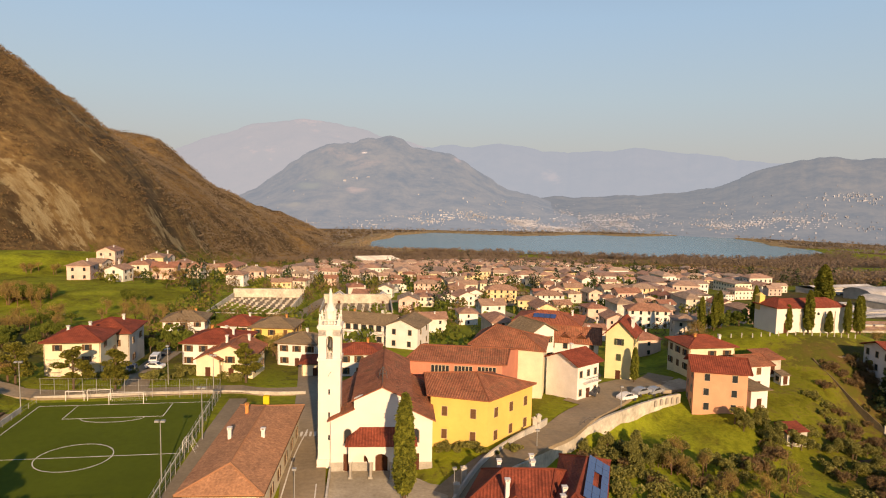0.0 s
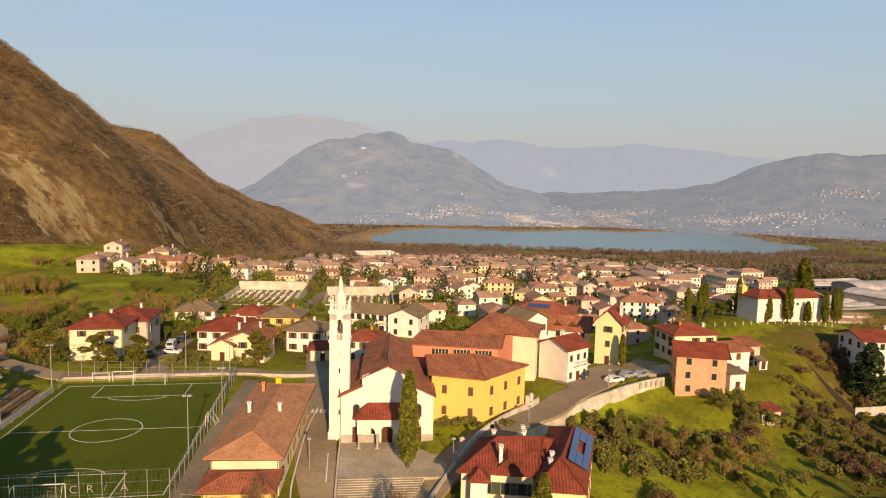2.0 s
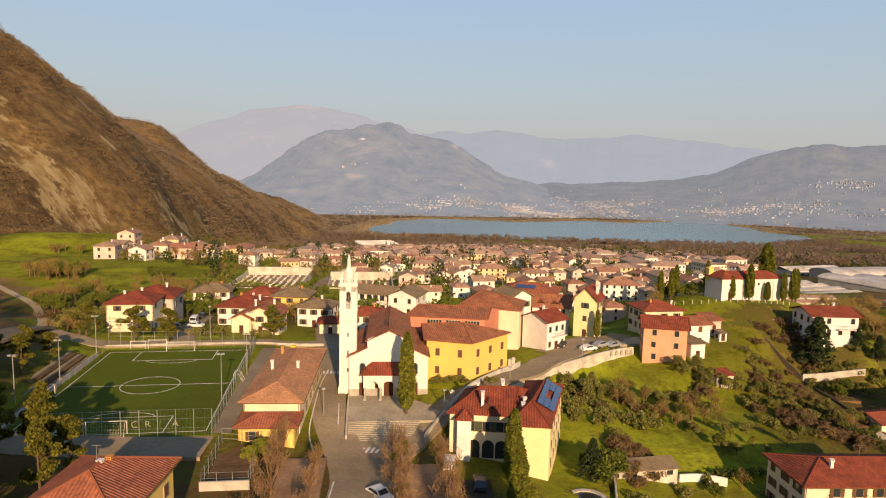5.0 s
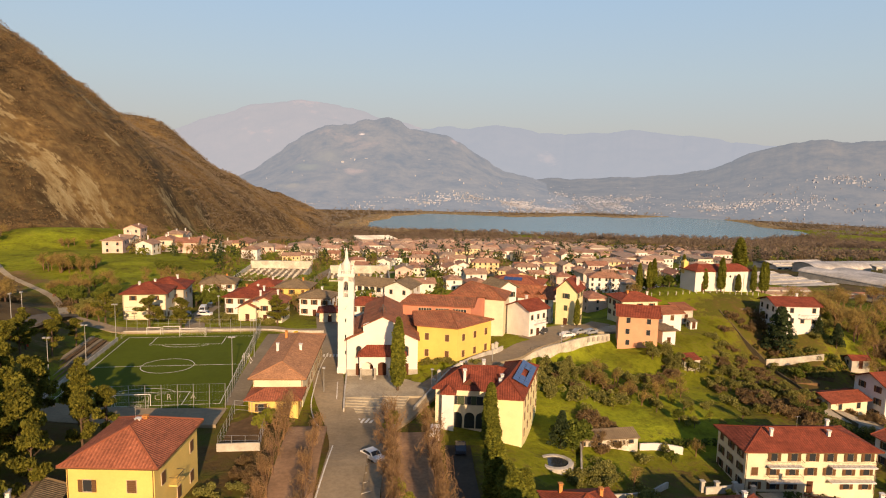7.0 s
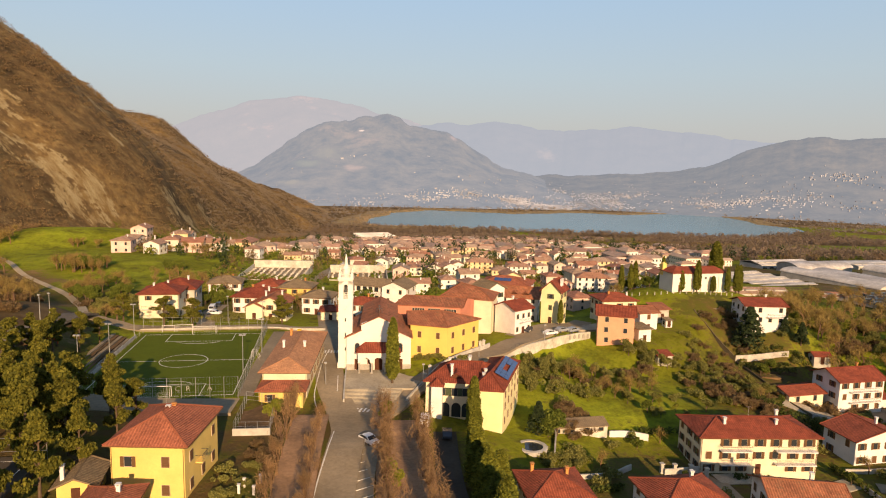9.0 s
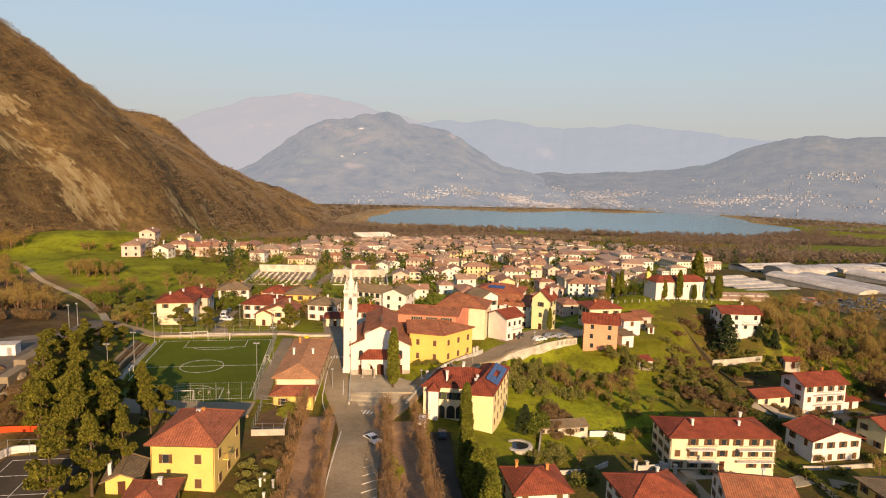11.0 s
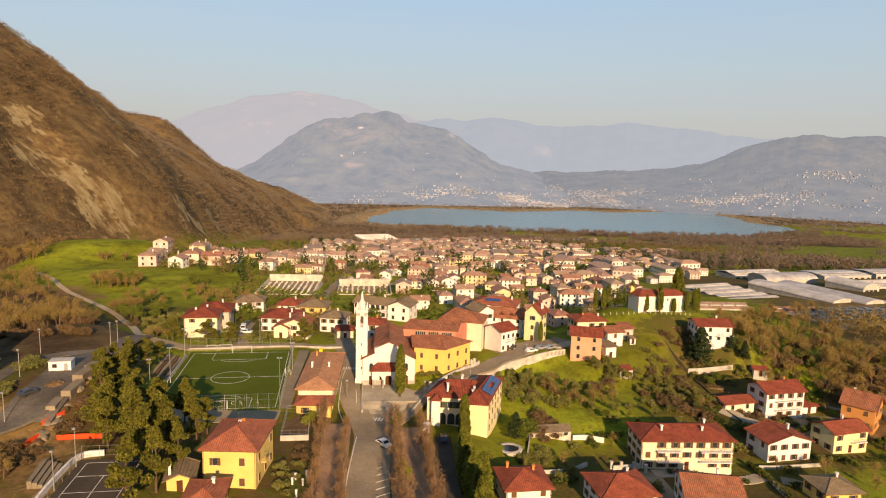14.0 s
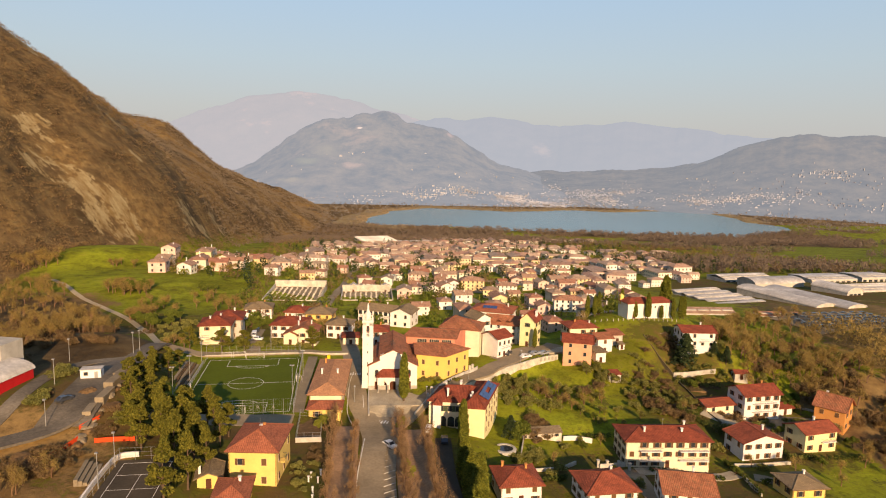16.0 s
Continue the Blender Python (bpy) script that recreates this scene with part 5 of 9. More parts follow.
    v, f, u = slab([[(-5.2, py - 0.5, 5.1), (5.2, py - 0.5, 5.1), (3.2, -0.02, 6.7), (-3.2, -0.02, 6.7)], [(-5.2, -0.02, 5.1), (-5.2, py - 0.5, 5.1), (-3.2, -0.02, 6.7)], [(5.2, py - 0.5, 5.1), (5.2, -0.02, 5.1), (3.2, -0.02, 6.7)]])
    raw("porch_roof", v, f, "roof", ob, "", u)
    bm = bmesh.new()
    box(bm, -2.6, -1.9, -0.05, -0.01, 1.4, 2.3)
    part("notice_board", bm, "wood", ob)
    # iron cross and lantern frame on the ridge
    bm = bmesh.new()
    bar(bm, (0, 1.2, 12.6), (0, 1.2, 15.0), 0.05)
    bar(bm, (-0.5, 1.2, 14.4), (0.5, 1.2, 14.4), 0.05)
    part("cross", bm, "dark_metal", ob)
    for k in range(4):
        bm = bmesh.new()
        q = ring(0.8, 4, 0, 5.0)[k]
        bar(bm, (q[0], q[1], 11.6), (q[0] * 0.6, 5.0 + (q[1] - 5.0) * 0.6, 13.6), 0.07, 4)
        bar(bm, (q[0] * 0.6, 5.0 + (q[1] - 5.0) * 0.6, 13.6), (0, 5.0, 14.4), 0.06, 4)
        part("lantern_bar", bm, "dark_metal", ob)
    return ob


church()


def bell_tower():
    x0, y0, a = -5.95, 100.6, 1.85
    ob = empty("bell_tower", pose(x0, y0, -0.2, 0, 0, -2) @ Matrix.Diagonal((0.88, 0.88, 1, 1)), "slender white bell tower with a statue on top", "bell tower")
    bm = bmesh.new()
    box(bm, -a, a, -a, a, -1.5, 16.6)
    box(bm, -a - 0.2, a + 0.2, -a - 0.2, a + 0.2, -1.5, 1.6)
    part("shaft", bm, "church", ob)
    bm = bmesh.new()
    box(bm, -a - 0.06, a + 0.06, -a - 0.06, a + 0.06, 21.2, 21.45)
    box(bm, -a - 0.2, a + 0.2, -a - 0.2, a + 0.2, 21.45, 21.8)
    box(bm, -a, a, -a, a, 21.8, 21.95)
    part("cornice", bm, "church", ob)
    bm = bmesh.new()
    box(bm, -a - 0.18, a + 0.18, -a - 0.18, a + 0.18, 16.6, 16.95)
    part("string_course", bm, "church", ob)
    bm = bmesh.new()
    for sx_ in (-1, 1):
        for sy_ in (-1, 1):
            box(bm, sx_ * 1.2 - 0.65, sx_ * 1.2 + 0.65, sy_ * 1.2 - 0.65, sy_ * 1.2 + 0.65, 16.95, 21.2)
    box(bm, -a, a, -a, a, 20.3, 21.2)
    part("belfry", bm, "church", ob)
    for k in range(4):
        m = Matrix.Rotation(radians(90 * k), 4, "Z")
        bm = bmesh.new()
        for j in range(5):
            bar(bm, (-0.45 + j * 0.225, -1.6, 17.0), (-0.45 + j * 0.225, -1.6, 17.9), 0.05)
        bar(bm, (-0.55, -1.6, 17.9), (0.55, -1.6, 17.9), 0.07)
        part("railing", bm, "church", ob).matrix_basis = m
        bm = bmesh.new()
        n = 8
        for i in range(n):
            p, q = math.pi * i / n, math.pi * (i + 1) / n
            v = [bm.verts.new((0.56 * math.cos(t_), -1.83, z)) for t_, z in ((p, 19.75 + 0.56 * math.sin(p)), (q, 19.75 + 0.56 * math.sin(q)), (q, 20.35), (p, 20.35))]
            bm.faces.new(v)
        part("arch", bm, "church", ob).matrix_basis = m
        bm = bmesh.new()
        for j in range(6):
            box(bm, -1.36 + j * 0.52, -1.2 + j * 0.52, -a + 0.1, -a + 0.28, 21.9, 22.6)
        box(bm, -1.6, 1.6, -a + 0.08, -a + 0.3, 22.6, 22.75)
        part("balustrade", bm, "church", ob).matrix_basis = m
        bm = bmesh.new()
        box(bm, -1.8, -1.42, -1.8, -1.42, 21.9, 23.0)
        prism(bm, ring(0.16, 8, -1.61, -1.61), 23.0, 23.6)
        part("pinnacle", bm, "church", ob).matrix_basis = m
    bm = bmesh.new()
    prism(bm, ring(0.45, 12), 18.2, 18.4)
    for z, r, r2 in ((18.4, 0.6, 0.42), (18.8, 0.42, 0.3), (19.2, 0.3, 0.1)):
        bar(bm, (0, 0, z), (0, 0, z + 0.4), r, 12, r2)
    part("bell", bm, "dark_metal", ob)
    bm = bmesh.new()
    prism(bm, ring(1.05, 8, 0, 0, math.pi / 8), 21.9, 23.7)
    prism(bm, ring(1.2, 8, 0, 0, math.pi / 8), 23.7, 23.9)
    bar(bm, (0, 0, 23.9), (0, 0, 24.5), 1.0, 8, 0.6)
    bar(bm, (0, 0, 24.5), (0, 0, 24.9), 0.6, 8, 0.5)
    part("drum", bm, "church", ob)
    bm = bmesh.new()
    bar(bm, (0, 0, 24.9), (0, 0, 26.0), 0.42, 10, 0.34)
    bar(bm, (0, 0, 26.0), (0, 0, 26.7), 0.42, 10, 0.2)
    bar(bm, (0, 0, 26.7), (0, 0, 27.15), 0.2, 10, 0.14)
    part("statue", bm, "church", ob, "pale statue on the tower's top")
    for z in (4.5, 8.0, 11.5):
        bm = bmesh.new()
        box(bm, -0.14, 0.14, -a - 0.03, -a + 0.05, z, z + 0.8)
        part("slit_window", bm, "glass", ob)
    # dial
    bm = bmesh.new()
    d = ring(0.75, 20)
    upright(bm, d, -a - 0.04, -a + 0.02, 0, 14.6)
    dial = part("dial", bm, "church", ob)
    bm = bmesh.new()
    bar(bm, (0, -a - 0.07, 14.6), (0.32, -a - 0.07, 15.0), 0.035)
    bar(bm, (0, -a - 0.07, 14.6), (-0.25, -a - 0.07, 14.2), 0.035)
    part("clock_hand", bm, "dark_metal", dial)
    return ob


bell_tower()


def poly_house(label, ringxy, h, apexes, wall, roof, z, over=0.7, name="building", windows=(), win=(1.0, 1.5), shutters="shutter"):
    """A building on a many-sided plan; roof faces run from each wall's eave to the ridge points named for it."""
    cx, cy = sum(p[0] for p in ringxy) / len(ringxy), sum(p[1] for p in ringxy) / len(ringxy)
    ob = empty(name, pose(cx, cy, z), label, "building")
    r = [(x - cx, y - cy) for x, y in ringxy]
    bm = bmesh.new()
    prism(bm, r, -3.0, h)
    for k, tops in enumerate(apexes):
        if isinstance(tops, tuple):  # a gabled end: the wall runs up to the ridge
            a, b = r[k], r[(k + 1) % len(r)]
            bm.faces.new([bm.verts.new(p) for p in ((a[0], a[1], h), (b[0], b[1], h), (tops[0] - cx, tops[1] - cy, tops[2] - 0.1))])
    part("wall", bm, wall, ob)
    big = [(x * (1 + over / math.hypot(x, y)), y * (1 + over / math.hypot(x, y))) for x, y in r]
    n = len(r)
    faces = []
    for k, tops in enumerate(apexes):
        a, b = big[k], big[(k + 1) % n]
        if isinstance(tops, tuple):
            continue
        faces.append([(a[0], a[1], h), (b[0], b[1], h)] + [(x - cx, y - cy, t) for x, y, t in tops])
    v, f, u = slab(faces)
    rf = raw("roof", v, f, roof, ob, "", u)
    rf.location.z = 0.17
    cap = from_mesh("ridge_cap", ridge_mesh([[(p[0], p[1], p[2] - h) for p in f_] for f_ in faces], roof), None, ob)
    cap.location.z = h + 0.2
    for k, count, levels in windows:
        a, b = Vector(r[k]), Vector(r[(k + 1) % n])
        ang = math.degrees(math.atan2(b.y - a.y, b.x - a.x))
        for lv in levels:
            for i in range(count):
                p = a + (b - a) * ((i + 0.5) / count)
                window(ob, p.x, p.y, lv, ang, win[0], win[1], shutters, True)
    return ob


# the yellow parish house beside the church, its roof hipped over two wings
ph = poly_house("bright yellow parish house with a weathered red roof", [(9.6, 104.0), (18.3, 100.9), (27.3, 108.9), (21.5, 115.0), (9.8, 113.8)], 7.7,
                [[(17.6, 108.6, 9.9), (9.0, 110.2, 9.4)], [(17.6, 108.6, 9.9)], [(17.6, 108.6, 9.9)], [(9.0, 110.2, 9.4), (17.6, 108.6, 9.9)], [(9.0, 110.2, 9.4)]], "yellow", "roof_old", 1.6,
                windows=((0, 2, (1.0, 4.7)), (1, 3, (1.0, 4.7))), win=(0.8, 1.4))
door(ph, -0.5, -5.5, 0.2, -20, 1.3, 2.4)
# the rose-coloured oratory hall behind it with a band of windows under the eaves
oh = poly_house("rose-coloured parish hall with a big weathered roof", [(7.0, 120.0), (23.6, 116.4), (29.0, 127.5), (12.0, 131.0)], 10.1,
                [[(26.2, 122.0, 11.5), (9.6, 125.4, 11.5)], (26.2, 122.0, 11.5), [(9.6, 125.4, 11.5), (26.2, 122.0, 11.5)], (9.6, 125.4, 11.5)], "rose", "roof_old", 0.5, 1.0)
for g in range(3):
    for i in range(5):
        f_ = 0.26 + g * 0.25 + i * 0.038
        x, y = 7.0 + 16.6 * f_ - oh.location.x, 120.0 - 3.6 * f_ - oh.location.y
        window(oh, x, y - 0.02, 7.9, -12.2, 0.62, 1.6, None)
poly_house("low wing with red tiled roofs joining church and hall", [(-4.5, 117.0), (8.0, 114.5), (9.5, 122.0), (-2.5, 125.5)], 6.2,
           [[(6.0, 118.2, 8.6), (-1.0, 120.6, 8.6)], [(6.0, 118.2, 8.6)], [(-1.0, 120.6, 8.6), (6.0, 118.2, 8.6)], [(-1.0, 120.6, 8.6)]], "rose", "roof_old", 0.2)
poly_house("tall beige hall with a big tiled roof", [(20.5, 134.0), (34.2, 128.0), (38.0, 139.0), (24.5, 145.0)], 9.6,
           [[(31.0, 135.0, 12.2), (27.0, 139.5, 12.6)], [(31.0, 135.0, 12.2)], [(27.0, 139.5, 12.6), (31.0, 135.0, 12.2)], [(27.0, 139.5, 12.6)]], "cream", "roof_old", 0.3)


# the large house below the church: a front wing and a long wing whose roof carries solar panels
fw = poly_house("cream front wing of the large house with a red roof", [(11.2, 77.2), (20.6, 75.4), (27.0, 85.5), (15.5, 87.0)], 7.4,
                [[(23.6, 81.6, 9.9), (17.0, 82.2, 9.9)], [(23.6, 81.6, 9.9)], [(17.0, 82.2, 9.9), (23.6, 81.6, 9.9)], [(17.0, 82.2, 9.9)]], "cream", "roof", -3.2, 0.8, "house")
fw["category"] = "house"
for fx, sh in ((0.36, "shutter_green"), (0.62, "shutter_green"), (0.85, "shutter_green")):
    window(fw, 11.2 + 9.4 * fx - fw.location.x, 77.2 - 1.8 * fx - fw.location.y - 0.02, 4.6, -10.8, 1.2, 1.6, sh)
# flat dark plates stand for the shade inside the open carport arches
for fx in (0.42, 0.66, 0.88):
    bm = bmesh.new()
    upright(bm, arch_ring(1.9, 3.0), -0.05, 0.04)
    part("arch_shade_plate", bm, "glass", fw).matrix_basis = pose(11.2 + 9.4 * fx - fw.location.x, 77.2 - 1.8 * fx - fw.location.y, 0.1, 0, 0, -10.8)
sw = poly_house("pale yellow long wing with a red roof and solar panels", [(19.8, 71.2), (25.9, 70.0), (33.2, 88.2), (27.0, 90.6)], 9.4,
                [[(24.2, 75.2, 11.6)], [(28.9, 85.2, 11.6), (24.2, 75.2, 11.6)], [(28.9, 85.2, 11.6)], [(24.2, 75.2, 11.6), (28.9, 85.2, 11.6)]], "lemon", "roof", -5.0, 0.8, "house",
                windows=((1, 5, (2.0, 5.0, 7.4)),), win=(0.9, 1.3))
sw["category"] = "house"
c_ = Vector((26.475, 80.0))
e0, e1, r0, r1 = Vector((26.5, 70.6, 9.75)), Vector((33.9, 88.6, 9.75)), Vector((24.2, 75.2, 11.85)), Vector((28.9, 85.2, 11.85))
nrm = (e1 - e0).cross(r0 - e0).normalized()
for i in range(3):
    for j in range(6):
        if i == 1 and j in (2, 3):
            continue
        def on(u, v):
            lo, hi = e0.lerp(e1, u), e0.lerp(e1, 0.12).lerp(r0.lerp(r1, 0.5) + (e1 - e0) * (u - 0.5), 1.0)
            return lo.lerp(hi, v)
        u0, u1, v0, v1 = 0.20 + j * 0.105, 0.20 + j * 0.105 + 0.098, 0.12 + i * 0.25, 0.12 + i * 0.25 + 0.235
        q = [on(u0, v0), on(u1, v0), on(u1, v1), on(u0, v1)]
        bm = bmesh.new()
        a_ = [bm.verts.new(p - Vector((c_.x, c_.y, 0)) + nrm * 0.22) for p in q]
        b_ = [bm.verts.new(p - Vector((c_.x, c_.y, 0)) + nrm * 0.30) for p in q]
        bm.faces.new(b_), bm.faces.new(a_[::-1])
        for k in range(4):
            bm.faces.new((a_[k], a_[(k + 1) % 4], b_[(k + 1) % 4], b_[k]))
        part("solar_panel", bm, "solar", sw, "dark blue solar panel")
for x, y, z, pr in ((-2.0, -3.6, 9.6, fw), (2.6, 2.4, 9.2, fw), (-1.5, 4.2, 8.6, fw), (3.2, 5.6, 8.6, fw), (-3.6, -4.4, 10.2, sw), (-2.9, -2.6, 10.4, sw)):
    chimney(pr, x, y, z - 0.6, 1.5)
v, f, u = slab([[(-1.5, -1.2, 0), (-1.5, 2.4, 0), (0, 2.4, 1.3), (0, -1.2, 1.3)][::-1], [(1.5, -1.2, 0), (1.5, 2.4, 0), (0, 2.4, 1.3), (0, -1.2, 1.3)]])
raw("dormer_roof", v, f, "roof", fw, "", u).matrix_basis = pose(-1.0, -3.6, 8.0, 0, 0, -10)
bm = bmesh.new()
upright(bm, [(-1.2, 0), (1.2, 0), (0, 1.05)], -0.9, 1.0)
part("dormer_wall", bm, "wood", fw).matrix_basis = pose(-1.0, -3.6, 8.0, 0, 0, -10)
bm = bmesh.new()
box(bm, -1.1, 1.1, -1.1, 1.1, 0, 7.2)
part("turret", bm, "white", fw).matrix_basis = pose(-5.2, -5.6, 0, 0, 0, -10)
v, f, u = slab(roof_faces(3.0, 3.0, 1.3, "hip"))
raw("turret_roof", v, f, "roof", fw, "", u).matrix_basis = pose(-5.2, -5.6, 7.3, 0, 0, -10)


def chapel():
    ob = empty("church", pose(111.2, 159.8, 7.2, 0, 0, 8), "small white hilltop church with a red tiled roof", "church")
    bm = bmesh.new()
    box(bm, -10.5, 10.5, -3.4, 3.4, -2, 6.2)
    box(bm, -10.9, -4.6, -3.9, 3.9, -2, 6.4)
    part("wall", bm, "church", ob)
    for x in (-3.0, 0.5, 4.0, 7.5):
        bm = bmesh.new()
        box(bm, x - 0.25, x + 0.25, -3.75, -3.3, -2, 5.2)
        part("buttress", bm, "church", ob)
    v, f, u = slab(roof_faces(22.0, 7.8, 1.9, "hip"))
    raw("roof", v, f, "roof", ob, "", u).location = (0.2, 0, 6.35)
    v, f, u = slab(roof_faces(7.4, 8.8, 1.9, "hip"))
    raw("roof", v, f, "roof", ob, "", u).location = (-7.75, 0, 6.6)
    door(ob, -8.0, -3.9, 0, 0, 1.2, 2.6)
    for x in (-8.0, 2.2, 5.8):
        bm = bmesh.new()
        upright(bm, ring(0.4, 10), -3.95 if x < -5 else -3.45, -3.3, x, 4.6)
        part("round_window", bm, "glass", ob)
    bm = bmesh.new()
    box(bm, -11.2, -9.6, 2.0, 3.6, 5, 8.6)
    bar(bm, (-10.4, 2.8, 8.6), (-10.4, 2.8, 9.4), 1.3, 4, 0.1)
    part("belfry", bm, "ochre", ob)
    bm = bmesh.new()
    box(bm, 10.6, 12.2, -2.0, 2.0, 3.0, 3.3)
    for y in (-1.7, 1.7):
        box(bm, 11.7, 12.1, y - 0.25, y + 0.25, -1, 3.4)
    part("porch", bm, "church", ob)
    return ob


chapel()


# ---------------------------------------------------------------- trees and shrubs
def leaves(points, size, seed, flat=0.0, long=1.0):
    """A cloud of small leaf faces at the points."""
    r = np.random.RandomState(seed)
    n = len(points)
    a = r.normal(size=(n, 3))
    a /= np.linalg.norm(a, axis=1)[:, None]
    b = r.normal(size=(n, 3))
    b[:, 2] += flat
    b -= a * (a * b).sum(1)[:, None]
    b /= np.linalg.norm(b, axis=1)[:, None]
    s = size * r.uniform(0.6, 1.4, (n, 1))
    q = np.stack([points - a * s * 0.5, points + b * s * 0.5 * long, points + a * s * 0.5, points - b * s * 0.5 * long], 1)
    f = np.arange(4 * n).reshape(n, 4)
    return q.reshape(-1, 3), f


def leaf_mesh(name, points, size, seed, mat, long=1.0):
    v, f = leaves(points, size, seed, 0.0, long)
    me = bpy.data.meshes.new(name)
    me.from_pydata(v.tolist(), [], f.tolist())
    me.materials.append(M[mat])
    return me


def clumps(r, n, centres, radii, squash=0.8):
    """Points on and in a set of ball-like clumps."""
    k = r.randint(0, len(centres), n)
    d = r.normal(size=(n, 3))
    d /= np.linalg.norm(d, axis=1)[:, None]
    rad = np.asarray(radii)[k] * r.uniform(0.55, 1.0, n) ** 0.5
    d[:, 2] *= squash
    return np.asarray(centres)[k] + d * rad[:, None]


def limbs(bm, r, p, d, length, radius, depth, spread_, ends=None):
    q = p + d * length
    bar(bm, p, q, radius, 5 if depth > 1 else 3, radius * 0.62)
    if depth == 0:
        if ends is not None:
            ends.append(q)
        return
    for k in range(3 if depth > 1 else 4):
        e = (d + Vector(r.normal(size=3)) * spread_ + Vector((0, 0, 0.25))).normalized()
        limbs(bm, r, p + d * length * r.uniform(0.55, 1.0), e, length * r.uniform(0.55, 0.78), radius * 0.55, depth - 1, spread_, ends)


def tree(name, label, kind, seed):
    """One tree, about its natural size, at the origin: trunk with limbs, and a crown."""
    r = np.random.RandomState(seed)
    ob = empty(name, Matrix(), label, "tree")
    bm = bmesh.new()
    if kind == "cypress":
        bar(bm, (0, 0, -0.5), (0, 0, 9), 0.22, 7, 0.05)
        n = 6500
        t = r.uniform(0, 1, n) ** 0.8
        prof = 1.02 * np.clip((t + 0.02) / 0.14, 0, 1) ** 0.5 * np.clip(1 - t ** 4, 0.02, 1) ** 0.55 * (1 - 0.22 * t)
        ang = r.uniform(0, 2 * np.pi, n)
        lob = 1 + 0.16 * np.sin(ang * 5 + t * 9 + seed) + 0.10 * np.sin(ang * 3 - t * 23)
        rad = prof * lob * r.uniform(0.72, 1.03, n)
        pts = np.stack([rad * np.cos(ang), rad * np.sin(ang), 1.1 + t * 10.9], 1)
        crown = leaf_mesh("crown", pts, 0.22, seed, "cypress", 2.2)
    elif kind == "cedar":
        bar(bm, (0, 0, -0.5), (0, 0, 11), 0.4, 8, 0.06)
        cs, rs = [], []
        for k in range(34):
            t = k / 33
            for j in range(3):
                a = r.uniform(0, 6.28)
                q = (1 - t) ** 0.8 * 3.6 * r.uniform(0.5, 1.0)
                cs.append((q * math.cos(a), q * math.sin(a), 1.6 + 10 * t)), rs.append(0.75 + 0.5 * (1 - t))
        crown = leaf_mesh("crown", clumps(r, 3600, cs, rs, 0.45), 0.42, seed, "dark_leaf", 1.3)
    elif kind == "pine":
        bar(bm, (0, 0, -0.5), (0.3, 0.1, 9.5), 0.3, 8, 0.08)
        cs, rs = [], []
        for k in range(26):
            z = r.uniform(3.4, 11.2)
            q = (3.0 if z < 8 else 2.2) * r.uniform(0.25, 1.0) * (1 - max(0, z - 8) / 6)
            a = r.uniform(0, 6.28)
            c = Vector((q * math.cos(a), q * math.sin(a), z))
            bar(bm, (0, 0, z - 1.0), c, 0.09, 4, 0.03)
            cs.append(tuple(c)), rs.append(r.uniform(0.7, 1.3))
        crown = leaf_mesh("crown", clumps(r, 4600, cs, rs, 0.55), 0.30, seed, "pine", 1.8)
    elif kind in ("round", "olive", "spring"):
        ends = []
        limbs(bm, r, Vector((0, 0, -0.4)), Vector((0, 0, 1)), 2.4, 0.22, 2, 0.55, ends)
        cs = [(e.x * 1.05, e.y * 1.05, e.z) for e in ends] + [(0, 0, 4.4), (0.8, 0.3, 3.8), (-0.7, -0.4, 3.9)]
        crown = leaf_mesh("crown", clumps(r, 2600, cs, r.uniform(0.55, 1.1, len(cs)), 0.85), 0.32 if kind != "olive" else 0.24, seed, {"round": "leaf", "olive": "olive", "spring": "spring"}[kind], 1.4)
    elif kind in ("bare", "pollard"):
        ends = []
        if kind == "bare":
            limbs(bm, r, Vector((0, 0, -0.4)), Vector((0, 0, 1)), 2.6, 0.2, 3, 0.5, ends)
        else:
            for k in range(6):
                e = Vector((r.normal() * 0.22, r.normal() * 0.22, 1)).normalized()
                limbs(bm, r, Vector((0, 0, 1.2)), e, 2.4, 0.10, 2, 0.26, ends)
            bar(bm, (0, 0, -0.4), (0, 0, 1.6), 0.22, 7, 0.18)
        pts = []
        for e in ends:
            for k in range(9 if kind == "bare" else 7):
                pts.append(np.array(e) + r.normal(size=3) * ((0.45, 0.45, 0.5) if kind == "bare" else (0.3, 0.3, 0.6)))
        v, f = leaves(np.array(pts), 0.085 if kind == "bare" else 0.055, seed, 1.6, 12.0 if kind == "bare" else 18.0)
        me = bpy.data.meshes.new("crown")
        me.from_pydata(v.tolist(), [], f.tolist())
        me.materials.append(M["twig" if kind == "bare" else "shoot"])
        crown = me
    elif kind == "bush":
        for k in range(5):
            e = Vector((r.normal() * 0.6, r.normal() * 0.6, 1)).normalized()
            bar(bm, (0, 0, -0.2), e * 1.1, 0.05, 4, 0.02)
        cs = [(r.normal() * 0.7, r.normal() * 0.7, r.uniform(0.4, 1.3)) for k in range(9)]
        crown = leaf_mesh("crown", clumps(r, 900, cs, r.uniform(0.4, 0.8, 9)), 0.22, seed, "olive", 1.3)
    elif kind == "brush":
        for k in range(5):
            e = Vector((r.normal() * 0.6, r.normal() * 0.6, 1)).normalized()
            bar(bm, (0, 0, -0.2), e * 1.3, 0.05, 4, 0.02)
        cs = [(r.normal() * 0.8, r.normal() * 0.8, r.uniform(0.5, 1.6)) for k in range(9)]
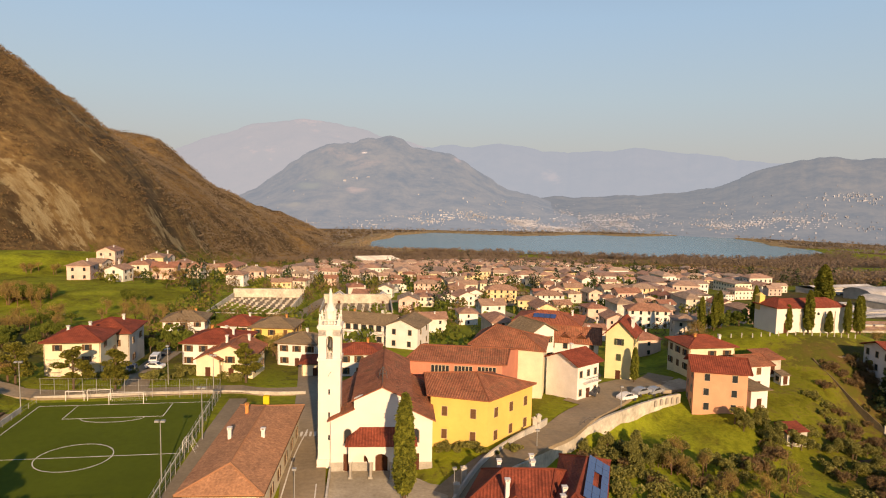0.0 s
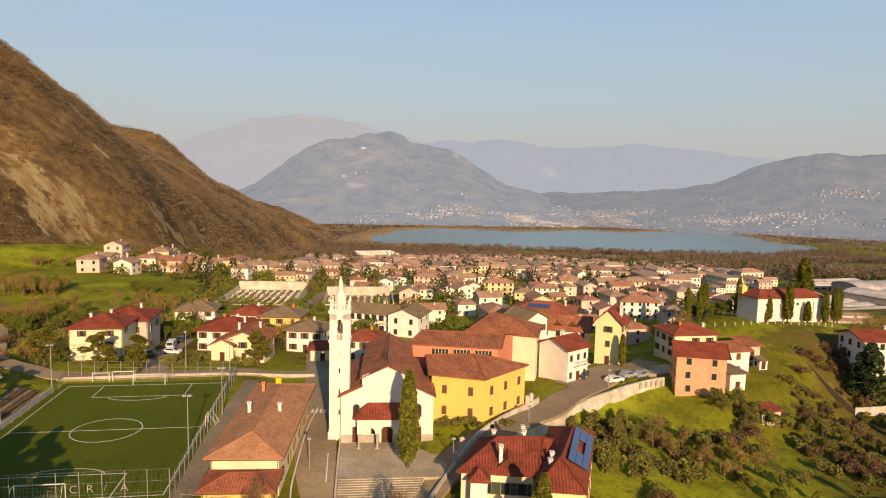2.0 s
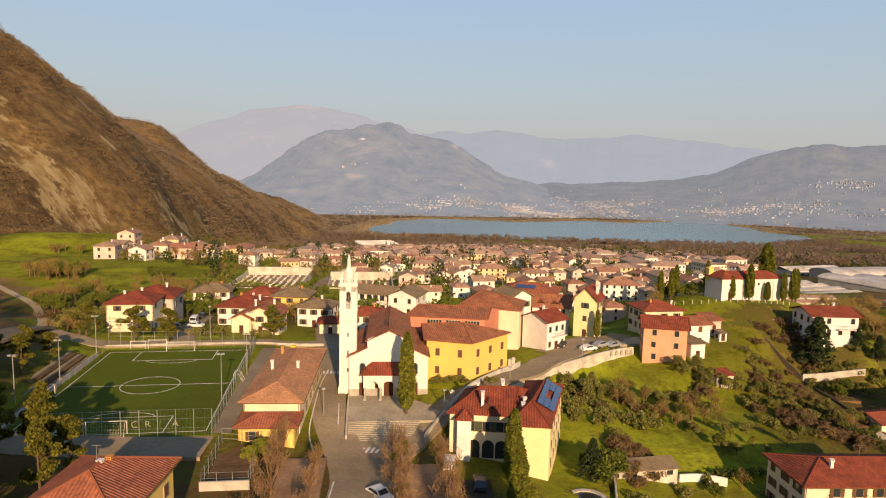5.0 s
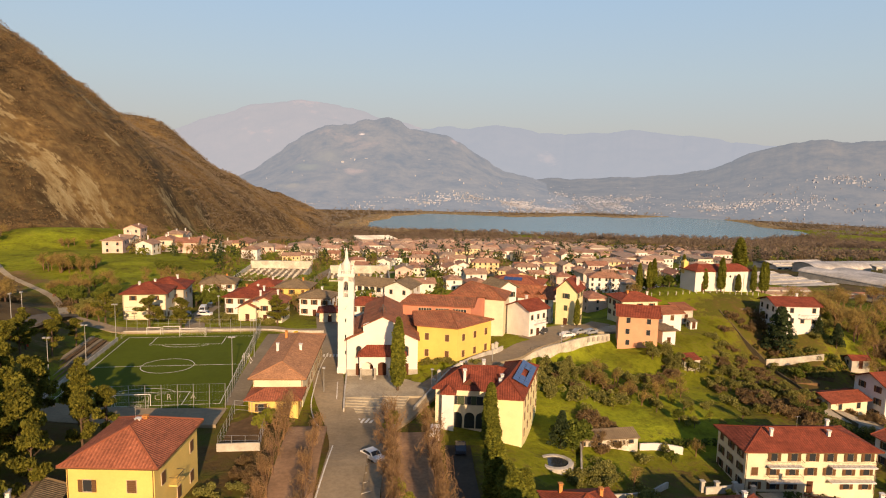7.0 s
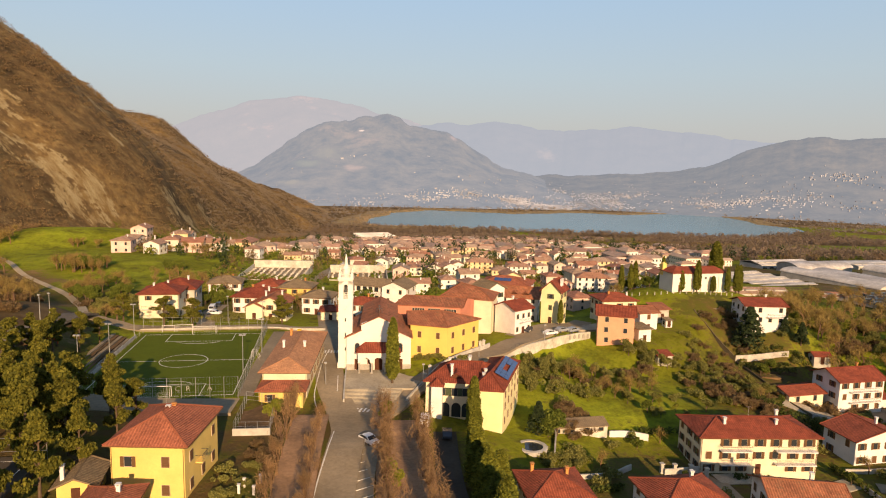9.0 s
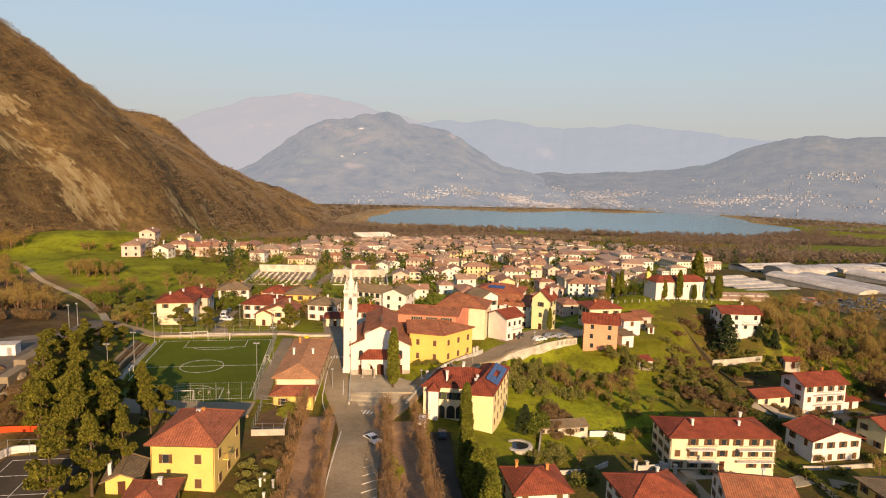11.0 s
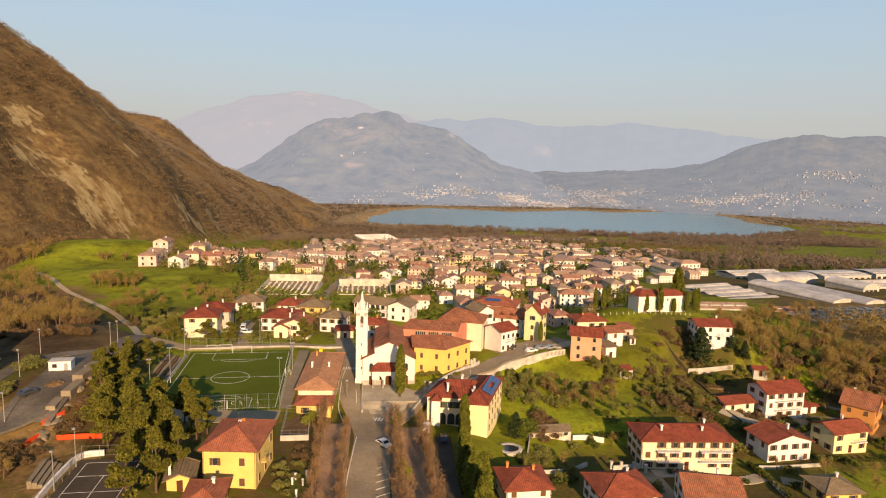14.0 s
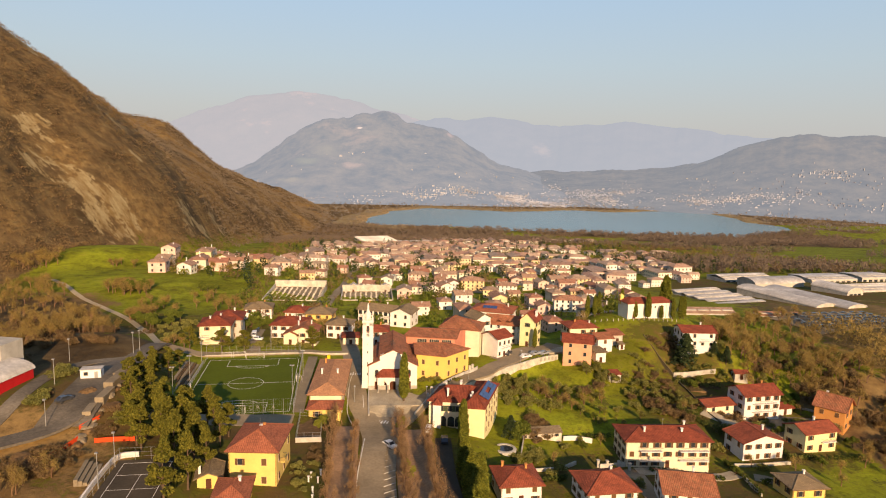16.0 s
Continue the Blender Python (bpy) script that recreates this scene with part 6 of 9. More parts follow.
        crown = leaf_mesh("crown", clumps(r, 900, cs, r.uniform(0.4, 0.9, 9)), 0.11, seed, "woods", 7.0)
    if kind in ("bush", "brush"):
        bpy.data.objects.remove(ob)
        bm.from_mesh(crown)
        bm.to_mesh(crown)
        bm.free()
        crown.materials.clear()
        crown.materials.append(M["olive" if kind == "bush" else "woods"])
        return tagged(from_mesh(name, crown), label, "shrub")
    part("trunk", bm, "bark" if kind not in ("bare", "pollard") else "bare", ob)
    from_mesh("crown", crown, None, ob)
    return ob


TREES = {}
LABELS = {"cypress": ("cypress", "tall narrow dark green cypress"), "cedar": ("conifer", "broad dark green conifer beside a house"), "pine": ("pine_tree", "pine tree with a ragged olive-green crown"),
          "round": ("tree", "leafy green garden tree with rounded crown"), "olive": ("olive_tree", "small grey-green olive tree on the slope"), "spring": ("tree", "tree in fresh yellow-green leaf"),
          "wild": ("woodland_tree", "tall leafless woodland tree with golden-brown twigs"), "bare": ("bare_tree", "leafless tree with brown twigs"), "pollard": ("avenue_tree", "leafless pruned avenue tree with upright reddish shoots"),
          "bush": ("bush", "rounded grey-green garden bush"), "brush": ("shrub", "leafless brown bush of thin twigs")}


def plant(kind, x, y, height=1.0, wide=None, group="", z=None, label=""):
    """Plants a tree; height and width as factors of the grown size."""
    rnd = random.Random(int(x * 101 + y * 37))
    v = rnd.randrange(3)
    wide = height if wide is None else wide
    base = float(relief(np.array([x * 1.0]), np.array([y * 1.0]))[0]) if z is None else z
    m = pose(x, y, base, 0, 0, rnd.uniform(0, 360)) @ Matrix.Diagonal((wide, wide, height, 1))
    key = (kind, v)
    if key not in TREES:
        TREES[key] = tree(*LABELS[kind], "bare" if kind == "wild" else kind, 11 + 7 * v + len(kind))
        TREES[key].matrix_basis = m
        ob = TREES[key]
    else:
        ob = copy_thing(TREES[key], m @ Matrix.Diagonal((*[1 / s for s in TREES[key].scale], 1)))
    if group:
        ob["group"] = group
    if label:
        ob["label"] = label
    return ob


plant("cypress", 4.7, 88.0, 1.26, 1.4, label="tall narrow cypress on the church square")
for k, (x, y) in enumerate(((19.4, 66.3), (18.4, 58.5))):
    plant("cypress", x, y, 1.0 - 0.1 * (k % 2), 1.3, "cypresses by the drive")
for x, y, h, w in ((17.2, 49.0, 0.95, 1.7), (17.6, 43.5, 0.9, 1.8), (17.0, 37.5, 1.0, 1.75), (17.4, 31.5, 0.9, 1.8), (17.1, 25.5, 1.0, 1.7), (20.6, 46.0, 0.8, 1.7)):
    plant("cypress", x, y, h, w, "cypresses by the drive", label="broad olive-green cypress beside the drive")
for x, y, h, w in ((104.5, 155.0, 0.6, 0.9), (109.8, 154.6, 0.92, 1.2), (116.0, 155.4, 0.5, 0.9), (121.5, 156.0, 0.75, 0.9), (125.5, 157.5, 0.85, 1.0), (128.0, 159.5, 0.85, 1.0),
                   (124.0, 169.0, 1.45, 2.4), (104.0, 168.5, 0.9, 1.0), (91.0, 166.0, 0.8, 0.9), (88.5, 168.0, 0.85, 1.0), (93.5, 168.0, 0.85, 1.0)):
    plant("cypress", x, y, h, w, "cypresses round the hilltop church")
plant("cypress", 57.6, 138.0, 0.66, 0.8, z=0.2)
plant("cedar", 114.8, 130.6, 1.1, 1.35)
for x, y, s in ((119.5, 134.0, 0.5), (126.5, 131.0, 0.45), (129.5, 127.0, 0.6)):
    plant("cedar", x, y, s, s)
for y in (112, 116, 120):
    plant("cypress", -7.2, y + 0.3, 0.38, 0.7, "small cypresses behind the tower")
# pine grove between site road and pitch
for x, y, h in ((-66, 112, 0.7), (-68, 107, 0.8), (-66, 101, 0.8), (-69, 97, 0.85), (-67, 91, 0.85), (-66, 84, 0.9), (-70, 80, 0.9), (-64, 78, 0.9), (-61, 72, 1.0), (-66, 70, 1.0), (-57, 66, 1.0),
                (-62, 62, 1.0), (-52, 66, 0.95), (-47, 68, 0.9), (-55, 58, 1.0), (-50, 60, 1.0), (-44, 62, 0.9), (-59, 52, 1.0), (-52, 48, 1.1), (-49, 53, 1.0), (-45, 47, 1.0), (-47, 40, 1.1), (-43, 34, 1.05), (-46, 28, 1.1), (-41, 55, 0.8), (-40.5, 62, 0.75), (-57, 49, 0.9), (-62, 57, 0.95), (-53, 54, 0.9), (-41, 41, 0.9), (-46, 49, 1.0), (-59, 69, 0.85), (-70, 88, 0.8), (-67, 76, 0.85)):
    plant("pine", x, y, h * (1.06 if x > -58 and y < 70 else 0.86), h * 0.86, "pine grove")
for k, (x, y) in enumerate(((-57.6, 134.6), (-49.8, 134.4), (-69.0, 136.0))):
    plant("pine", x, y, 0.72, 0.95, label="round-headed green tree behind the pitch")
plant("pine", -26.2, 142.0, 0.72, 1.0, label="round-headed green tree beside the street")
# rows of pruned trees along the avenue
for y in range(-20, 74, 6):
    plant("pollard", -14.6, y + 1.0, 1.0, 0.8, "avenue trees")
    if y < 66:
        plant("pollard", -9.5, y - 1.0, 0.9, 0.75, "avenue trees")
for y in range(-20, 72, 5):
    plant("pollard", 2.5, y, 1.05, 0.9, "avenue trees")
    if y < 66:
        plant("pollard", 8.8, y + 2.0, 1.15, 0.85, "avenue trees")
for x, y, s in ((3.0, 70.5, 0.85), (2.6, 46, 0.8), (3.4, 44, 0.7), (-19, 68, 0.6), (-18, 71, 0.6)):
    plant("spring", x, y, s, s)
# gardens and scrub on the slopes
rg = random.Random(5)
for kind, cx, cy, rx, ry, n, lo, hi in (("olive", 50, 106, 12, 7, 11, 0.55, 0.8), ("olive", 74, 117, 9, 4, 13, 0.55, 0.85), ("bush", 80, 118, 9, 4, 9, 0.8, 1.3), ("olive", 44, 108, 8, 3, 7, 0.6, 0.8), ("brush", 46, 101, 12, 6, 6, 0.9, 1.4), ("bush", 46, 100, 12, 10, 20, 0.9, 1.5), ("olive", 60, 104, 14, 5, 9, 0.5, 0.75), ("bush", 60, 107, 12, 4, 9, 0.7, 1.2), ("spring", 58, 90, 14, 10, 9, 0.3, 0.5),
                                        ("olive", 92, 112, 9, 6, 10, 0.4, 0.7), ("brush", 88, 106, 5, 9, 8, 0.7, 1.2), ("bare", 54, 98, 12, 5, 5, 0.6, 0.8), ("bush", 100, 106, 8, 6, 7, 0.8, 1.3),
                                        ("brush", 42, 78, 6, 8, 16, 0.8, 1.4), ("bush", 38, 60, 6, 8, 16, 0.7, 1.2), ("round", 36.5, 74, 2, 4, 4, 0.9, 1.2), ("cedar", 33.6, 72.5, 0.5, 0.5, 1, 0.6, 0.6), ("olive", 100, 100, 10, 8, 12, 0.5, 0.7), ("bush", 118, 126, 10, 9, 24, 0.6, 1.1), ("brush", 112, 138, 6, 8, 14, 0.6, 1.2), ("olive", 120, 142, 7, 4, 8, 0.5, 0.8), ("bush", 130, 140, 5, 10, 12, 0.7, 1.2), ("olive", 96, 118, 5, 9, 5, 0.4, 0.6),
                                        ("brush", -18.5, 54, 2, 8, 5, 0.5, 0.8), ("bush", -40, 146, 24, 5, 26, 0.5, 1.0), ("round", -46, 178, 20, 12, 12, 0.6, 0.9), ("bare", -26, 178, 22, 18, 14, 0.7, 1.0), ("bush", -34, 196, 28, 16, 26, 0.7, 1.2), ("olive", -20, 172, 8, 10, 8, 0.6, 0.9), ("brush", -62, 176, 8, 16, 12, 0.8, 1.3), ("brush", 100, 118, 10, 12, 10, 0.6, 1.1), ("bush", -20, 45, 2.5, 10, 12, 0.5, 0.9), ("brush", -78, 42, 8, 8, 24, 0.7, 1.3), ("bare", -80, 38, 9, 8, 12, 0.6, 0.95), ("brush", -86, 76, 2.5, 9, 6, 0.4, 0.6), ("bush", -66, 62, 3, 8, 8, 0.6, 1.0), ("brush", -70, 56, 2.5, 14, 12, 0.5, 0.9),
                                        ("bush", 14, 101.5, 3, 1.2, 8, 0.5, 0.8), ("bush", 20, 99.5, 3, 1.5, 6, 0.5, 0.8), ("round", 26, 150, 14, 12, 12, 0.6, 0.9), ("bare", 24, 152, 16, 12, 10, 0.7, 1.0),
                                        ("round", 96, 170, 6, 5, 10, 0.7, 0.9), ("bare", 80, 160, 8, 6, 8, 0.8, 1.0), ("bush", -85, 150, 12, 10, 14, 0.8, 1.4), ("bare", -80, 138, 10, 6, 8, 0.6, 0.9), ("bare", -140, 270, 10, 9, 12, 0.9, 1.3), ("bare", -106, 204, 7, 9, 10, 0.8, 1.2), ("round", -104, 226, 6, 5, 5, 0.7, 1.0), ("brush", -100, 160, 14, 18, 20, 0.8, 1.4),
                                        ("round", -30, 220, 30, 20, 14, 0.6, 0.9), ("bare", -90, 230, 30, 26, 24, 0.8, 1.2), ("bare", -125, 150, 20, 30, 30, 0.8, 1.2), ("brush", -120, 110, 18, 30, 40, 1.0, 2.0),
                                        ("bush", 120, 88, 14, 5, 12, 0.7, 1.1), ("bush", 92, 78, 10, 4, 10, 0.7, 1.2), ("round", 128, 84, 10, 4, 4, 0.5, 0.7), ("bush", 60, 52, 8, 4, 10, 0.5, 0.9),
                                        ("wild", 150, 128, 18, 16, 26, 0.9, 1.35), ("wild", 168, 165, 26, 26, 44, 0.95, 1.4), ("wild", 172, 108, 22, 26, 52, 0.9, 1.35), ("brush", 160, 92, 14, 20, 30, 0.9, 1.6), ("bare", 152, 62, 12, 22, 14, 0.8, 1.2), ("round", 140, 106, 5, 5, 4, 0.7, 1.0), ("wild", 144, 152, 9, 12, 22, 1.0, 1.5), ("olive", 146, 150, 8, 10, 10, 0.7, 1.2), ("olive", 152, 126, 14, 12, 12, 0.6, 1.0), ("brush", 160, 130, 26, 24, 40, 1.0, 1.8),
                                        ("spring", 150, 140, 14, 14, 8, 0.6, 1.0), ("bare", 200, 200, 20, 10, 12, 0.8, 1.1), ("wild", -190, 262, 26, 26, 26, 1.0, 1.5), ("wild", -150, 188, 26, 30, 36, 0.9, 1.4), ("brush", -130, 180, 22, 26, 40, 1.2, 2.2), ("wild", -218, 345, 16, 14, 24, 1.0, 1.5),
                                        ("round", -132, 266, 7, 6, 10, 0.9, 1.3), ("wild", -112, 206, 8, 12, 14, 0.8, 1.2), ("wild", -136, 262, 9, 8, 10, 1.0, 1.4), ("bush", -84, 176, 8, 14, 14, 0.8, 1.5), ("wild", -96, 150, 12, 10, 10, 0.7, 1.0), ("bare", -128, 264, 8, 7, 10, 0.9, 1.2), ("round", -95, 273, 6, 4, 6, 0.8, 1.0), ("round", -93, 184, 5, 5, 7, 0.8, 1.1), ("round", -101, 190, 5, 4, 6, 0.8, 1.1), ("round", -92, 202, 4, 4, 5, 0.8, 1.0), ("bare", -166, 348, 8, 4, 8, 0.8, 1.1),
                                        ("bush", 62, 78, 16, 8, 5, 0.6, 1.2), ("bare", -116, 378, 34, 40, 18, 0.8, 1.2), ("round", -112, 388, 32, 44, 16, 0.6, 1.0), ("wild", -100, 330, 22, 18, 10, 0.8, 1.2), ("round", -84, 312, 18, 14, 8, 0.6, 0.9), ("bush", -92, 92, 3.5, 5, 16, 0.8, 1.2), ("bush", -89, 72, 3, 4, 12, 0.8, 1.2), ("wild", -128, 142, 24, 14, 30, 0.7, 1.1), ("wild", -170, 225, 18, 22, 24, 0.9, 1.3), ("brush", -104, 124, 14, 7, 14, 0.8, 1.3), ("brush", 93, 98, 4, 10, 8, 0.7, 1.4), ("bare", 58, 104, 14, 5, 5, 0.6, 0.85), ("brush", 116, 100, 12, 8, 16, 0.6, 1.2), ("bush", 116, 104, 10, 6, 12, 0.6, 1.2), ("round", 113, 118, 6, 4, 5, 0.5, 0.8), ("bush", 132, 92, 8, 5, 10, 0.6, 1.0), ("brush", 96, 94, 4, 8, 8, 0.6, 1.2), ("bush", 90, 102, 5, 9, 9, 0.6, 1.1), ("bush", 98, 122, 8, 14, 16, 0.5, 1.0), ("brush", 104, 128, 6, 10, 10, 0.5, 1.0), ("olive", 70, 86, 12, 8, 8, 0.4, 0.7)):
    for k in range(n):
        a, q = rg.uniform(0, 6.283), math.sqrt(rg.random())
        s = rg.uniform(lo, hi)
        x, y = cx + rx * q * math.cos(a), cy + ry * q * math.sin(a)
        if x < -76 and 112 < y < 310 and abs(x + 77 + (y - 130) * 0.62) < 7 or (-87 < x < -73 and 58 < y < 112):
            continue  # clear of the track and the site
        plant(kind, x, y, s, s)

# single shrubs and small trees in the gardens between the hillside houses
for kind, x, y, s in (("round", 63.2, 86.0, 0.6), ("bare", 61.4, 75.1, 0.7), ("bush", 61.0, 95.2, 1.2), ("bush", 49.4, 71.4, 1.0), ("round", 55.2, 72.4, 0.5), ("bare", 43.0, 60.8, 0.7), ("bush", 43.5, 57.8, 1.2), ("bush", 99.8, 77.6, 0.9), ("round", 95.2, 61.3, 0.6), ("bush", 105.3, 63.6, 1.1),
                      ("bare", 102.7, 65.8, 0.7), ("bush", 118.6, 70.0, 1.1), ("round", 124.6, 66.1, 0.6), ("bush", 141.3, 105.3, 1.3), ("bare", 141.3, 99.0, 0.8), ("bush", 150.1, 108.1, 1.5), ("bare", 143.6, 83.6, 0.9), ("round", 144.4, 78.5, 0.8), ("bare", 96.7, 95.3, 0.8), ("round", 101.6, 94.1, 0.6),
                      ("bush", 87.7, 95.4, 1.1), ("bush", 82.5, 99.8, 1.3), ("bush", 74.5, 95.8, 1.0), ("bush", 43.2, 86.7, 1.2), ("bush", 41.4, 100.1, 1.3), ("bush", 39.5, 66.5, 1.1), ("brush", 67.7, 106.8, 1.4), ("bush", 83.2, 110.2, 1.2), ("brush", 74.2, 111.7, 1.5), ("bare", 114.3, 62.9, 0.8), ("bare", 127.5, 62.1, 0.8),
                      ("wild", 158.0, 97.0, 1.0), ("wild", 154.0, 103.0, 1.0), ("wild", 139.3, 66.9, 0.9), ("bare", 122.3, 55.0, 0.8), ("bare", 66.0, 97.0, 0.7), ("bare", 71.0, 101.0, 0.6), ("bare", 57.0, 99.0, 0.7)):
    plant(kind, x, y, s, s)


def wood(name, label, mat, places, size, seed, leaves_each=26, twig=0.9, tall=1.0, long=1.5, wide=0.6):
    """Woodland too thick to count: many small ragged crowns in one mesh."""
    r = np.random.RandomState(seed)
    n = len(places)
    x, y = places[:, 0], places[:, 1]
    z = relief(x, y)
    s = size * r.uniform(0.6, 1.3, n)
    k = np.repeat(np.arange(n), leaves_each)
    d = r.normal(size=(len(k), 3))
    d /= np.linalg.norm(d, axis=1)[:, None]
    d *= r.uniform(0.5, 1.0, (len(k), 1))
    pts = np.stack([x[k] + d[:, 0] * s[k] * wide, y[k] + d[:, 1] * s[k] * wide, z[k] + s[k] * tall * (0.62 + 0.55 * d[:, 2])], 1)
    v, f = leaves(pts, 1.0, seed + 1, 0.6 if long < 3 else 1.6, long)
    sc = np.repeat(s[k] * twig * 0.45, 4)[:, None]
    c = np.repeat(pts, 4, axis=0)
    v = c + (v - c) * sc
    return tagged(raw(name, v.tolist(), f.tolist(), mat), label, "woodland", "", "stuff")


def scatter(n, seed, x0, x1, y0, y1, keep):
    r = np.random.RandomState(seed)
    p = np.stack([r.uniform(x0, x1, n), r.uniform(y0, y1, n)], 1)
    return p[keep(p[:, 0], p[:, 1]) > r.uniform(0, 1, n)]


def not_rock(x, y):
    v = np.zeros_like(x)
    for cx, cy, rx, ry, a in ROCKS:
        v = np.maximum(v, blob(x, y, cx, cy, rx * 1.05, ry * 1.05, a))
    return np.clip((0.75 - v) * 2.2, 0.06, 1)


wood("mountain_wood", "leafless brown wood on the mountainside", "woods", scatter(30000, 3, -560, -110, 240, 1100, lambda x, y: ((climb(x, y) > 4) | ((x < -212) & (y < 420))) * not_rock(x, y) * np.clip(noise_grid(x, y, 40.0, 3) * 3 - 0.7, 0.1, 1)), 3.8, 4, 18, 0.24, 0.55, 3.0, 1.0)
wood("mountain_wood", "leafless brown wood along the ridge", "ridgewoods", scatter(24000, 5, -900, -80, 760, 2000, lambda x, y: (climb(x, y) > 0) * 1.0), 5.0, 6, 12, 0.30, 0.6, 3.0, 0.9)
wood("hillside_wood", "leafless wood on the slope beside the village", "twig", scatter(900, 7, 170, 330, 20, 170, lambda x, y: ((x - 186 - 0.12 * (y - 100)) > 0) * ((x - 150) < (260 - y) * 0.9) * 0.75), 6.5, 8, 130, 0.085, 1.25, 6.0)
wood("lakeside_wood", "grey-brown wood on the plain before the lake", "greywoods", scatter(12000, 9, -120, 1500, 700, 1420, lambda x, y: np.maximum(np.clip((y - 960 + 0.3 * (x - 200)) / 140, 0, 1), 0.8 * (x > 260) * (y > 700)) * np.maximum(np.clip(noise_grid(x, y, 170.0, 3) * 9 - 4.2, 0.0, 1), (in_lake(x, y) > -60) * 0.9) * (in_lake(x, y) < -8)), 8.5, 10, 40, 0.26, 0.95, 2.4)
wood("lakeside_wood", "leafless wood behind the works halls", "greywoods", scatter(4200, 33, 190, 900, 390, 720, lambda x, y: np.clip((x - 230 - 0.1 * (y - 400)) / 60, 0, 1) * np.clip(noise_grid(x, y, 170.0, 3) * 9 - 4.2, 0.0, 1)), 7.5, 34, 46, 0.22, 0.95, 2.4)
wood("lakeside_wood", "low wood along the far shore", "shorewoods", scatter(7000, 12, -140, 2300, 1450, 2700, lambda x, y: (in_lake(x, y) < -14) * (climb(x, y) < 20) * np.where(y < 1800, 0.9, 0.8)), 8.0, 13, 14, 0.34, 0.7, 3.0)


def by_lake(x, y):
    s = in_lake(x, y)
    return (s > -34) * (s < 3) * np.where((x < 280) & (y < 2000), 1.0, 0.12 * (s > -9))


def off_works(x, y):
    return ~((x > 150) & (x < 400) & (y > 165) & (y < 385)) & ~((x > -63) & (x < -30) & (y > 254) & (y < 302)) & ~((x > -22) & (x < 10) & (y > 255) & (y < 290)) & ~((x < -75) & (y < 300))


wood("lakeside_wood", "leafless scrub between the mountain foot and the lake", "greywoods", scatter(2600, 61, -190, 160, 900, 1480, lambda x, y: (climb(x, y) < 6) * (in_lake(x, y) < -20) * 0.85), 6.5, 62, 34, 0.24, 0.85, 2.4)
wood("reeds", "tan reed belt along the lake shore", "reed", scatter(26000, 18, -60, 1200, 1200, 2040, by_lake), 2.6, 19, 10, 0.5, 0.5, 2.0)

# ---------------------------------------------------------------- the lower village
def town_house(k):
    """One of several plain village houses, at the origin."""
    w, d, h, rh, kind, floors = [(11, 9, 6.0, 2.0, "hip", 2), (9, 9, 6.2, 1.8, "hip", 2), (13, 9, 6.4, 2.2, "gable_x", 2), (9, 11, 6.0, 2.2, "gable_y", 2), (16, 9, 7.4, 2.2, "hip", 3), (8, 8, 5.0, 1.8, "gable_x", 2)][k]
    ob = empty("house", Matrix(), "plastered village house with a tiled roof", "house", "village houses")
    from_mesh("wall", wall_mesh(w, d, h, rh, kind, "town", 6.0), None, ob)
    from_mesh("roof", roof_mesh(w + 1.4, d + 1.4, rh, kind, "roof_town"), None, ob).location.z = h + 0.1

    def pane():
        bm = bmesh.new()
        box(bm, -0.5, 0.5, -0.06, 0.02, 0, 1.4)
        return mesh_of("window", bm, "glass")
    me = cached("town_window", pane)
    for side, wide, face, ang in (("front", w, -d / 2, 0), ("right", d, -w / 2, 90), ("left", d, -w / 2, -90)):
        n = int(wide / 3.2) if side == "front" else 1 + (wide > 10)
        for fl in range(floors):
            for i in range(n):
                p = Matrix.Rotation(radians(ang), 4, "Z") @ Vector(((i + 0.5) / n * wide - wide / 2, face, 0))
                from_mesh("window", me, None, ob).matrix_basis = pose(p.x, p.y, fl * h / floors + 0.9, 0, 0, ang)
    return ob


TOWN = [town_house(k) for k in range(6)]
for ob in TOWN:
    chimney(ob, 1.6, 0.8, 7.0, 1.3)
USED = [False] * 6


def clear_of_works(x, y):
    return not (150 < x < 400 and 165 < y < 385)


PLACES, BEYOND = [], []


def settle(x, y, near, rnd, gap=11.0):
    if any((x - a) ** 2 + (y - b) ** 2 < gap * gap for a, b in PLACES):
        return
    PLACES.append((x, y))
    turn = rnd.choice((-12, -6, 0, 6, 12, 84, -84, 96)) + rnd.uniform(-4, 4)
    if not near:
        BEYOND.append((x, y, turn, rnd.randrange(5) if rnd.random() < 0.5 else rnd.randrange(4), rnd.uniform(0.62, 1.15)))
        return
    k = rnd.randrange(6)
    m = pose(x, y, G(x, y), 0, 0, turn) @ Matrix.Scale(rnd.uniform(0.74, 0.9) * (1.3 if x < -60 else 1.0), 4)
    if USED[k]:
        copy_thing(TOWN[k], m @ Matrix.Diagonal((*[1 / s for s in TOWN[k].scale], 1)))
    else:
        USED[k] = True
        TOWN[k].matrix_basis = m


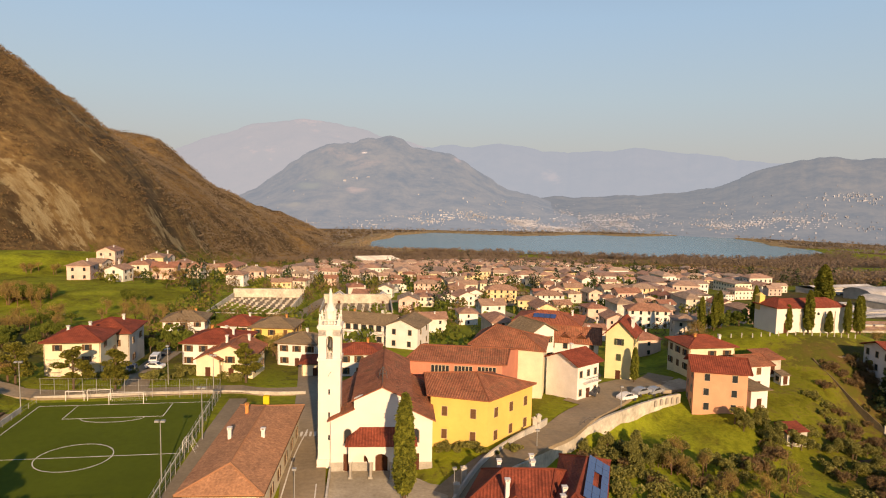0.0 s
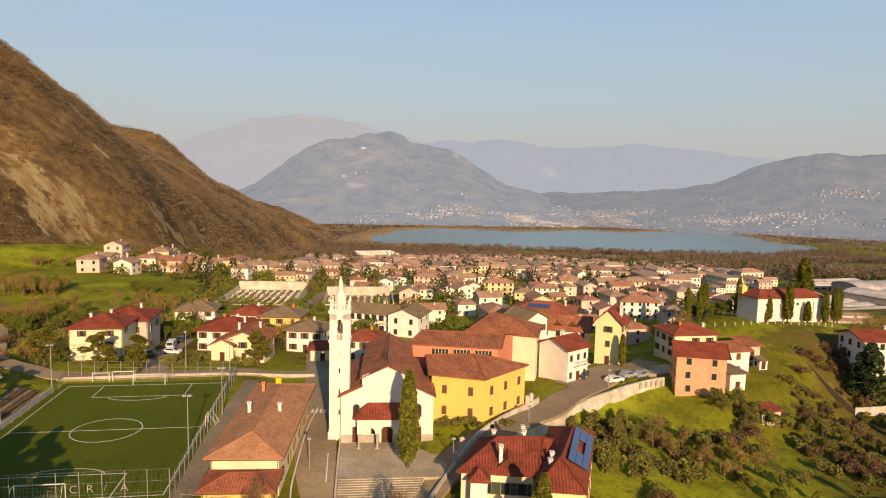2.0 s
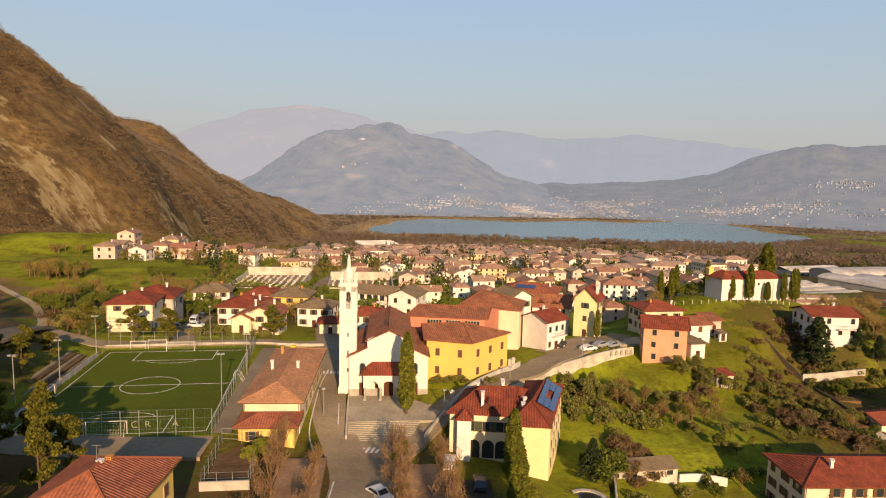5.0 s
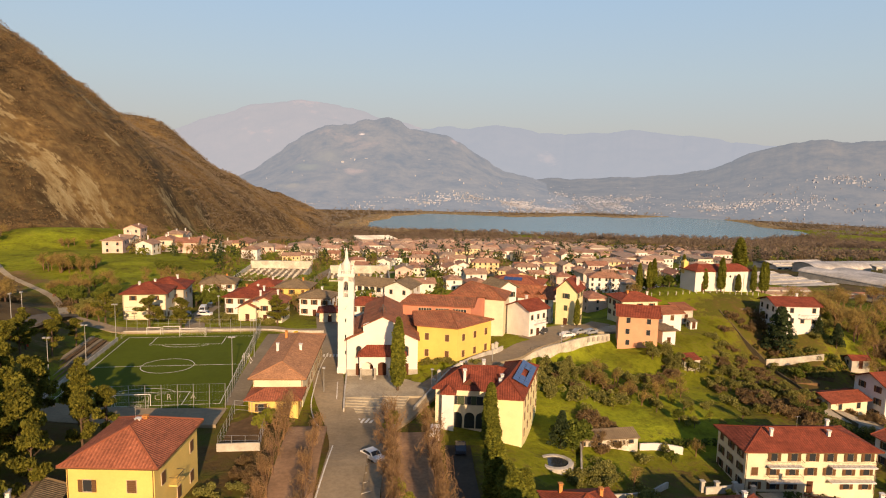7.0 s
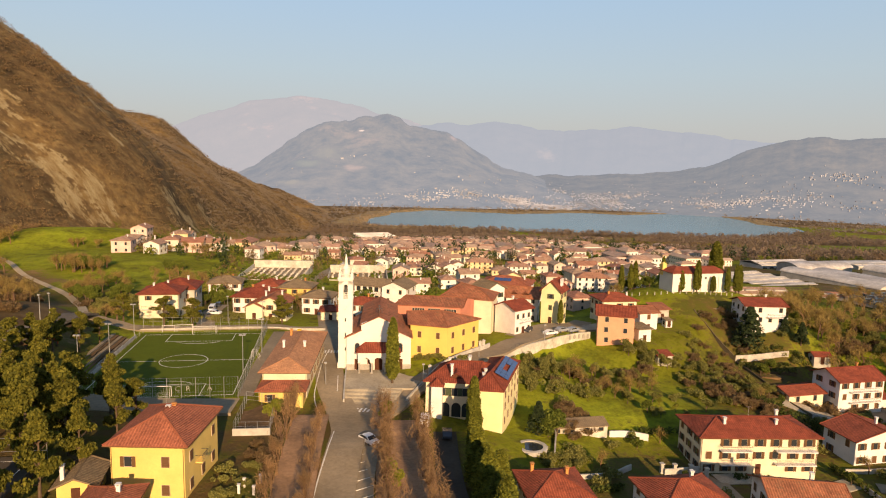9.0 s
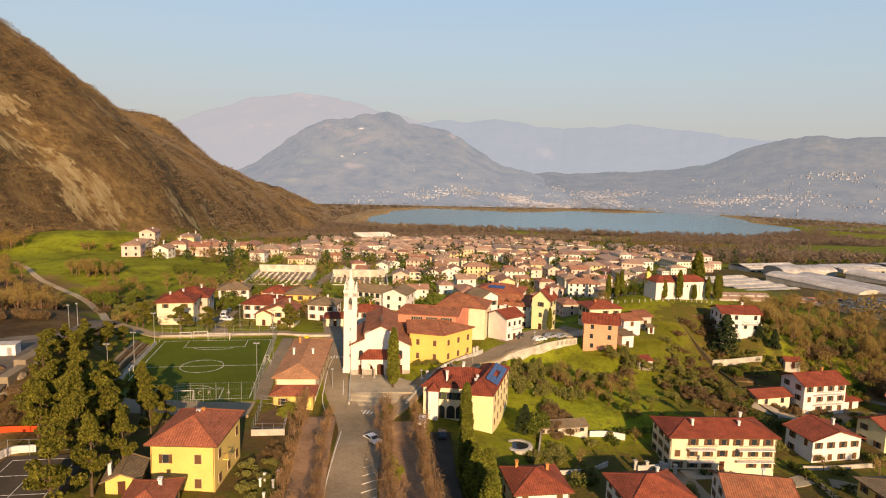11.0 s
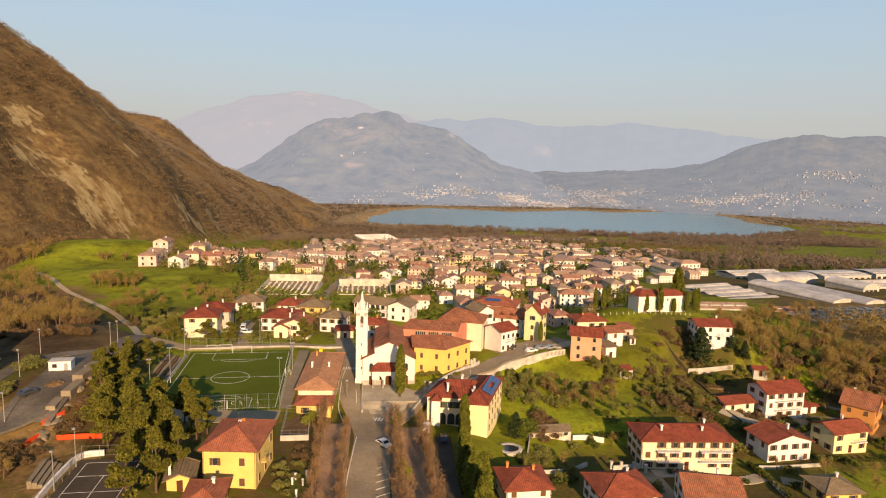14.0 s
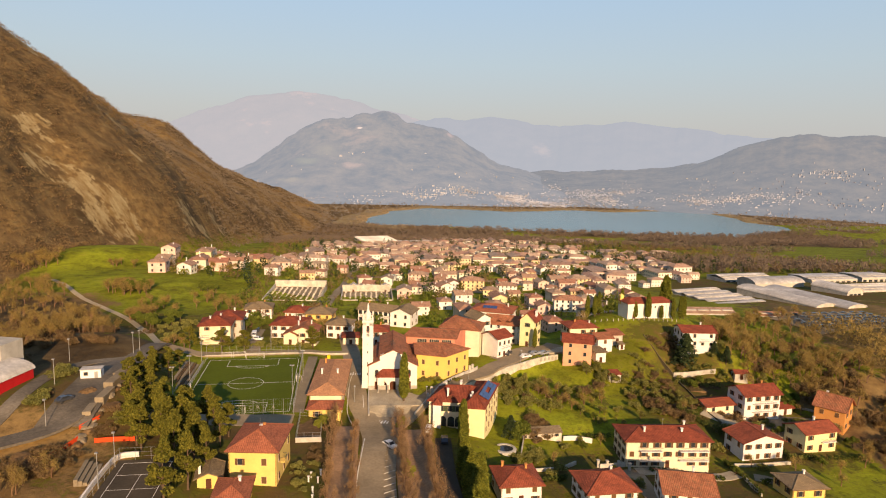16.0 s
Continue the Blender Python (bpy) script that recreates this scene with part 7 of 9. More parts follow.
def beyond():
    """The farther half of the village, walls and roofs each in one mesh."""
    wv, wf, rv, rf, ru, gv, gf = [], [], [], [], [], [], []
    for x, y, turn, k, size in BEYOND:
        w, d, h, rh, kind = [(11, 9, 6.0, 2.0, "hip"), (13, 9, 6.4, 2.2, "gable_x"), (9, 11, 6.0, 2.2, "gable_y"), (17, 10, 7.4, 2.2, "hip"), (24, 15, 7.0, 1.4, "gable_x")][k]
        m = pose(x, y, G(x, y), 0, 0, turn) @ Matrix.Scale(size * 0.86, 4)
        i = len(wv)
        wv += [tuple(m @ Vector((a * w / 2, b * d / 2, c))) for c in (-6, h) for a, b in ((-1, -1), (1, -1), (1, 1), (-1, 1))]
        wf += [tuple(i + q for q in f) for f in ((0, 1, 5, 4), (1, 2, 6, 5), (2, 3, 7, 6), (3, 0, 4, 7), (4, 5, 6, 7))]
        for side, wide, face in ((0, w, d / 2), (90, d, w / 2), (-90, d, w / 2)):
            q = m @ Matrix.Rotation(radians(side), 4, "Z")
            for fl in range(2):
                for c in range(max(2, int(wide / 3.0))):
                    c0 = (c + 0.5) / max(2, int(wide / 3.0)) * wide - wide / 2
                    i = len(gv)
                    gv += [tuple(q @ Vector((c0 + a, -face - 0.08, 0.9 + fl * h / 2 + b))) for a, b in ((-0.55, 0), (0.55, 0), (0.55, 1.5), (-0.55, 1.5))]
                    gf.append((i, i + 1, i + 2, i + 3))
        v, f, u = slab(roof_faces(w + 1.4, d + 1.4, rh, kind))
        i = len(rv)
        rv += [tuple(m @ (Vector(p) + Vector((0, 0, h + 0.1)))) for p in v]
        rf += [tuple(i + q for q in g) for g in f]
        ru += u
    tagged(raw("village_walls", wv, wf, "town_far"), "plastered walls of the farther village houses", "village houses", "", "stuff")
    tagged(raw("village_windows", gv, gf, "glass"), "small dark windows of the farther village houses", "village windows", "", "stuff")
    tagged(raw("village_roofs", rv, rf, "roof_far", None, "", ru), "tiled roofs of the farther village houses", "village roofs", "", "stuff")


rt = random.Random(21)
for x, y in ((-146, 384), (-133, 483), (-77, 433), (-43, 407), (-138, 330), (-143.5, 363), (-150, 384), (-125.4, 396), (-122, 371), (-119.5, 325), (-87, 456), (-70, 351), (-47, 374), (-100, 420), (-120, 392), (-108, 385), (-118, 350), (-104, 345), (-98, 372), (-128, 420), (-112, 450), (-95, 440), (-60, 415), (-84, 405), (-70, 398)):
    settle(x, y, True, rt, 9.0)
for x, y in ((-46, 343), (-24, 392), (-8, 323), (7, 323), (23, 285), (33, 279), (48, 305), (63, 324), (32, 379), (42, 324), (53, 398), (25, 440), (0, 434), (76, 389), (83, 320), (99, 356), (112, 360), (95, 302), (106, 283),
             (101, 257), (132, 310), (84, 241), (82, 215), (97, 222), (66, 271), (78, 283), (77, 260), (-38, 358), (62, 412), (86, 496), (112, 540), (120, 316), (94, 324), (70, 200), (58, 218), (40, 205), (34, 232), (64, 240), (46, 250), (20, 215), (112, 238), (122, 262), (135, 283), (110, 205), (95, 190), (76, 178), (60, 300), (14, 350), (50, 345), (64, 362), (100, 395), (135, 350)):
    settle(x, y, True, rt, 8.0)
for k in range(2600):
    y = 205 + 470 * rt.random() ** 0.9
    x = rt.uniform(-60 - 0.05 * y, 115 + 0.5 * (y - 150))
    if climb(x, y) > -25 or (abs(x + 40) < 26 and y < 330) or not clear_of_works(x, y) or (-26 < x < 14 and 240 < y < 300) or noise_grid(np.array([x]), np.array([y]), 90.0, 2)[0] < 0.42:
        continue
    settle(x, y, y < 400, rt, 11.0)
    if len(PLACES) > 285:
        break
for k in range(420):
    x, y = rt.uniform(124, 246), rt.uniform(305, 475)
    if noise_grid(np.array([x]), np.array([y]), 60.0, 2)[0] > 0.4 and x - 124 < 0.9 * (y - 225):
        settle(x, y, False, rt, 12.0)
for k in range(1800):
    y = 560 + 560 * rt.random()
    x = rt.uniform(-80, 120 + 0.38 * (y - 300))
    if climb(x, y) > -20 or noise_grid(np.array([x]), np.array([y]), 130.0, 2)[0] < 0.52:
        continue
    settle(x, y, False, rt, 12.0)
    if len(PLACES) > 640:
        break

beyond()


def between_houses(x, y, gap=6.5):
    near = np.full(len(x), 1e9)
    for a, b in PLACES:
        near = np.minimum(near, (x - a) ** 2 + (y - b) ** 2)
    return (near > gap * gap) * off_works(x, y) * (climb(x, y) < -8)


wood("garden_greenery", "green gardens and trees among the village houses", "leaf", scatter(2600, 14, -130, 420, 175, 1050, lambda x, y: between_houses(x, y) * 0.6), 4.6, 15, 70, 0.38, 0.9, 1.5)
wood("garden_greenery", "dark evergreens among the village houses", "dark_leaf", scatter(800, 44, -110, 330, 185, 900, lambda x, y: between_houses(x, y) * np.clip(noise_grid(x, y, 60.0, 2) * 5 - 2.2, 0.05, 1)), 5.2, 45, 80, 0.3, 1.7, 1.6, 0.42)
wood("garden_greenery", "bare garden trees among the village houses", "woods", scatter(4200, 16, -140, 480, 190, 1050, lambda x, y: between_houses(x, y) * 0.6), 5.4, 17, 70, 0.13, 1.0, 4.0)
wood("garden_greenery", "yellow-green gardens on the valley floor", "spring", scatter(1800, 26, -130, 480, 190, 1000, lambda x, y: between_houses(x, y, 5.5) * 0.8), 3.4, 27, 40, 0.5)


def far_town():
    """Villages across the lake, hundreds of tiny pale houses in one mesh."""
    r = np.random.RandomState(31)
    verts, faces = [], []
    spots = np.array(FOOTHOLDS)
    x, y, k = spots[:, 0], spots[:, 1], spots[:, 3]
    az = np.degrees(np.arctan2(x, y))
    def spot(a, wa, kk, wk):
        return np.exp(-((az - a) / wa) ** 2) * np.exp(-((k - kk) / wk) ** 2)
    like = 3.0 * spot(11.5, 3.0, 0.24, 0.1) + 0.9 * spot(17, 5, 0.3, 0.16) + 0.6 * spot(28, 8, 0.26, 0.12) + 0.6 * spot(38, 5, 0.3, 0.12) + 0.8 * spot(38.5, 2.0, 0.58, 0.05) + 0.4 * spot(28.5, 1.5, 0.6, 0.1) + 2.2 * spot(-3.5, 2.6, 0.12, 0.05) + 0.7 * spot(4, 4, 0.2, 0.05) + 0.02
    like *= noise_grid(x, y, 110.0, 3) ** 4
    pick = r.choice(len(spots), 6500, p=like / like.sum())
    for i_ in pick:
        x0, y0, h = spots[i_, 0] + r.normal() * 9, spots[i_, 1] + r.normal() * 9, spots[i_, 2]
        w, d, t = r.uniform(0.9, 2.8) * (1 + (r.rand() < 0.12) * 1.6), r.uniform(0.8, 1.8), r.uniform(0.7, 1.9)
        i = len(verts)
        verts += [(x0 + a * w, y0 + b * d, h + c) for c in (-6, t) for a, b in ((-1, -1), (1, -1), (1, 1), (-1, 1))] + [(x0 - w * 0.5, y0, h + t + 1), (x0 + w * 0.5, y0, h + t + 1)]
        faces += [tuple(i + q for q in f) for f in ((0, 1, 5, 4), (1, 2, 6, 5), (2, 3, 7, 6), (3, 0, 4, 7), (4, 5, 9, 8), (6, 7, 8, 9), (5, 6, 9), (7, 4, 8))]
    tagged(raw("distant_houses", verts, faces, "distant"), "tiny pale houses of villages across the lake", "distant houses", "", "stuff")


far_town()


# ---------------------------------------------------------------- the football pitch
def on_pitch(u, v):
    a = radians(PITCH[2])
    return PITCH[0] + u * math.cos(a) - v * math.sin(a), PITCH[1] + u * math.sin(a) + v * math.cos(a)


HALF_W, HALF_L, PZ = 14.8, 23.6, 1.26


def football_pitch():
    ob = empty("football_pitch", pose(PITCH[0], PITCH[1], PZ, 0, 0, PITCH[2]), "green artificial-turf football pitch with white lines", "football pitch")
    bm = bmesh.new()
    box(bm, -HALF_W - 1.4, HALF_W + 1.0, -HALF_L - 1.6, HALF_L + 2.0, -0.5, 0.0)
    part("turf", bm, "turf", ob)

    def stripe(points, wide=0.13):
        bm = bmesh.new()
        rows = []
        for k, p in enumerate(points):
            q, o = points[min(k + 1, len(points) - 1)], points[max(k - 1, 0)]
            d = Vector((q[0] - o[0], q[1] - o[1])).normalized()
            n = Vector((-d.y, d.x)) * wide / 2
            rows.append([bm.verts.new((p[0] + s * n.x, p[1] + s * n.y, z)) for s, z in ((-1, 0.0), (-1, 0.012), (1, 0.012), (1, 0.0))])
        for a, b in zip(rows, rows[1:]):
            for k in range(3):
                bm.faces.new((a[k], a[k + 1], b[k + 1], b[k]))
        part("pitch_line", bm, "paint", ob)

    W, L = HALF_W, HALF_L
    for p in ([(-W, -L), (W, -L)], [(W, -L), (W, L)], [(W, L), (-W, L)], [(-W, L), (-W, -L)], [(-W, 0), (W, 0)]):
        stripe(p)
    stripe([(5.3 * math.cos(k * math.pi / 24), 5.0 * math.sin(k * math.pi / 24)) for k in range(49)])
    for s in (-1, 1):
        stripe([(-8.2, s * L), (-8.2, s * (L - 7.0)), ])
        stripe([(8.2, s * L), (8.2, s * (L - 7.0))])
        stripe([(-8.2, s * (L - 7.0)), (8.2, s * (L - 7.0))])
        stripe([(5.2 * math.cos(k * math.pi / 18), s * (L - 7.0 - 2.2 * math.sin(k * math.pi / 18))) for k in range(19)])
    return ob


football_pitch()


def goal(u, v, w, h, turn, label):
    x, y = on_pitch(u, v)
    ob = empty("football_goal", pose(x, y, PZ, 0, 0, PITCH[2] + turn), label, "goal", "football goals")
    for x0 in (-w / 2, w / 2):
        bm = bmesh.new()
        bar(bm, (x0, 0, 0), (x0, 0, h), 0.07, 6)
        part("post", bm, "frame", ob)
        bm = bmesh.new()
        bar(bm, (x0, 0, h), (x0, 0.9, h), 0.03)
        bar(bm, (x0, 0.9, h), (x0, 1.8, 0), 0.03)
        part("stay", bm, "frame", ob)
    bm = bmesh.new()
    bar(bm, (-w / 2, 0, h), (w / 2, 0, h), 0.07, 6)
    part("crossbar", bm, "frame", ob)
    bm = bmesh.new()
    n = int(w / 0.4)
    for k in range(n + 1):
        xx = -w / 2 + w * k / n
        bar(bm, (xx, 0.9, h), (xx, 1.8, 0), 0.008, 3)
    for k in range(6):
        t = k / 5
        bar(bm, (-w / 2, 0.9 + 0.9 * t, h * (1 - t)), (w / 2, 0.9 + 0.9 * t, h * (1 - t)), 0.008, 3)
    part("net", bm, "frame", ob)


goal(0, HALF_L, 6.0, 2.1, 0, "white full-size football goal with net")
goal(0, -HALF_L, 6.0, 2.1, 180, "white football goal with net at the near end")
goal(-5.6, HALF_L + 2.6, 4.0, 2.0, 0, "white small goal parked behind the pitch")
goal(-9.8, HALF_L + 2.6, 3.2, 1.8, 0, "white small goal parked behind the pitch")
goal(HALF_W + 0.6, 1.0, 2.2, 1.8, -90, "small white goal at the touchline")
goal(-HALF_W - 0.7, -5.0, 3.0, 1.8, 90, "small white goal at the touchline")


def fence(label, points, height, gap=3.0, mat="metal", rails=3, mesh_gap=0.0, category="fence", post=0.04, name="fence", z=None):
    """Posts with rails between them, along a line on the ground."""
    ob = empty(name, pose(points[0][0], points[0][1], 0), label, category)
    o = Vector((points[0][0], points[0][1], 0))
    p = []
    for a, b in zip(points, points[1:]):
        n = max(1, round(math.dist(a, b) / gap))
        p += [(a[0] + (b[0] - a[0]) * k / n, a[1] + (b[1] - a[1]) * k / n) for k in range(n)]
    p.append(points[-1])
    q = [Vector((x, y, (G(x, y) if z is None else z))) - o for x, y in p]
    for a in q:
        bm = bmesh.new()
        bar(bm, a - Vector((0, 0, 0.4)), a + Vector((0, 0, height)), post, 5)
        part("post", bm, mat, ob)
    for k in range(rails):
        bm = bmesh.new()
        h = height * (k + 1) / rails - 0.03
        tube(bm, [a + Vector((0, 0, h)) for a in q], 0.02 if mesh_gap else 0.028, 3)
        part("rail", bm, mat, ob)
    if mesh_gap:
        bm = bmesh.new()
        for a, b in zip(q, q[1:]):
            n = int((b - a).length / mesh_gap)
            for k in range(1, n):
                m = a.lerp(b, k / n)
                bar(bm, m, m + Vector((0, 0, height)), 0.007, 3)
        part("netting", bm, mat, ob)
    return ob


W_, L_ = HALF_W + 1.3, HALF_L + 1.9
fence("tall metal net fence at the near end of the pitch", [on_pitch(-W_, -L_), on_pitch(W_, -L_)], 4.5, 2.6, rails=3, mesh_gap=0.5, post=0.06, z=PZ - 0.1)
fence("metal net fence along the pitch beside the hall", [on_pitch(W_, -L_), on_pitch(W_, L_ + 1)], 3.0, 2.6, rails=3, mesh_gap=0.5, post=0.05, z=PZ - 0.1)
fence("metal net fence behind the far goal", [on_pitch(W_, L_ + 1), on_pitch(1, L_ + 2), on_pitch(-W_ - 1, L_ + 4)], 3.6, 2.6, rails=3, mesh_gap=0.5, post=0.05, z=PZ - 0.1)
fence("low pipe rail along the terraces of the pitch", [on_pitch(-W_, -L_), on_pitch(-W_, L_)], 1.1, 3.0, rails=2, z=PZ - 0.1)


def letters(text, size, m, mat, label):
    """Flat raised letters."""
    cu = bpy.data.curves.new("letters", "FONT")
    cu.body, cu.size, cu.extrude, cu.offset = text, size, 0.02, -0.035
    tmp = bpy.data.objects.new("letters", cu)
    me = bpy.data.meshes.new_from_object(tmp)
    bpy.data.objects.remove(tmp)
    me.materials.append(M[mat])
    ob = new("sign", me)
    ob.matrix_basis = m
    return tagged(ob, label, "sign")


for k, ch in enumerate("CR/A"):
    x, y = on_pitch(4.2 + 2.0 * k, -L_ - 0.08)
    letters(ch, 1.5, pose(x, y, PZ + 1.7, 90, 0, PITCH[2]), "concrete", "pale letter fixed to the pitch fence netting")

for k in range(5):
    bm = bmesh.new()
    box(bm, -0.42, 0.42, -17, 17, -1.5, 0.36 + 0.34 * k)
    x, y = on_pitch(-W_ - 1.8 - 0.86 * k, 2.0)
    ob = part("terrace_step", bm, "soil" if k % 2 else "gravel")
    ob.matrix_basis = pose(x, y, PZ, 0, 0, PITCH[2])
    tagged(ob, "long weathered terrace step beside the pitch", "terrace", "spectator terraces", "structure")
bm = bmesh.new()
box(bm, -0.08, 0.08, -20, 21, -0.3, 0.9)
ob = part("wall", bm, "concrete")
ob.matrix_basis = pose(*on_pitch(-W_ - 0.55, 0), PZ, 0, 0, PITCH[2])
tagged(ob, "low pale blue-grey wall along the pitch", "wall", "", "structure")


def lamp_post(x, y, h, label, heads=1, group="floodlights", turn=0.0):
    ob = empty("floodlight" if group == "floodlights" else "street_lamp", pose(x, y, G(x, y), 0, 0, turn), label, "lamp", group)
    bm = bmesh.new()
    bar(bm, (0, 0, -0.3), (0, 0, h), 0.11, 8, 0.06)
    part("pole", bm, "metal", ob)
    for k in range(heads):
        bm = bmesh.new()
        s = (k - (heads - 1) / 2) * 0.8
        box(bm, s - 0.28, s + 0.28, -0.35, 0.15, h - 0.1, h + 0.16)
        part("lamp_head", bm, "metal", ob)


for x, y, h in ((-60.6, 103.8, 8.5), (-61.9, 90.5, 8.5), (-62.0, 124.0, 8.5), (-28.4, 93.5, 8.5), (-26.6, 108.0, 8.5), (-29.5, 127.8, 8.5)):
    lamp_post(x, y, h, "slim grey floodlight pole beside the pitch", 2)
for x, y, h in ((-96.2, 105.8, 7), (-79.7, 117.6, 7), (-89.7, 81.6, 7), (-81.8, 59.1, 7), (-59.7, 40.8, 8), (-59.6, 31.7, 8), (-80.8, 115, 7), (-41, 138.5, 8), (-9.8, 88, 5), (11.6, 88.6, 4.5), (26.2, 100.6, 4.5), (48.5, 122.3, 4.5)):
    lamp_post(x, y, h, "slim grey street lamp on a tapered pole", 1, "street lamps")


# ---------------------------------------------------------------- walls, rails, parked cars
def wall_run(label, points, top, width, mat, below=5.0, cap=None, name="garden_wall", follow=None, step=1.5, category="wall"):
    """A standing wall along a line; top: height over the ground or, with follow, over that line's ground."""
    p = along(points, step)
    d = np.gradient(p, axis=0)
    d /= np.linalg.norm(d, axis=1)[:, None]
    n = np.stack([-d[:, 1], d[:, 0]], 1) * width / 2
    f = along(follow, step) if follow is not None else p
    if follow is not None:
        f = f[np.linspace(0, len(f) - 1, len(p)).round().astype(int)]
    zt = ground(f[:, 0], f[:, 1])
    zt = np.convolve(np.pad(zt, 3, mode="edge"), np.ones(7) / 7, mode="valid") + top
    bm = bmesh.new()
    prev = None
    for k in range(len(p)):
        a, b = p[k] + n[k], p[k] - n[k]
        cur = [bm.verts.new(q) for q in ((a[0], a[1], zt[k] - below), (a[0], a[1], zt[k]), (b[0], b[1], zt[k]), (b[0], b[1], zt[k] - below))]
        if prev:
            for i in range(3):
                bm.faces.new((prev[i], cur[i], cur[i + 1], prev[i + 1]))
        else:
            bm.faces.new(cur)
        prev = cur
    bm.faces.new(prev[::-1])
    ob = tagged(part(name, bm, mat), label, category)
    return ob


RET = [(20.5, 93.0), (27.5, 100.0), (34.5, 108.5), (42.5, 115.6), (50.0, 121.0), (57.0, 125.6), (64.5, 130.5)]
wall_run("tall white plastered retaining wall below the road", RET, 0.75, 0.5, "old_white", 8.0, follow=[(19.0, 95.0), (26.0, 101.6), (33, 108.8), (41.5, 118.0), (49.5, 123.5), (56, 128), (62, 134)])
for k in range(5):
    f_ = 0.12 + 0.19 * k
    x, y = 55.5 + 9.0 * f_ + 0.24, 124.6 + 5.9 * f_ - 0.40
    bm = bmesh.new()
    upright(bm, arch_ring(0.9, 1.3), -0.06, 0.06)
    ob = part("wall_niche", bm, "stone")
    ob.matrix_basis = pose(x, y, G(52 + 9 * f_, 128 + 6 * f_) - 1.3, 0, 0, 33)
    tagged(ob, "shallow round-headed niche in the white retaining wall", "niche", "wall niches", "structure")
fence("dark iron railing on the retaining wall", [(33.5, 108.2), (42.0, 115.8), (49.8, 121.6), (57.0, 126.4), (64, 131.0)], 2.0, 2.0, "dark_metal", 2)
wall_run("pale stone wall between church garden and road", [(7.4, 79.5), (11.6, 87.8), (15.8, 95.0), (21.5, 101.0), (27.5, 108.0), (31.0, 112.5)], 1.2, 0.35, "concrete", 3.0)
for x, y in ((11.9, 88.4), (13.4, 92.0), (27.8, 108.6), (29.0, 110.4)):
    bm = bmesh.new()
    box(bm, -0.35, 0.35, -0.35, 0.35, -1, 2.3)
    box(bm, -0.45, 0.45, -0.45, 0.45, 2.3, 2.5)
    bar(bm, (0, 0, 2.5), (0, 0, 2.8), 0.45, 4, 0.05)
    ob = part("gate_pillar", bm, "concrete")
    ob.location = (x, y, G(x, y))
    tagged(ob, "square pale stone gate pillar by the road", "pillar", "gate pillars")
wall_run("low stone wall along the church square", [(-5.7, 97.0), (-5.7, 88.0), (-5.6, 79.5)], 0.9, 0.3, "concrete", 3.0)
wall_run("garden wall with its shade in the colour, running down the slope", [(103.5, 143.5), (106.0, 135.5), (109.0, 127.4)], 0.9, 0.3, "shaded_stone", 3.0)
wall_run("pale garden wall under the terrace", [(109.0, 127.2), (116.5, 125.8), (124.0, 124.4)], 1.8, 0.3, "stonewall", 4.0)
wall_run("long low wall of the sloping meadow", [(109.0, 126.6), (108.8, 113.7), (105.9, 99.3), (107.3, 89.9)], 0.6, 0.25, "shaded_stone", 3.0)
wall_run("white garden wall below the meadow", [(50.2, 75.4), (54.5, 76.6), (59.0, 75.6)], 1.4, 0.3, "white", 3.0)
wall_run("stone wall with grass behind it", [(37.0, 84.5), (39.0, 76.5), (35.0, 64.0)], 0.9, 0.3, "stonewall", 3.0)
wall_run("pale wall beside the villa yard", [(139, 108), (146, 101), (151, 96)], 0.8, 0.3, "stonewall", 3.0)
wall_run("low wall of the yard by the yellow villa", [(-24.0, 60.3), (-17.6, 60.6)], 1.3, 0.3, "concrete", 3.0)
wall_run("pale street wall behind the pitch", [(-62, 128.6), (-45, 130.6), (-28, 132.4), (-13, 134.4)], 0.7, 0.25, "stonewall", 2.0)
fence("wooden post fence by the hilltop church", [(88.5, 158.0), (95.0, 154.6), (103, 152.8), (112, 153), (122, 153.6)], 1.0, 2.2, "concrete", 0, post=0.13)
fence("green net fence round the small court", [(-23.9, 60.6), (-17.8, 60.8), (-18.4, 75.0), (-24.2, 74.6), (-23.9, 60.6)], 2.4, 2.4, "metal", 3)
bm = bmesh.new()
box(bm, -3.0, 3.0, -7.0, 7.0, -0.6, 0.02)
ob = part("small_court", bm, "soil")
ob.matrix_basis = pose(-21.0, 67.6, 0.72, 0, 0, 2)
tagged(ob, "reddish-brown clay games court inside a fence", "court", "", "structure")


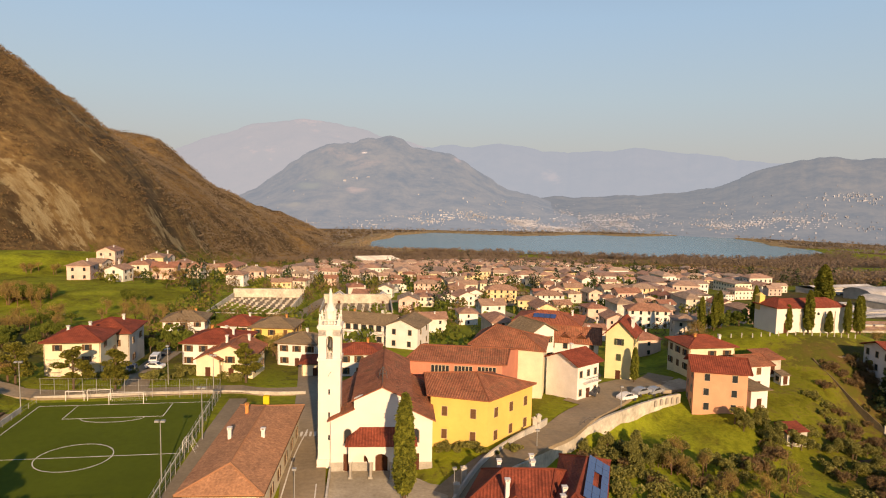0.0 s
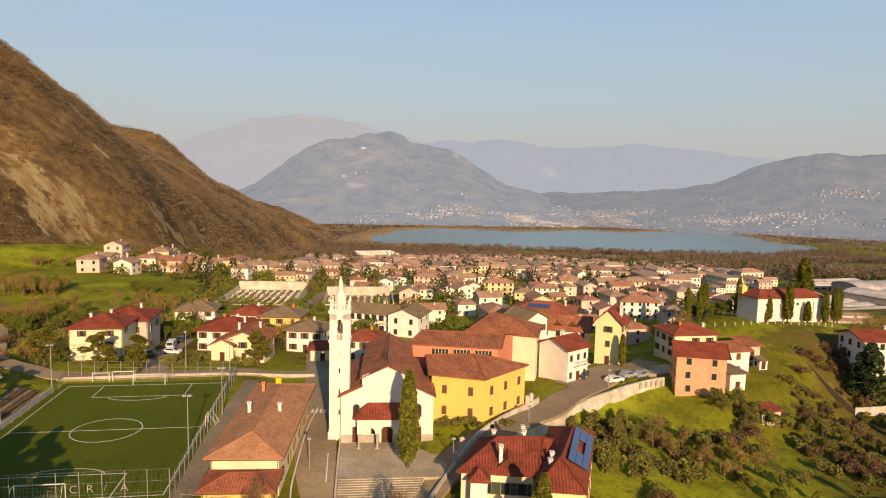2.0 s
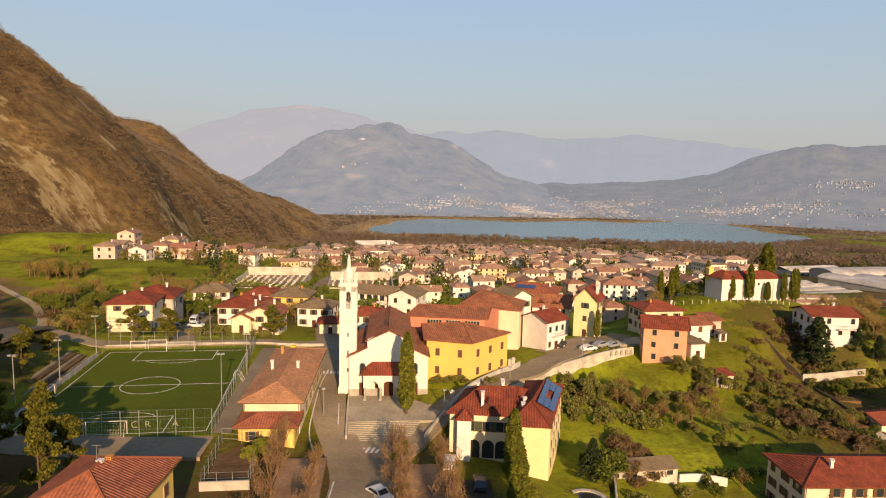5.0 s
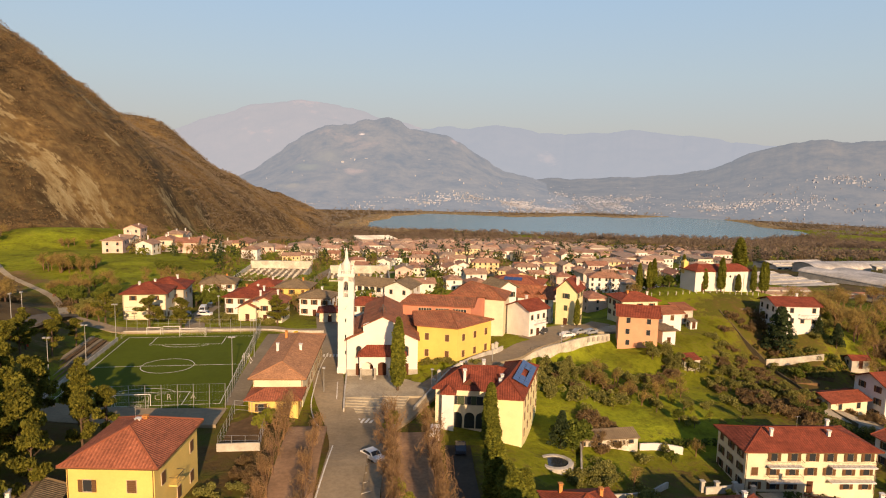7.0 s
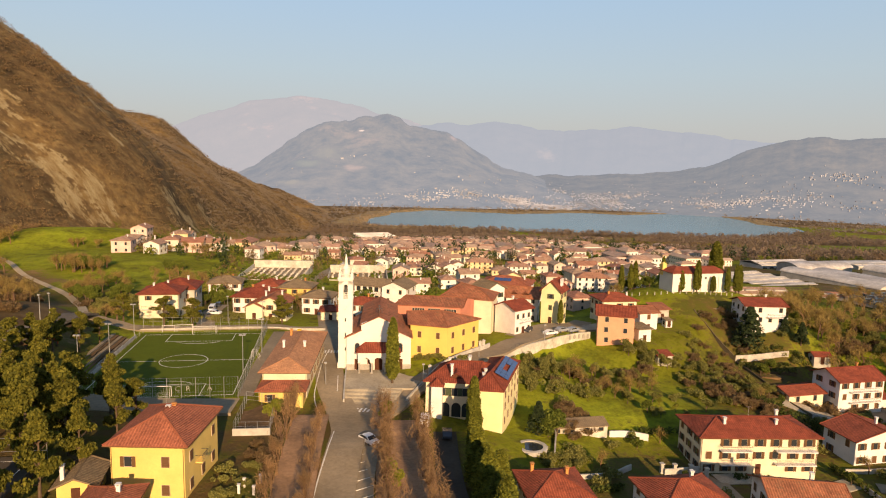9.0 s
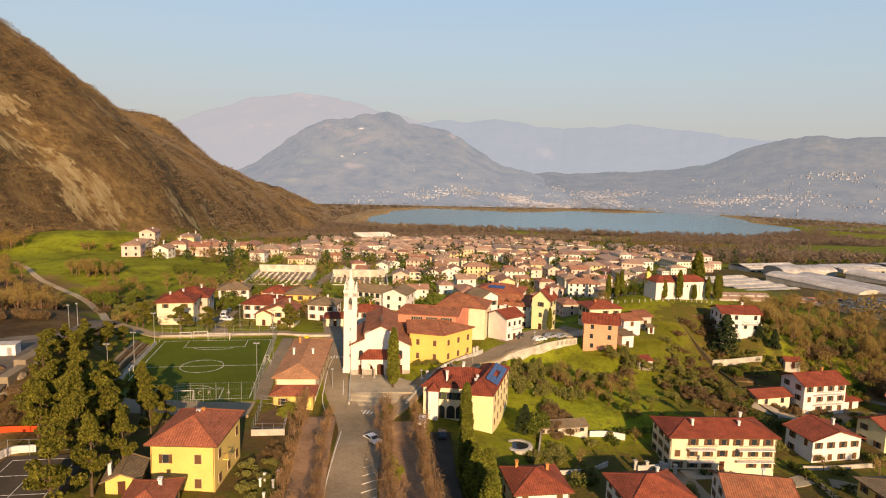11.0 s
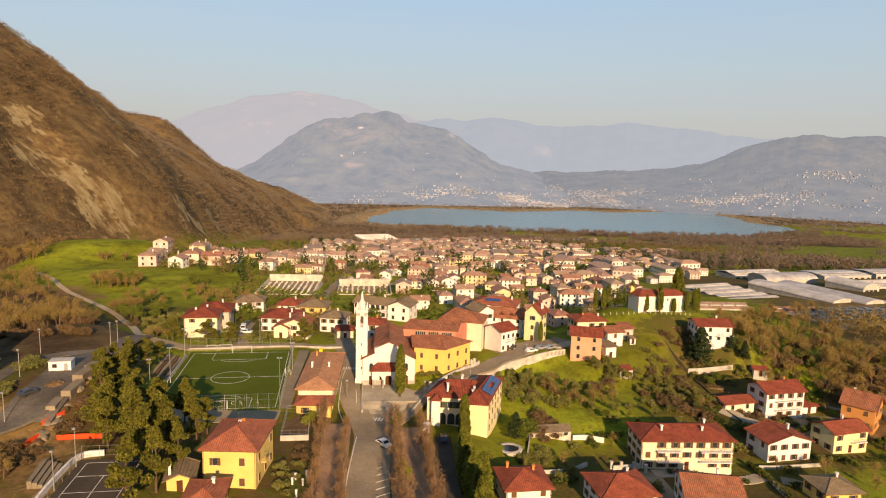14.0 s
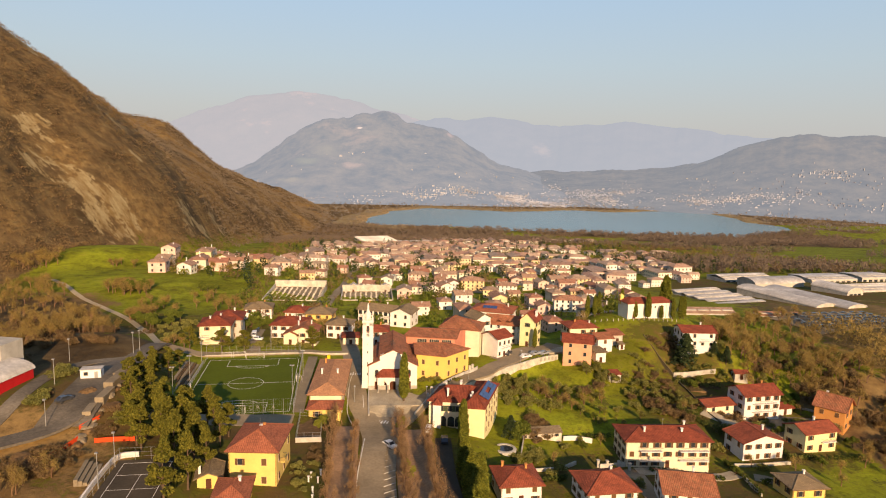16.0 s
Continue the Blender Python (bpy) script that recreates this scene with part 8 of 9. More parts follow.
def car(x, y, turn, paint, label, z=None, van=False):
    ob = empty("car" if not van else "van", pose(x, y, (G(x, y) if z is None else z) + 0.16, 0, 0, turn), label, "car", "parked cars")
    prof = [(-2.05, 0.35), (-2.1, 0.75), (-1.95, 0.95), (-1.2, 1.0), (-0.55, 1.45), (1.0, 1.47), (1.75, 1.0), (2.05, 0.92), (2.1, 0.4)] if not van else \
        [(-2.3, 0.35), (-2.35, 0.9), (-2.1, 1.1), (-1.5, 1.75), (-1.2, 1.9), (2.2, 1.9), (2.3, 1.1), (2.3, 0.4)]
    bm = bmesh.new()
    v = [[bm.verts.new((w * (0.82 if zz > 1.2 else 0.88 + 0.0), yy, zz)) for yy, zz in prof] for w in (-1, 1)]
    n = len(prof)
    for k in range(n):
        bm.faces.new((v[0][k], v[1][k], v[1][(k + 1) % n], v[0][(k + 1) % n]))
    bm.faces.new(v[0]), bm.faces.new(v[1][::-1])
    bmesh.ops.recalc_face_normals(bm, faces=bm.faces)
    part("body", bm, paint, ob)
    top = 1.42 if not van else 1.82
    for s in (-1, 1):
        bm = bmesh.new()
        upright(bm, [(-0.95, 1.02), (1.45, 1.02), (0.95, top), (-0.45, top)] if not van else [(-1.6, 1.2), (0.2, 1.2), (0.2, top - 0.1), (-1.2, top - 0.1)], -0.02, 0.02)
        g = part("side_window", bm, "glass", ob)
        g.matrix_basis = pose(s * 0.885, 0, 0, 0, 0, 90)
        for yy in (-1.3, 1.3):
            bm = bmesh.new()
            bar(bm, (s * 0.72, yy, 0.17), (s * 0.92, yy, 0.17), 0.32, 12)
            part("wheel", bm, "dark_metal", ob)
    bm = bmesh.new()
    a, b = ((-1.22, 1.02), (-0.57, 1.46)) if not van else ((-2.05, 1.15), (-1.5, 1.77))
    q = [bm.verts.new(p) for p in ((-0.76, a[0] - 0.02, a[1] + 0.02), (0.76, a[0] - 0.02, a[1] + 0.02), (0.7, b[0] - 0.02, b[1] + 0.02), (-0.7, b[0] - 0.02, b[1] + 0.02))]
    bm.faces.new(q)
    part("windscreen", bm, "glass", ob)
    return ob


M["car_white"] = surface("white_car_paint", [(0.75, 0.75, 0.72)], rough=0.25, contrast=0.04, relief=0)
M["car_grey"] = surface("grey_car_paint", [(0.28, 0.30, 0.32)], rough=0.25, contrast=0.04, relief=0)
M["car_dark"] = surface("dark_car_paint", [(0.05, 0.055, 0.065)], rough=0.2, contrast=0.04, relief=0)
M["car_blue"] = surface("blue_car_paint", [(0.08, 0.16, 0.42)], rough=0.25, contrast=0.04, relief=0)
car(51.2, 126.0, 112, "car_white", "white hatchback parked on the upper road")
car(55.6, 129.2, 116, "car_grey", "grey estate car parked on the upper road")
car(59.6, 131.6, 120, "car_grey", "silver-grey car parked on the upper road")
car(45.2, 129.0, -35, "car_dark", "dark grey car beside the white house")
car(-0.4, 60.6, 35, "car_white", "white car in the avenue's parking bay")
car(-1.2, 30.0, 35, "car_dark", "dark car in the avenue's parking bay")
car(10.6, 71.0, 170, "car_white", "white van outside the large house", None, True)
car(14.4, 66.0, 175, "car_dark", "dark car on the shaded driveway")
car(-50.5, 160.0, 5, "car_white", "white van with blue stripe in the lane", None, True)
car(-48.2, 153.0, 80, "car_white", "white car in the lane")
car(-52.2, 150.0, 10, "car_grey", "grey car in the lane")
car(-51.0, 170.0, 5, "car_dark", "dark car in the lane")
car(-82.3, 70.0, 150, "car_dark", "dark pick-up on the building site")
car(-10.5, 25.0, 2, "car_dark", "dark car at the roadside")

# yellow bin and white banner near the tower
for x, y, w, h, mat, lab in ((-19.5, 126.5, 1.1, 1.9, "yellow_paint", "bright yellow collection bin by the street"), (-12.9, 117.5, 0.7, 2.2, "car_white", "white rounded sign board by the street")):
    bm = bmesh.new()
    box(bm, -w / 2, w / 2, -w / 2, w / 2, 0, h)
    bmesh.ops.bevel(bm, geom=bm.edges[:], offset=0.08, segments=2, affect="EDGES")
    ob = part("bin" if mat == "yellow_paint" else "sign", bm, mat)
    ob.location = (x, y, G(x, y) + 0.1)
    tagged(ob, lab, "bin" if mat == "yellow_paint" else "sign")


# ---------------------------------------------------------------- garden pool
def pool():
    x, y = 31.0, 66.0
    ob = empty("garden_pool", pose(x, y, G(x, y) + 0.35), "round garden pool with a pale stone rim", "pool")
    bm = bmesh.new()
    n = 32
    rings_ = [[bm.verts.new((r * math.cos(2 * math.pi * k / n), r * math.sin(2 * math.pi * k / n), z)) for k in range(n)] for r, z in ((3.1, -3.5), (3.1, 0.12), (2.9, 0.2), (2.2, 0.2), (2.2, -0.1))]
    for a, b in zip(rings_, rings_[1:]):
        for k in range(n):
            bm.faces.new((a[k], a[(k + 1) % n], b[(k + 1) % n], b[k]))
    part("rim", bm, "concrete", ob)
    bm = bmesh.new()
    prism(bm, ring(2.22, n), -0.6, 0.02)
    part("water", bm, "glass", ob)


pool()


# ---------------------------------------------------------------- site works, huts and courts to the left
def slab_thing(name, x, y, w, d, h, turn, mat, label, category, lift=0.0, bev=0.0, kind=""):
    bm = bmesh.new()
    box(bm, -w / 2, w / 2, -d / 2, d / 2, -0.6, h)
    if bev:
        bmesh.ops.bevel(bm, geom=bm.edges[:], offset=bev, segments=1, affect="EDGES")
    ob = part(name, bm, mat)
    ob.matrix_basis = pose(x, y, G(x, y) + lift, 0, 0, turn)
    return tagged(ob, label, category, "", kind)


def site_hut():
    ob = empty("site_hut", pose(-82.2, 87.0, G(-82.2, 87.0), 0, 0, 6), "white flat-roofed site cabin", "hut")
    bm = bmesh.new()
    box(bm, -2.6, 2.6, -1.5, 1.5, -0.5, 2.5)
    part("wall", bm, "car_white", ob)
    bm = bmesh.new()
    box(bm, -2.8, 2.8, -1.7, 1.7, 2.5, 2.65)
    part("roof", bm, "roof_sheet", ob)
    door(ob, 1.4, -1.5, 0, 0, 0.9, 2.0, "metal")
    window(ob, -1.2, -1.5, 1.0, 0, 1.0, 0.9, None)


site_hut()


def modern_hall():
    x, y = -107.0, 84.0
    ob = empty("building", pose(x, y, G(x, y), 0, 0, -14), "modern hall with red base and curved grey roof", "building")
    bm = bmesh.new()
    box(bm, -7, 7, -7, 7, -1, 4.2)
    part("wall", bm, "red_paint", ob)
    bm = bmesh.new()
    n = 12
    prev = None
    for k in range(n + 1):
        a = math.pi * k / n
        cur = [bm.verts.new((7.4 * math.cos(a), yy, 4.2 + 2.6 * math.sin(a))) for yy in (-7.4, 7.4)]
        if prev:
            bm.faces.new((prev[0], prev[1], cur[1], cur[0]))
        prev = cur
    bmesh.ops.holes_fill(bm, edges=bm.edges[:], sides=0)
    part("roof", bm, "roof_sheet", ob)
    bm = bmesh.new()
    box(bm, -8, 0, 4, 12, 4.2, 11)
    part("tower_block", bm, "grey", ob)


modern_hall()
for k, (x, y, w, d, h, t_) in enumerate(((-75.0, 91, 2.2, 9, 1.6, -8), (-74.2, 82, 2.6, 9, 2.0, -4), (-73.6, 73, 2.2, 8, 1.6, 0), (-74.6, 66, 2.0, 6, 1.2, 6))):
    slab_thing("concrete_foundation", x, y, w, d, h, t_, "gravel", "raw concrete foundation wall on the building site", "foundation", 0, 0.1)
for pts in ([(-77.5, 105.0), (-73.5, 102.5), (-70.0, 100.0)], [(-69.0, 53.8), (-64.5, 54.6), (-60.2, 54.5)], [(-74.4, 59.0), (-72.8, 61.5), (-71.5, 63.8)], [(-77.0, 44), (-74.5, 50.0), (-73.0, 55.0)]):
    wall_run("bright orange plastic site netting", pts, 1.1, 0.05, "orange_net", 1.2, name="site_netting", category="netting")


def earth_heap(x, y, r, h):
    bm = bmesh.new()
    bmesh.ops.create_icosphere(bm, subdivisions=3, radius=1.0)
    for v in bm.verts:
        q = noise.noise(v.co * 2.1 + Vector((x, y, 0)))
        v.co = Vector((v.co.x * r * (1 + 0.3 * q), v.co.y * r * (1 + 0.3 * q), max(v.co.z, -0.2) * h * (1 + 0.5 * q)))
    ob = part("earth_mound", bm, "soil")
    ob.location = (x, y, G(x, y))
    tagged(ob, "heap of brown excavated earth", "earth mound")


for x, y, r, h in ((-80.5, 46, 3.5, 1.8), (-85, 40, 4, 1.5), (-70.5, 69, 2.5, 1.2), (-79, 76, 2.0, 1.0), (-71.6, 92, 2.0, 1.2)):
    earth_heap(x, y, r, h)


def tennis_court():
    x, y, z = -53.0, 31.0, 5.0
    ob = empty("tennis_court", pose(x, y, z, 0, 0, 2), "dark grey hard court with white lines", "tennis court")
    bm = bmesh.new()
    box(bm, -6.5, 6.5, -17, 13, -2.5, 0.25)
    part("surface", bm, "court", ob)
    for x0, x1, y0, y1 in ((-5, 5, 11.4, 11.5), (-5, 5, -0.05, 0.05), (-5, 5, 6.0, 6.1), (-5, -4.9, -16, 11.5), (4.9, 5, -16, 11.5), (-0.05, 0.05, -6, 6)):
        bm = bmesh.new()
        box(bm, x0, x1, y0, y1, 0.2, 0.262)
        part("court_line", bm, "paint", ob)
    fence("tall wire fence round the hard court", [(x - 6.6, y - 16), (x - 6.9, y + 13), (x + 6.2, y + 13.4)], 3.0, 3.0, "metal", 3, z=z)
    wall_run("white concrete parapet beside the court", [(x - 8.2, y - 10), (x - 8.3, y + 8), (x - 7.8, y + 14.5), (x - 3.5, y + 15)], 1.2, 0.4, "white", 3.0)


tennis_court()
for k in range(4):
    slab_thing("terrace_step", -62.6 - 0.9 * k, 38.0, 0.8, 9, 0.3 + 0.35 * k, 8, "gravel", "long pale terrace step beside the court", "terrace", 0.0, 0, "structure")


# ---------------------------------------------------------------- cemetery
def cemetery(cx, cy, w, d, turn, seed):
    z = G(cx, cy)
    ob = empty("cemetery", pose(cx, cy, z, 0, 0, turn), "walled cemetery with rows of pale graves", "cemetery")
    bm = bmesh.new()
    for x0, x1, y0, y1, h in ((-w / 2, w / 2, -d / 2, -d / 2 + 0.5, 1.6), (-w / 2, w / 2, d / 2 - 1.6, d / 2, 4.0), (-w / 2, -w / 2 + 0.5, -d / 2, d / 2, 2.2), (w / 2 - 0.5, w / 2, -d / 2, d / 2, 2.2)):
        bm2 = bmesh.new()
        box(bm2, x0, x1, y0, y1, -6, h)
        part("wall", bm2, "old_white", ob)
    bm.free()
    bm = bmesh.new()
    prism(bm, [(-w / 2 + 0.5, -d / 2 + 0.5), (w / 2 - 0.5, -d / 2 + 0.5), (w / 2 - 0.5, d / 2 - 1.6), (-w / 2 + 0.5, d / 2 - 1.6)], -6, 0.15)
    part("gravel_bed", bm, "gravel", ob)
    r = random.Random(seed)
    for i in range(int(w / 3)):
        for j in range(int(d / 4.5)):
            bm = bmesh.new()
            x, y = -w / 2 + 2 + i * 3 + r.uniform(-0.2, 0.2), -d / 2 + 3 + j * 4.2
            if y > d / 2 - 3:
                continue
            h = r.uniform(0.7, 1.5)
            v = box(bm, x - 0.5, x + 0.5, y, y + 0.25, 0, h)
            part("gravestone", bm, "stone" if r.random() < 0.7 else "concrete", ob)
    return ob


cemetery(-46.5, 278, 31, 44, -2, 3)
cemetery(-6, 272, 29, 30, 0, 4)
for x in (-14, 5):
    house("small pale grave chapel with a gable", x, 287, 4, 4, 0, 4.4, 1.4, "stonewall", "roof_sheet", "gable_y", floors=1, chimneys=(), shutters=None, name="grave_chapel", gut=False)


# ---------------------------------------------------------------- works halls on the plain
def works_hall(x, y, w, d, h, rh, turn, bays, label, roof="roof_sheet"):
    z = min(G(x - w / 3, y), G(x + w / 3, y), G(x, y - d / 3)) - 3.0
    ob = empty("works_hall", pose(x, y, z, 0, 0, turn), label, "industrial hall", "works halls")
    bm = bmesh.new()
    box(bm, -w / 2, w / 2, -d / 2, d / 2, -5, h)
    part("wall", bm, "concrete", ob)
    bw = d / bays
    for k in range(bays):
        v, f, u = slab(roof_faces(w + 0.8, bw, rh, "gable_x"), 0.3)
        part_ = raw("roof", v, f, roof, ob, "", u)
        part_.location = (0, -d / 2 + bw * (k + 0.5), h + 0.3)
        n = int(w / 6)
        for i in range(n):
            bm = bmesh.new()
            box(bm, -w / 2 + (i + 0.1) * w / n, -w / 2 + (i + 0.95) * w / n, -bw * 0.32, -bw * 0.2, rh * 0.36 + 0.05, rh * 0.6 + 0.08)
            sk = part("skylight", bm, "concrete", ob)
            sk.location = part_.location
    n = int(w / 5)
    for i in range(n):
        bm = bmesh.new()
        box(bm, -w / 2 + (i + 0.2) * w / n, -w / 2 + (i + 0.8) * w / n, -d / 2 - 0.06, -d / 2, h * 0.55, h * 0.8)
        part("window", bm, "glass", ob)


works_hall(205, 268, 34, 46, 3.6, 0.9, 14, 5, "low pale-roofed works sheds in a row")
works_hall(272, 354, 42, 20, 6, 1.8, 10, 1, "long grey-roofed works hall")
works_hall(338, 352, 40, 24, 6, 1.0, 6, 1, "flat grey works hall on the plain")
works_hall(378, 356, 30, 22, 7, 1.0, 6, 1, "flat cream works hall on the plain")
works_hall(334, 300, 44, 20, 5, 1.4, 8, 2, "dark-fronted works hall on the plain")
works_hall(170, 216, 26, 11, 4, 2.0, -4, 1, "low building with a long red tiled roof", "roof_town")
works_hall(205, 208, 22, 8, 3.5, 1.4, -8, 1, "low shed with a red tiled roof beside the car yard", "roof_town")


def barrel_hall(x, y, w, d, h, rise, turn, label, front="concrete"):
    """A hall under one round sheet roof, its arched front towards -y."""
    z = min(G(x, y - d / 2), G(x, y + d / 2), G(x, y)) - 1.0
    ob = empty("works_hall", pose(x, y, z, 0, 0, turn), label, "industrial hall", "works halls")
    n = 14
    arc = [(-w / 2 * math.cos(math.pi * k / n), h + rise * math.sin(math.pi * k / n)) for k in range(n + 1)]
    bm = bmesh.new()
    e = [[bm.verts.new((a, q, c)) for a, c in [(-w / 2, -5)] + arc + [(w / 2, -5)]] for q in (-d / 2, d / 2)]
    bm.faces.new(e[0]), bm.faces.new(e[1][::-1])
    for k in range(len(e[0])):
        bm.faces.new((e[0][k], e[1][k], e[1][(k + 1) % len(e[0])], e[0][(k + 1) % len(e[0])]))
    part("wall", bm, front, ob)
    bm = bmesh.new()
    e = [[bm.verts.new((a * s_, q, h + (c - h) * s_ + lift)) for a, c in arc] for q in (-d / 2 - 0.5, d / 2 + 0.5) for s_, lift in ((1.0, 0.05), (1.03, 0.25))]
    for k in range(n):
        for i, j in ((0, 2), (3, 1), (1, 0), (2, 3)):
            bm.faces.new((e[i][k], e[j][k], e[j][k + 1], e[i][k + 1]))
    part("roof", bm, "roof_sheet", ob)
    for i in range(3):
        bm = bmesh.new()
        box(bm, -w * 0.36 + i * w * 0.26, -w * 0.36 + i * w * 0.26 + w * 0.2, -d / 2 - 0.06, -d / 2, h * 0.3, h * 0.85)
        part("window", bm, "glass", ob)


for k in range(2):
    barrel_hall(242 + 15.6 * k, 258 - 4 * k, 15.4, 56, 5.0, 2.0, 15, "round-roofed pale works hall")
barrel_hall(276, 322, 18, 40, 5.5, 3.0, 98, "round-roofed works hall with a dark front", "grey")
barrel_hall(300, 288, 14, 26, 4.5, 3.0, 14, "round-roofed grey works hall")
works_hall(8, 930, 54, 60, 9, 3.4, 14, 9, "far factory with a striped sawtooth roof")
works_hall(70, 960, 60, 26, 7, 1.2, 4, 1, "far pale factory hall")
works_hall(-10, 745, 26, 16, 6, 2.0, 4, 1, "small pale works hall", "roof_town")


# dark car yard below the wood
strip("pavement", [(197, 184), (222, 190), (250, 190)], 30.0, "asphalt", 0.3, "dark asphalt yard full of parked cars", "car park")
yard_car = car(201, 175, 60, "car_dark", "dark car parked in rows in the works yard", G(201, 175) + 0.9)
ry = random.Random(77)
for i in range(5):
    for j in range(9):
        x, y = 200 + j * 5.6 + i * 0.8, 175.5 + i * 6.2 + 0.3 * j
        copy_thing(yard_car, pose(x + 1, y + 0.6, G(x, y) + 1.1, 0, 0, 60 + ry.uniform(-4, 4)))


# ---------------------------------------------------------------- plots and terraces of the hillside gardens
def garden_bed(x, y, w, d, turn, mat, label):
    z = min(G(x - w / 2, y), G(x + w / 2, y), G(x, y - d / 2), G(x, y + d / 2))
    ob = empty("garden_bed", pose(x, y, z, 0, 0, turn), label, "garden bed", "hillside garden beds")
    bm = bmesh.new()
    box(bm, -w / 2, w / 2, -d / 2, d / 2, -1.5, 0.55)
    part("soil", bm, mat, ob)
    for k in range(max(2, int(d / 0.9))):
        bm = bmesh.new()
        yy = -d / 2 + 0.45 + k * 0.9
        r = random.Random(int(x * 7 + k))
        c = [(-w / 2 + 0.3 + j * 0.5, yy + r.uniform(-0.1, 0.1), 0.5) for j in range(int(w / 0.5) - 1)]
        pts = clumps(np.random.RandomState(k + int(x)), 60, c, [0.28] * len(c), 0.8)
        bm.free()
        v, f = leaves(pts, 0.22, k + 3)
        tagged(raw("seedling_bed", v.tolist(), f.tolist(), "leaf" if k % 2 else "olive", ob), kind="stuff")


for x, y, w, d, a, m_ in ((113, 140, 7, 3.2, -18, "soil"), (114.5, 135.5, 7, 3.2, -18, "soil"), (112, 145, 6, 3, -18, "gravel"), (97, 120, 5, 3, 10, "gravel"), (95, 113, 6, 2.6, 8, "soil"), (121, 129, 8, 3, -10, "soil"),
                          (118, 120, 9, 4, -8, "soil"), (113, 116, 6, 3, -8, "soil"), (127, 117, 6, 4, -12, "soil"), (104, 101, 5, 3, 6, "soil"), (70, 72, 5, 3, 4, "soil")):
    garden_bed(x, y, w, d, a, m_, "raised vegetable bed with rows of plants")


# ---------------------------------------------------------------- hedges and yards among the lower houses
def hedge(points, wide, high, label="clipped dark green garden hedge"):
    p = along([tuple(q) for q in points])
    r = np.random.RandomState(int(abs(points[0][0] * 13)))
    n = max(250, int(len(p) * 45 * high))
    k = r.randint(0, len(p), n)
    z = relief(p[:, 0], p[:, 1])
    pts = np.stack([p[k, 0] + r.uniform(-0.5, 0.5, n) * wide, p[k, 1] + r.uniform(-0.5, 0.5, n) * wide, z[k] + high * r.uniform(0, 1, n) ** 0.6], 1)
    ob = empty("hedge", pose(*p[0], z[0]), label, "hedge", "garden hedges")
    v, f = leaves(pts - np.array([p[0, 0], p[0, 1], z[0]]), 0.34, 5, 0.0, 1.3)
    raw("foliage", v.tolist(), f.tolist(), "hedge", ob)
    bm = bmesh.new()
    for j in range(0, len(p), 2):
        q = (p[j, 0] - p[0, 0], p[j, 1] - p[0, 1], z[j] - z[0])
        bar(bm, (q[0], q[1], q[2] - 0.3), (q[0], q[1], q[2] + high * 0.7), 0.05, 4, 0.02)
    tagged(part("stem", bm, "bark", ob), kind="stuff")


for pts, w, h in (([(96, 95), (100, 88), (104, 83)], 2.4, 2.4), ([(58, 77.5), (66, 78.4), (74, 77.6)], 1.4, 1.6), ([(60, 61), (58.6, 53), (58, 46)], 1.0, 1.4), ([(70, 60.2), (80, 59.4), (90, 58.6)], 1.0, 1.2),
                  ([(96, 68), (97, 60), (95, 49)], 1.2, 1.5), ([(116, 66), (118, 74), (118, 80)], 1.2, 1.6), ([(100, 56), (112, 57)], 1.2, 1.4), ([(122, 70), (132, 71), (142, 72)], 1.2, 1.5), ([(38, 52), (44, 53)], 1.0, 1.3), ([(78, 38), (80, 48)], 1.2, 1.4),
                  ([(109, 124), (115, 122.6), (122, 121.2)], 1.2, 1.3), ([(126, 124), (131, 116), (134, 108)], 1.6, 2.0), ([(111, 128.8), (117, 127.8), (123, 126.8)], 1.0, 0.9)):
    hedge(pts, w, h)
for label, pts, top, m_ in (("pale wall beside the apartment house", [(56.3, 61.9), (60, 62.5), (64, 63.2)], 1.3, "concrete"), ("stone wall along the driveway", [(61.8, 62.5), (60.4, 54), (59.5, 45.2)], 0.9, "stonewall"),
                            ("low wall of the lower garden", [(96.7, 59.5), (95.8, 54), (94.9, 48.6)], 1.0, "stonewall"), ("garden wall between two lower houses", [(98, 66.5), (104, 65.8), (116, 66.5)], 1.0, "stonewall"),
                            ("retaining wall of the villa garden", [(107.3, 89.9), (112, 87), (120, 84.6)], 1.1, "concrete"), ("pale wall below the pool garden", [(36, 57), (44, 58), (50, 63)], 1.0, "concrete")):
    wall_run(label, pts, top, 0.3, m_, 3.0)
for pts, w, m_, label in (([(65, 58.5), (64.6, 52), (63.9, 44)], 4.5, "asphalt", "narrow asphalt lane between garden walls"), ([(66, 60), (78, 60.6), (90, 59.8), (96, 62)], 4.0, "paving", "paved forecourt of the apartment house"), ([(108, 90), (113, 86.5), (121, 84), (130, 86)], 4.0, "asphalt", "dark lane past the villas"), ([(104.9, 97.5), (110, 92.5), (116, 90.5)], 6.0, "paving", "paved yard before the garages"), ([(100, 60), (104, 58), (110, 44)], 4.0, "asphalt", "lane between the lower houses")):
    strip("pavement", pts, w, m_, 0.16, label, "yard")


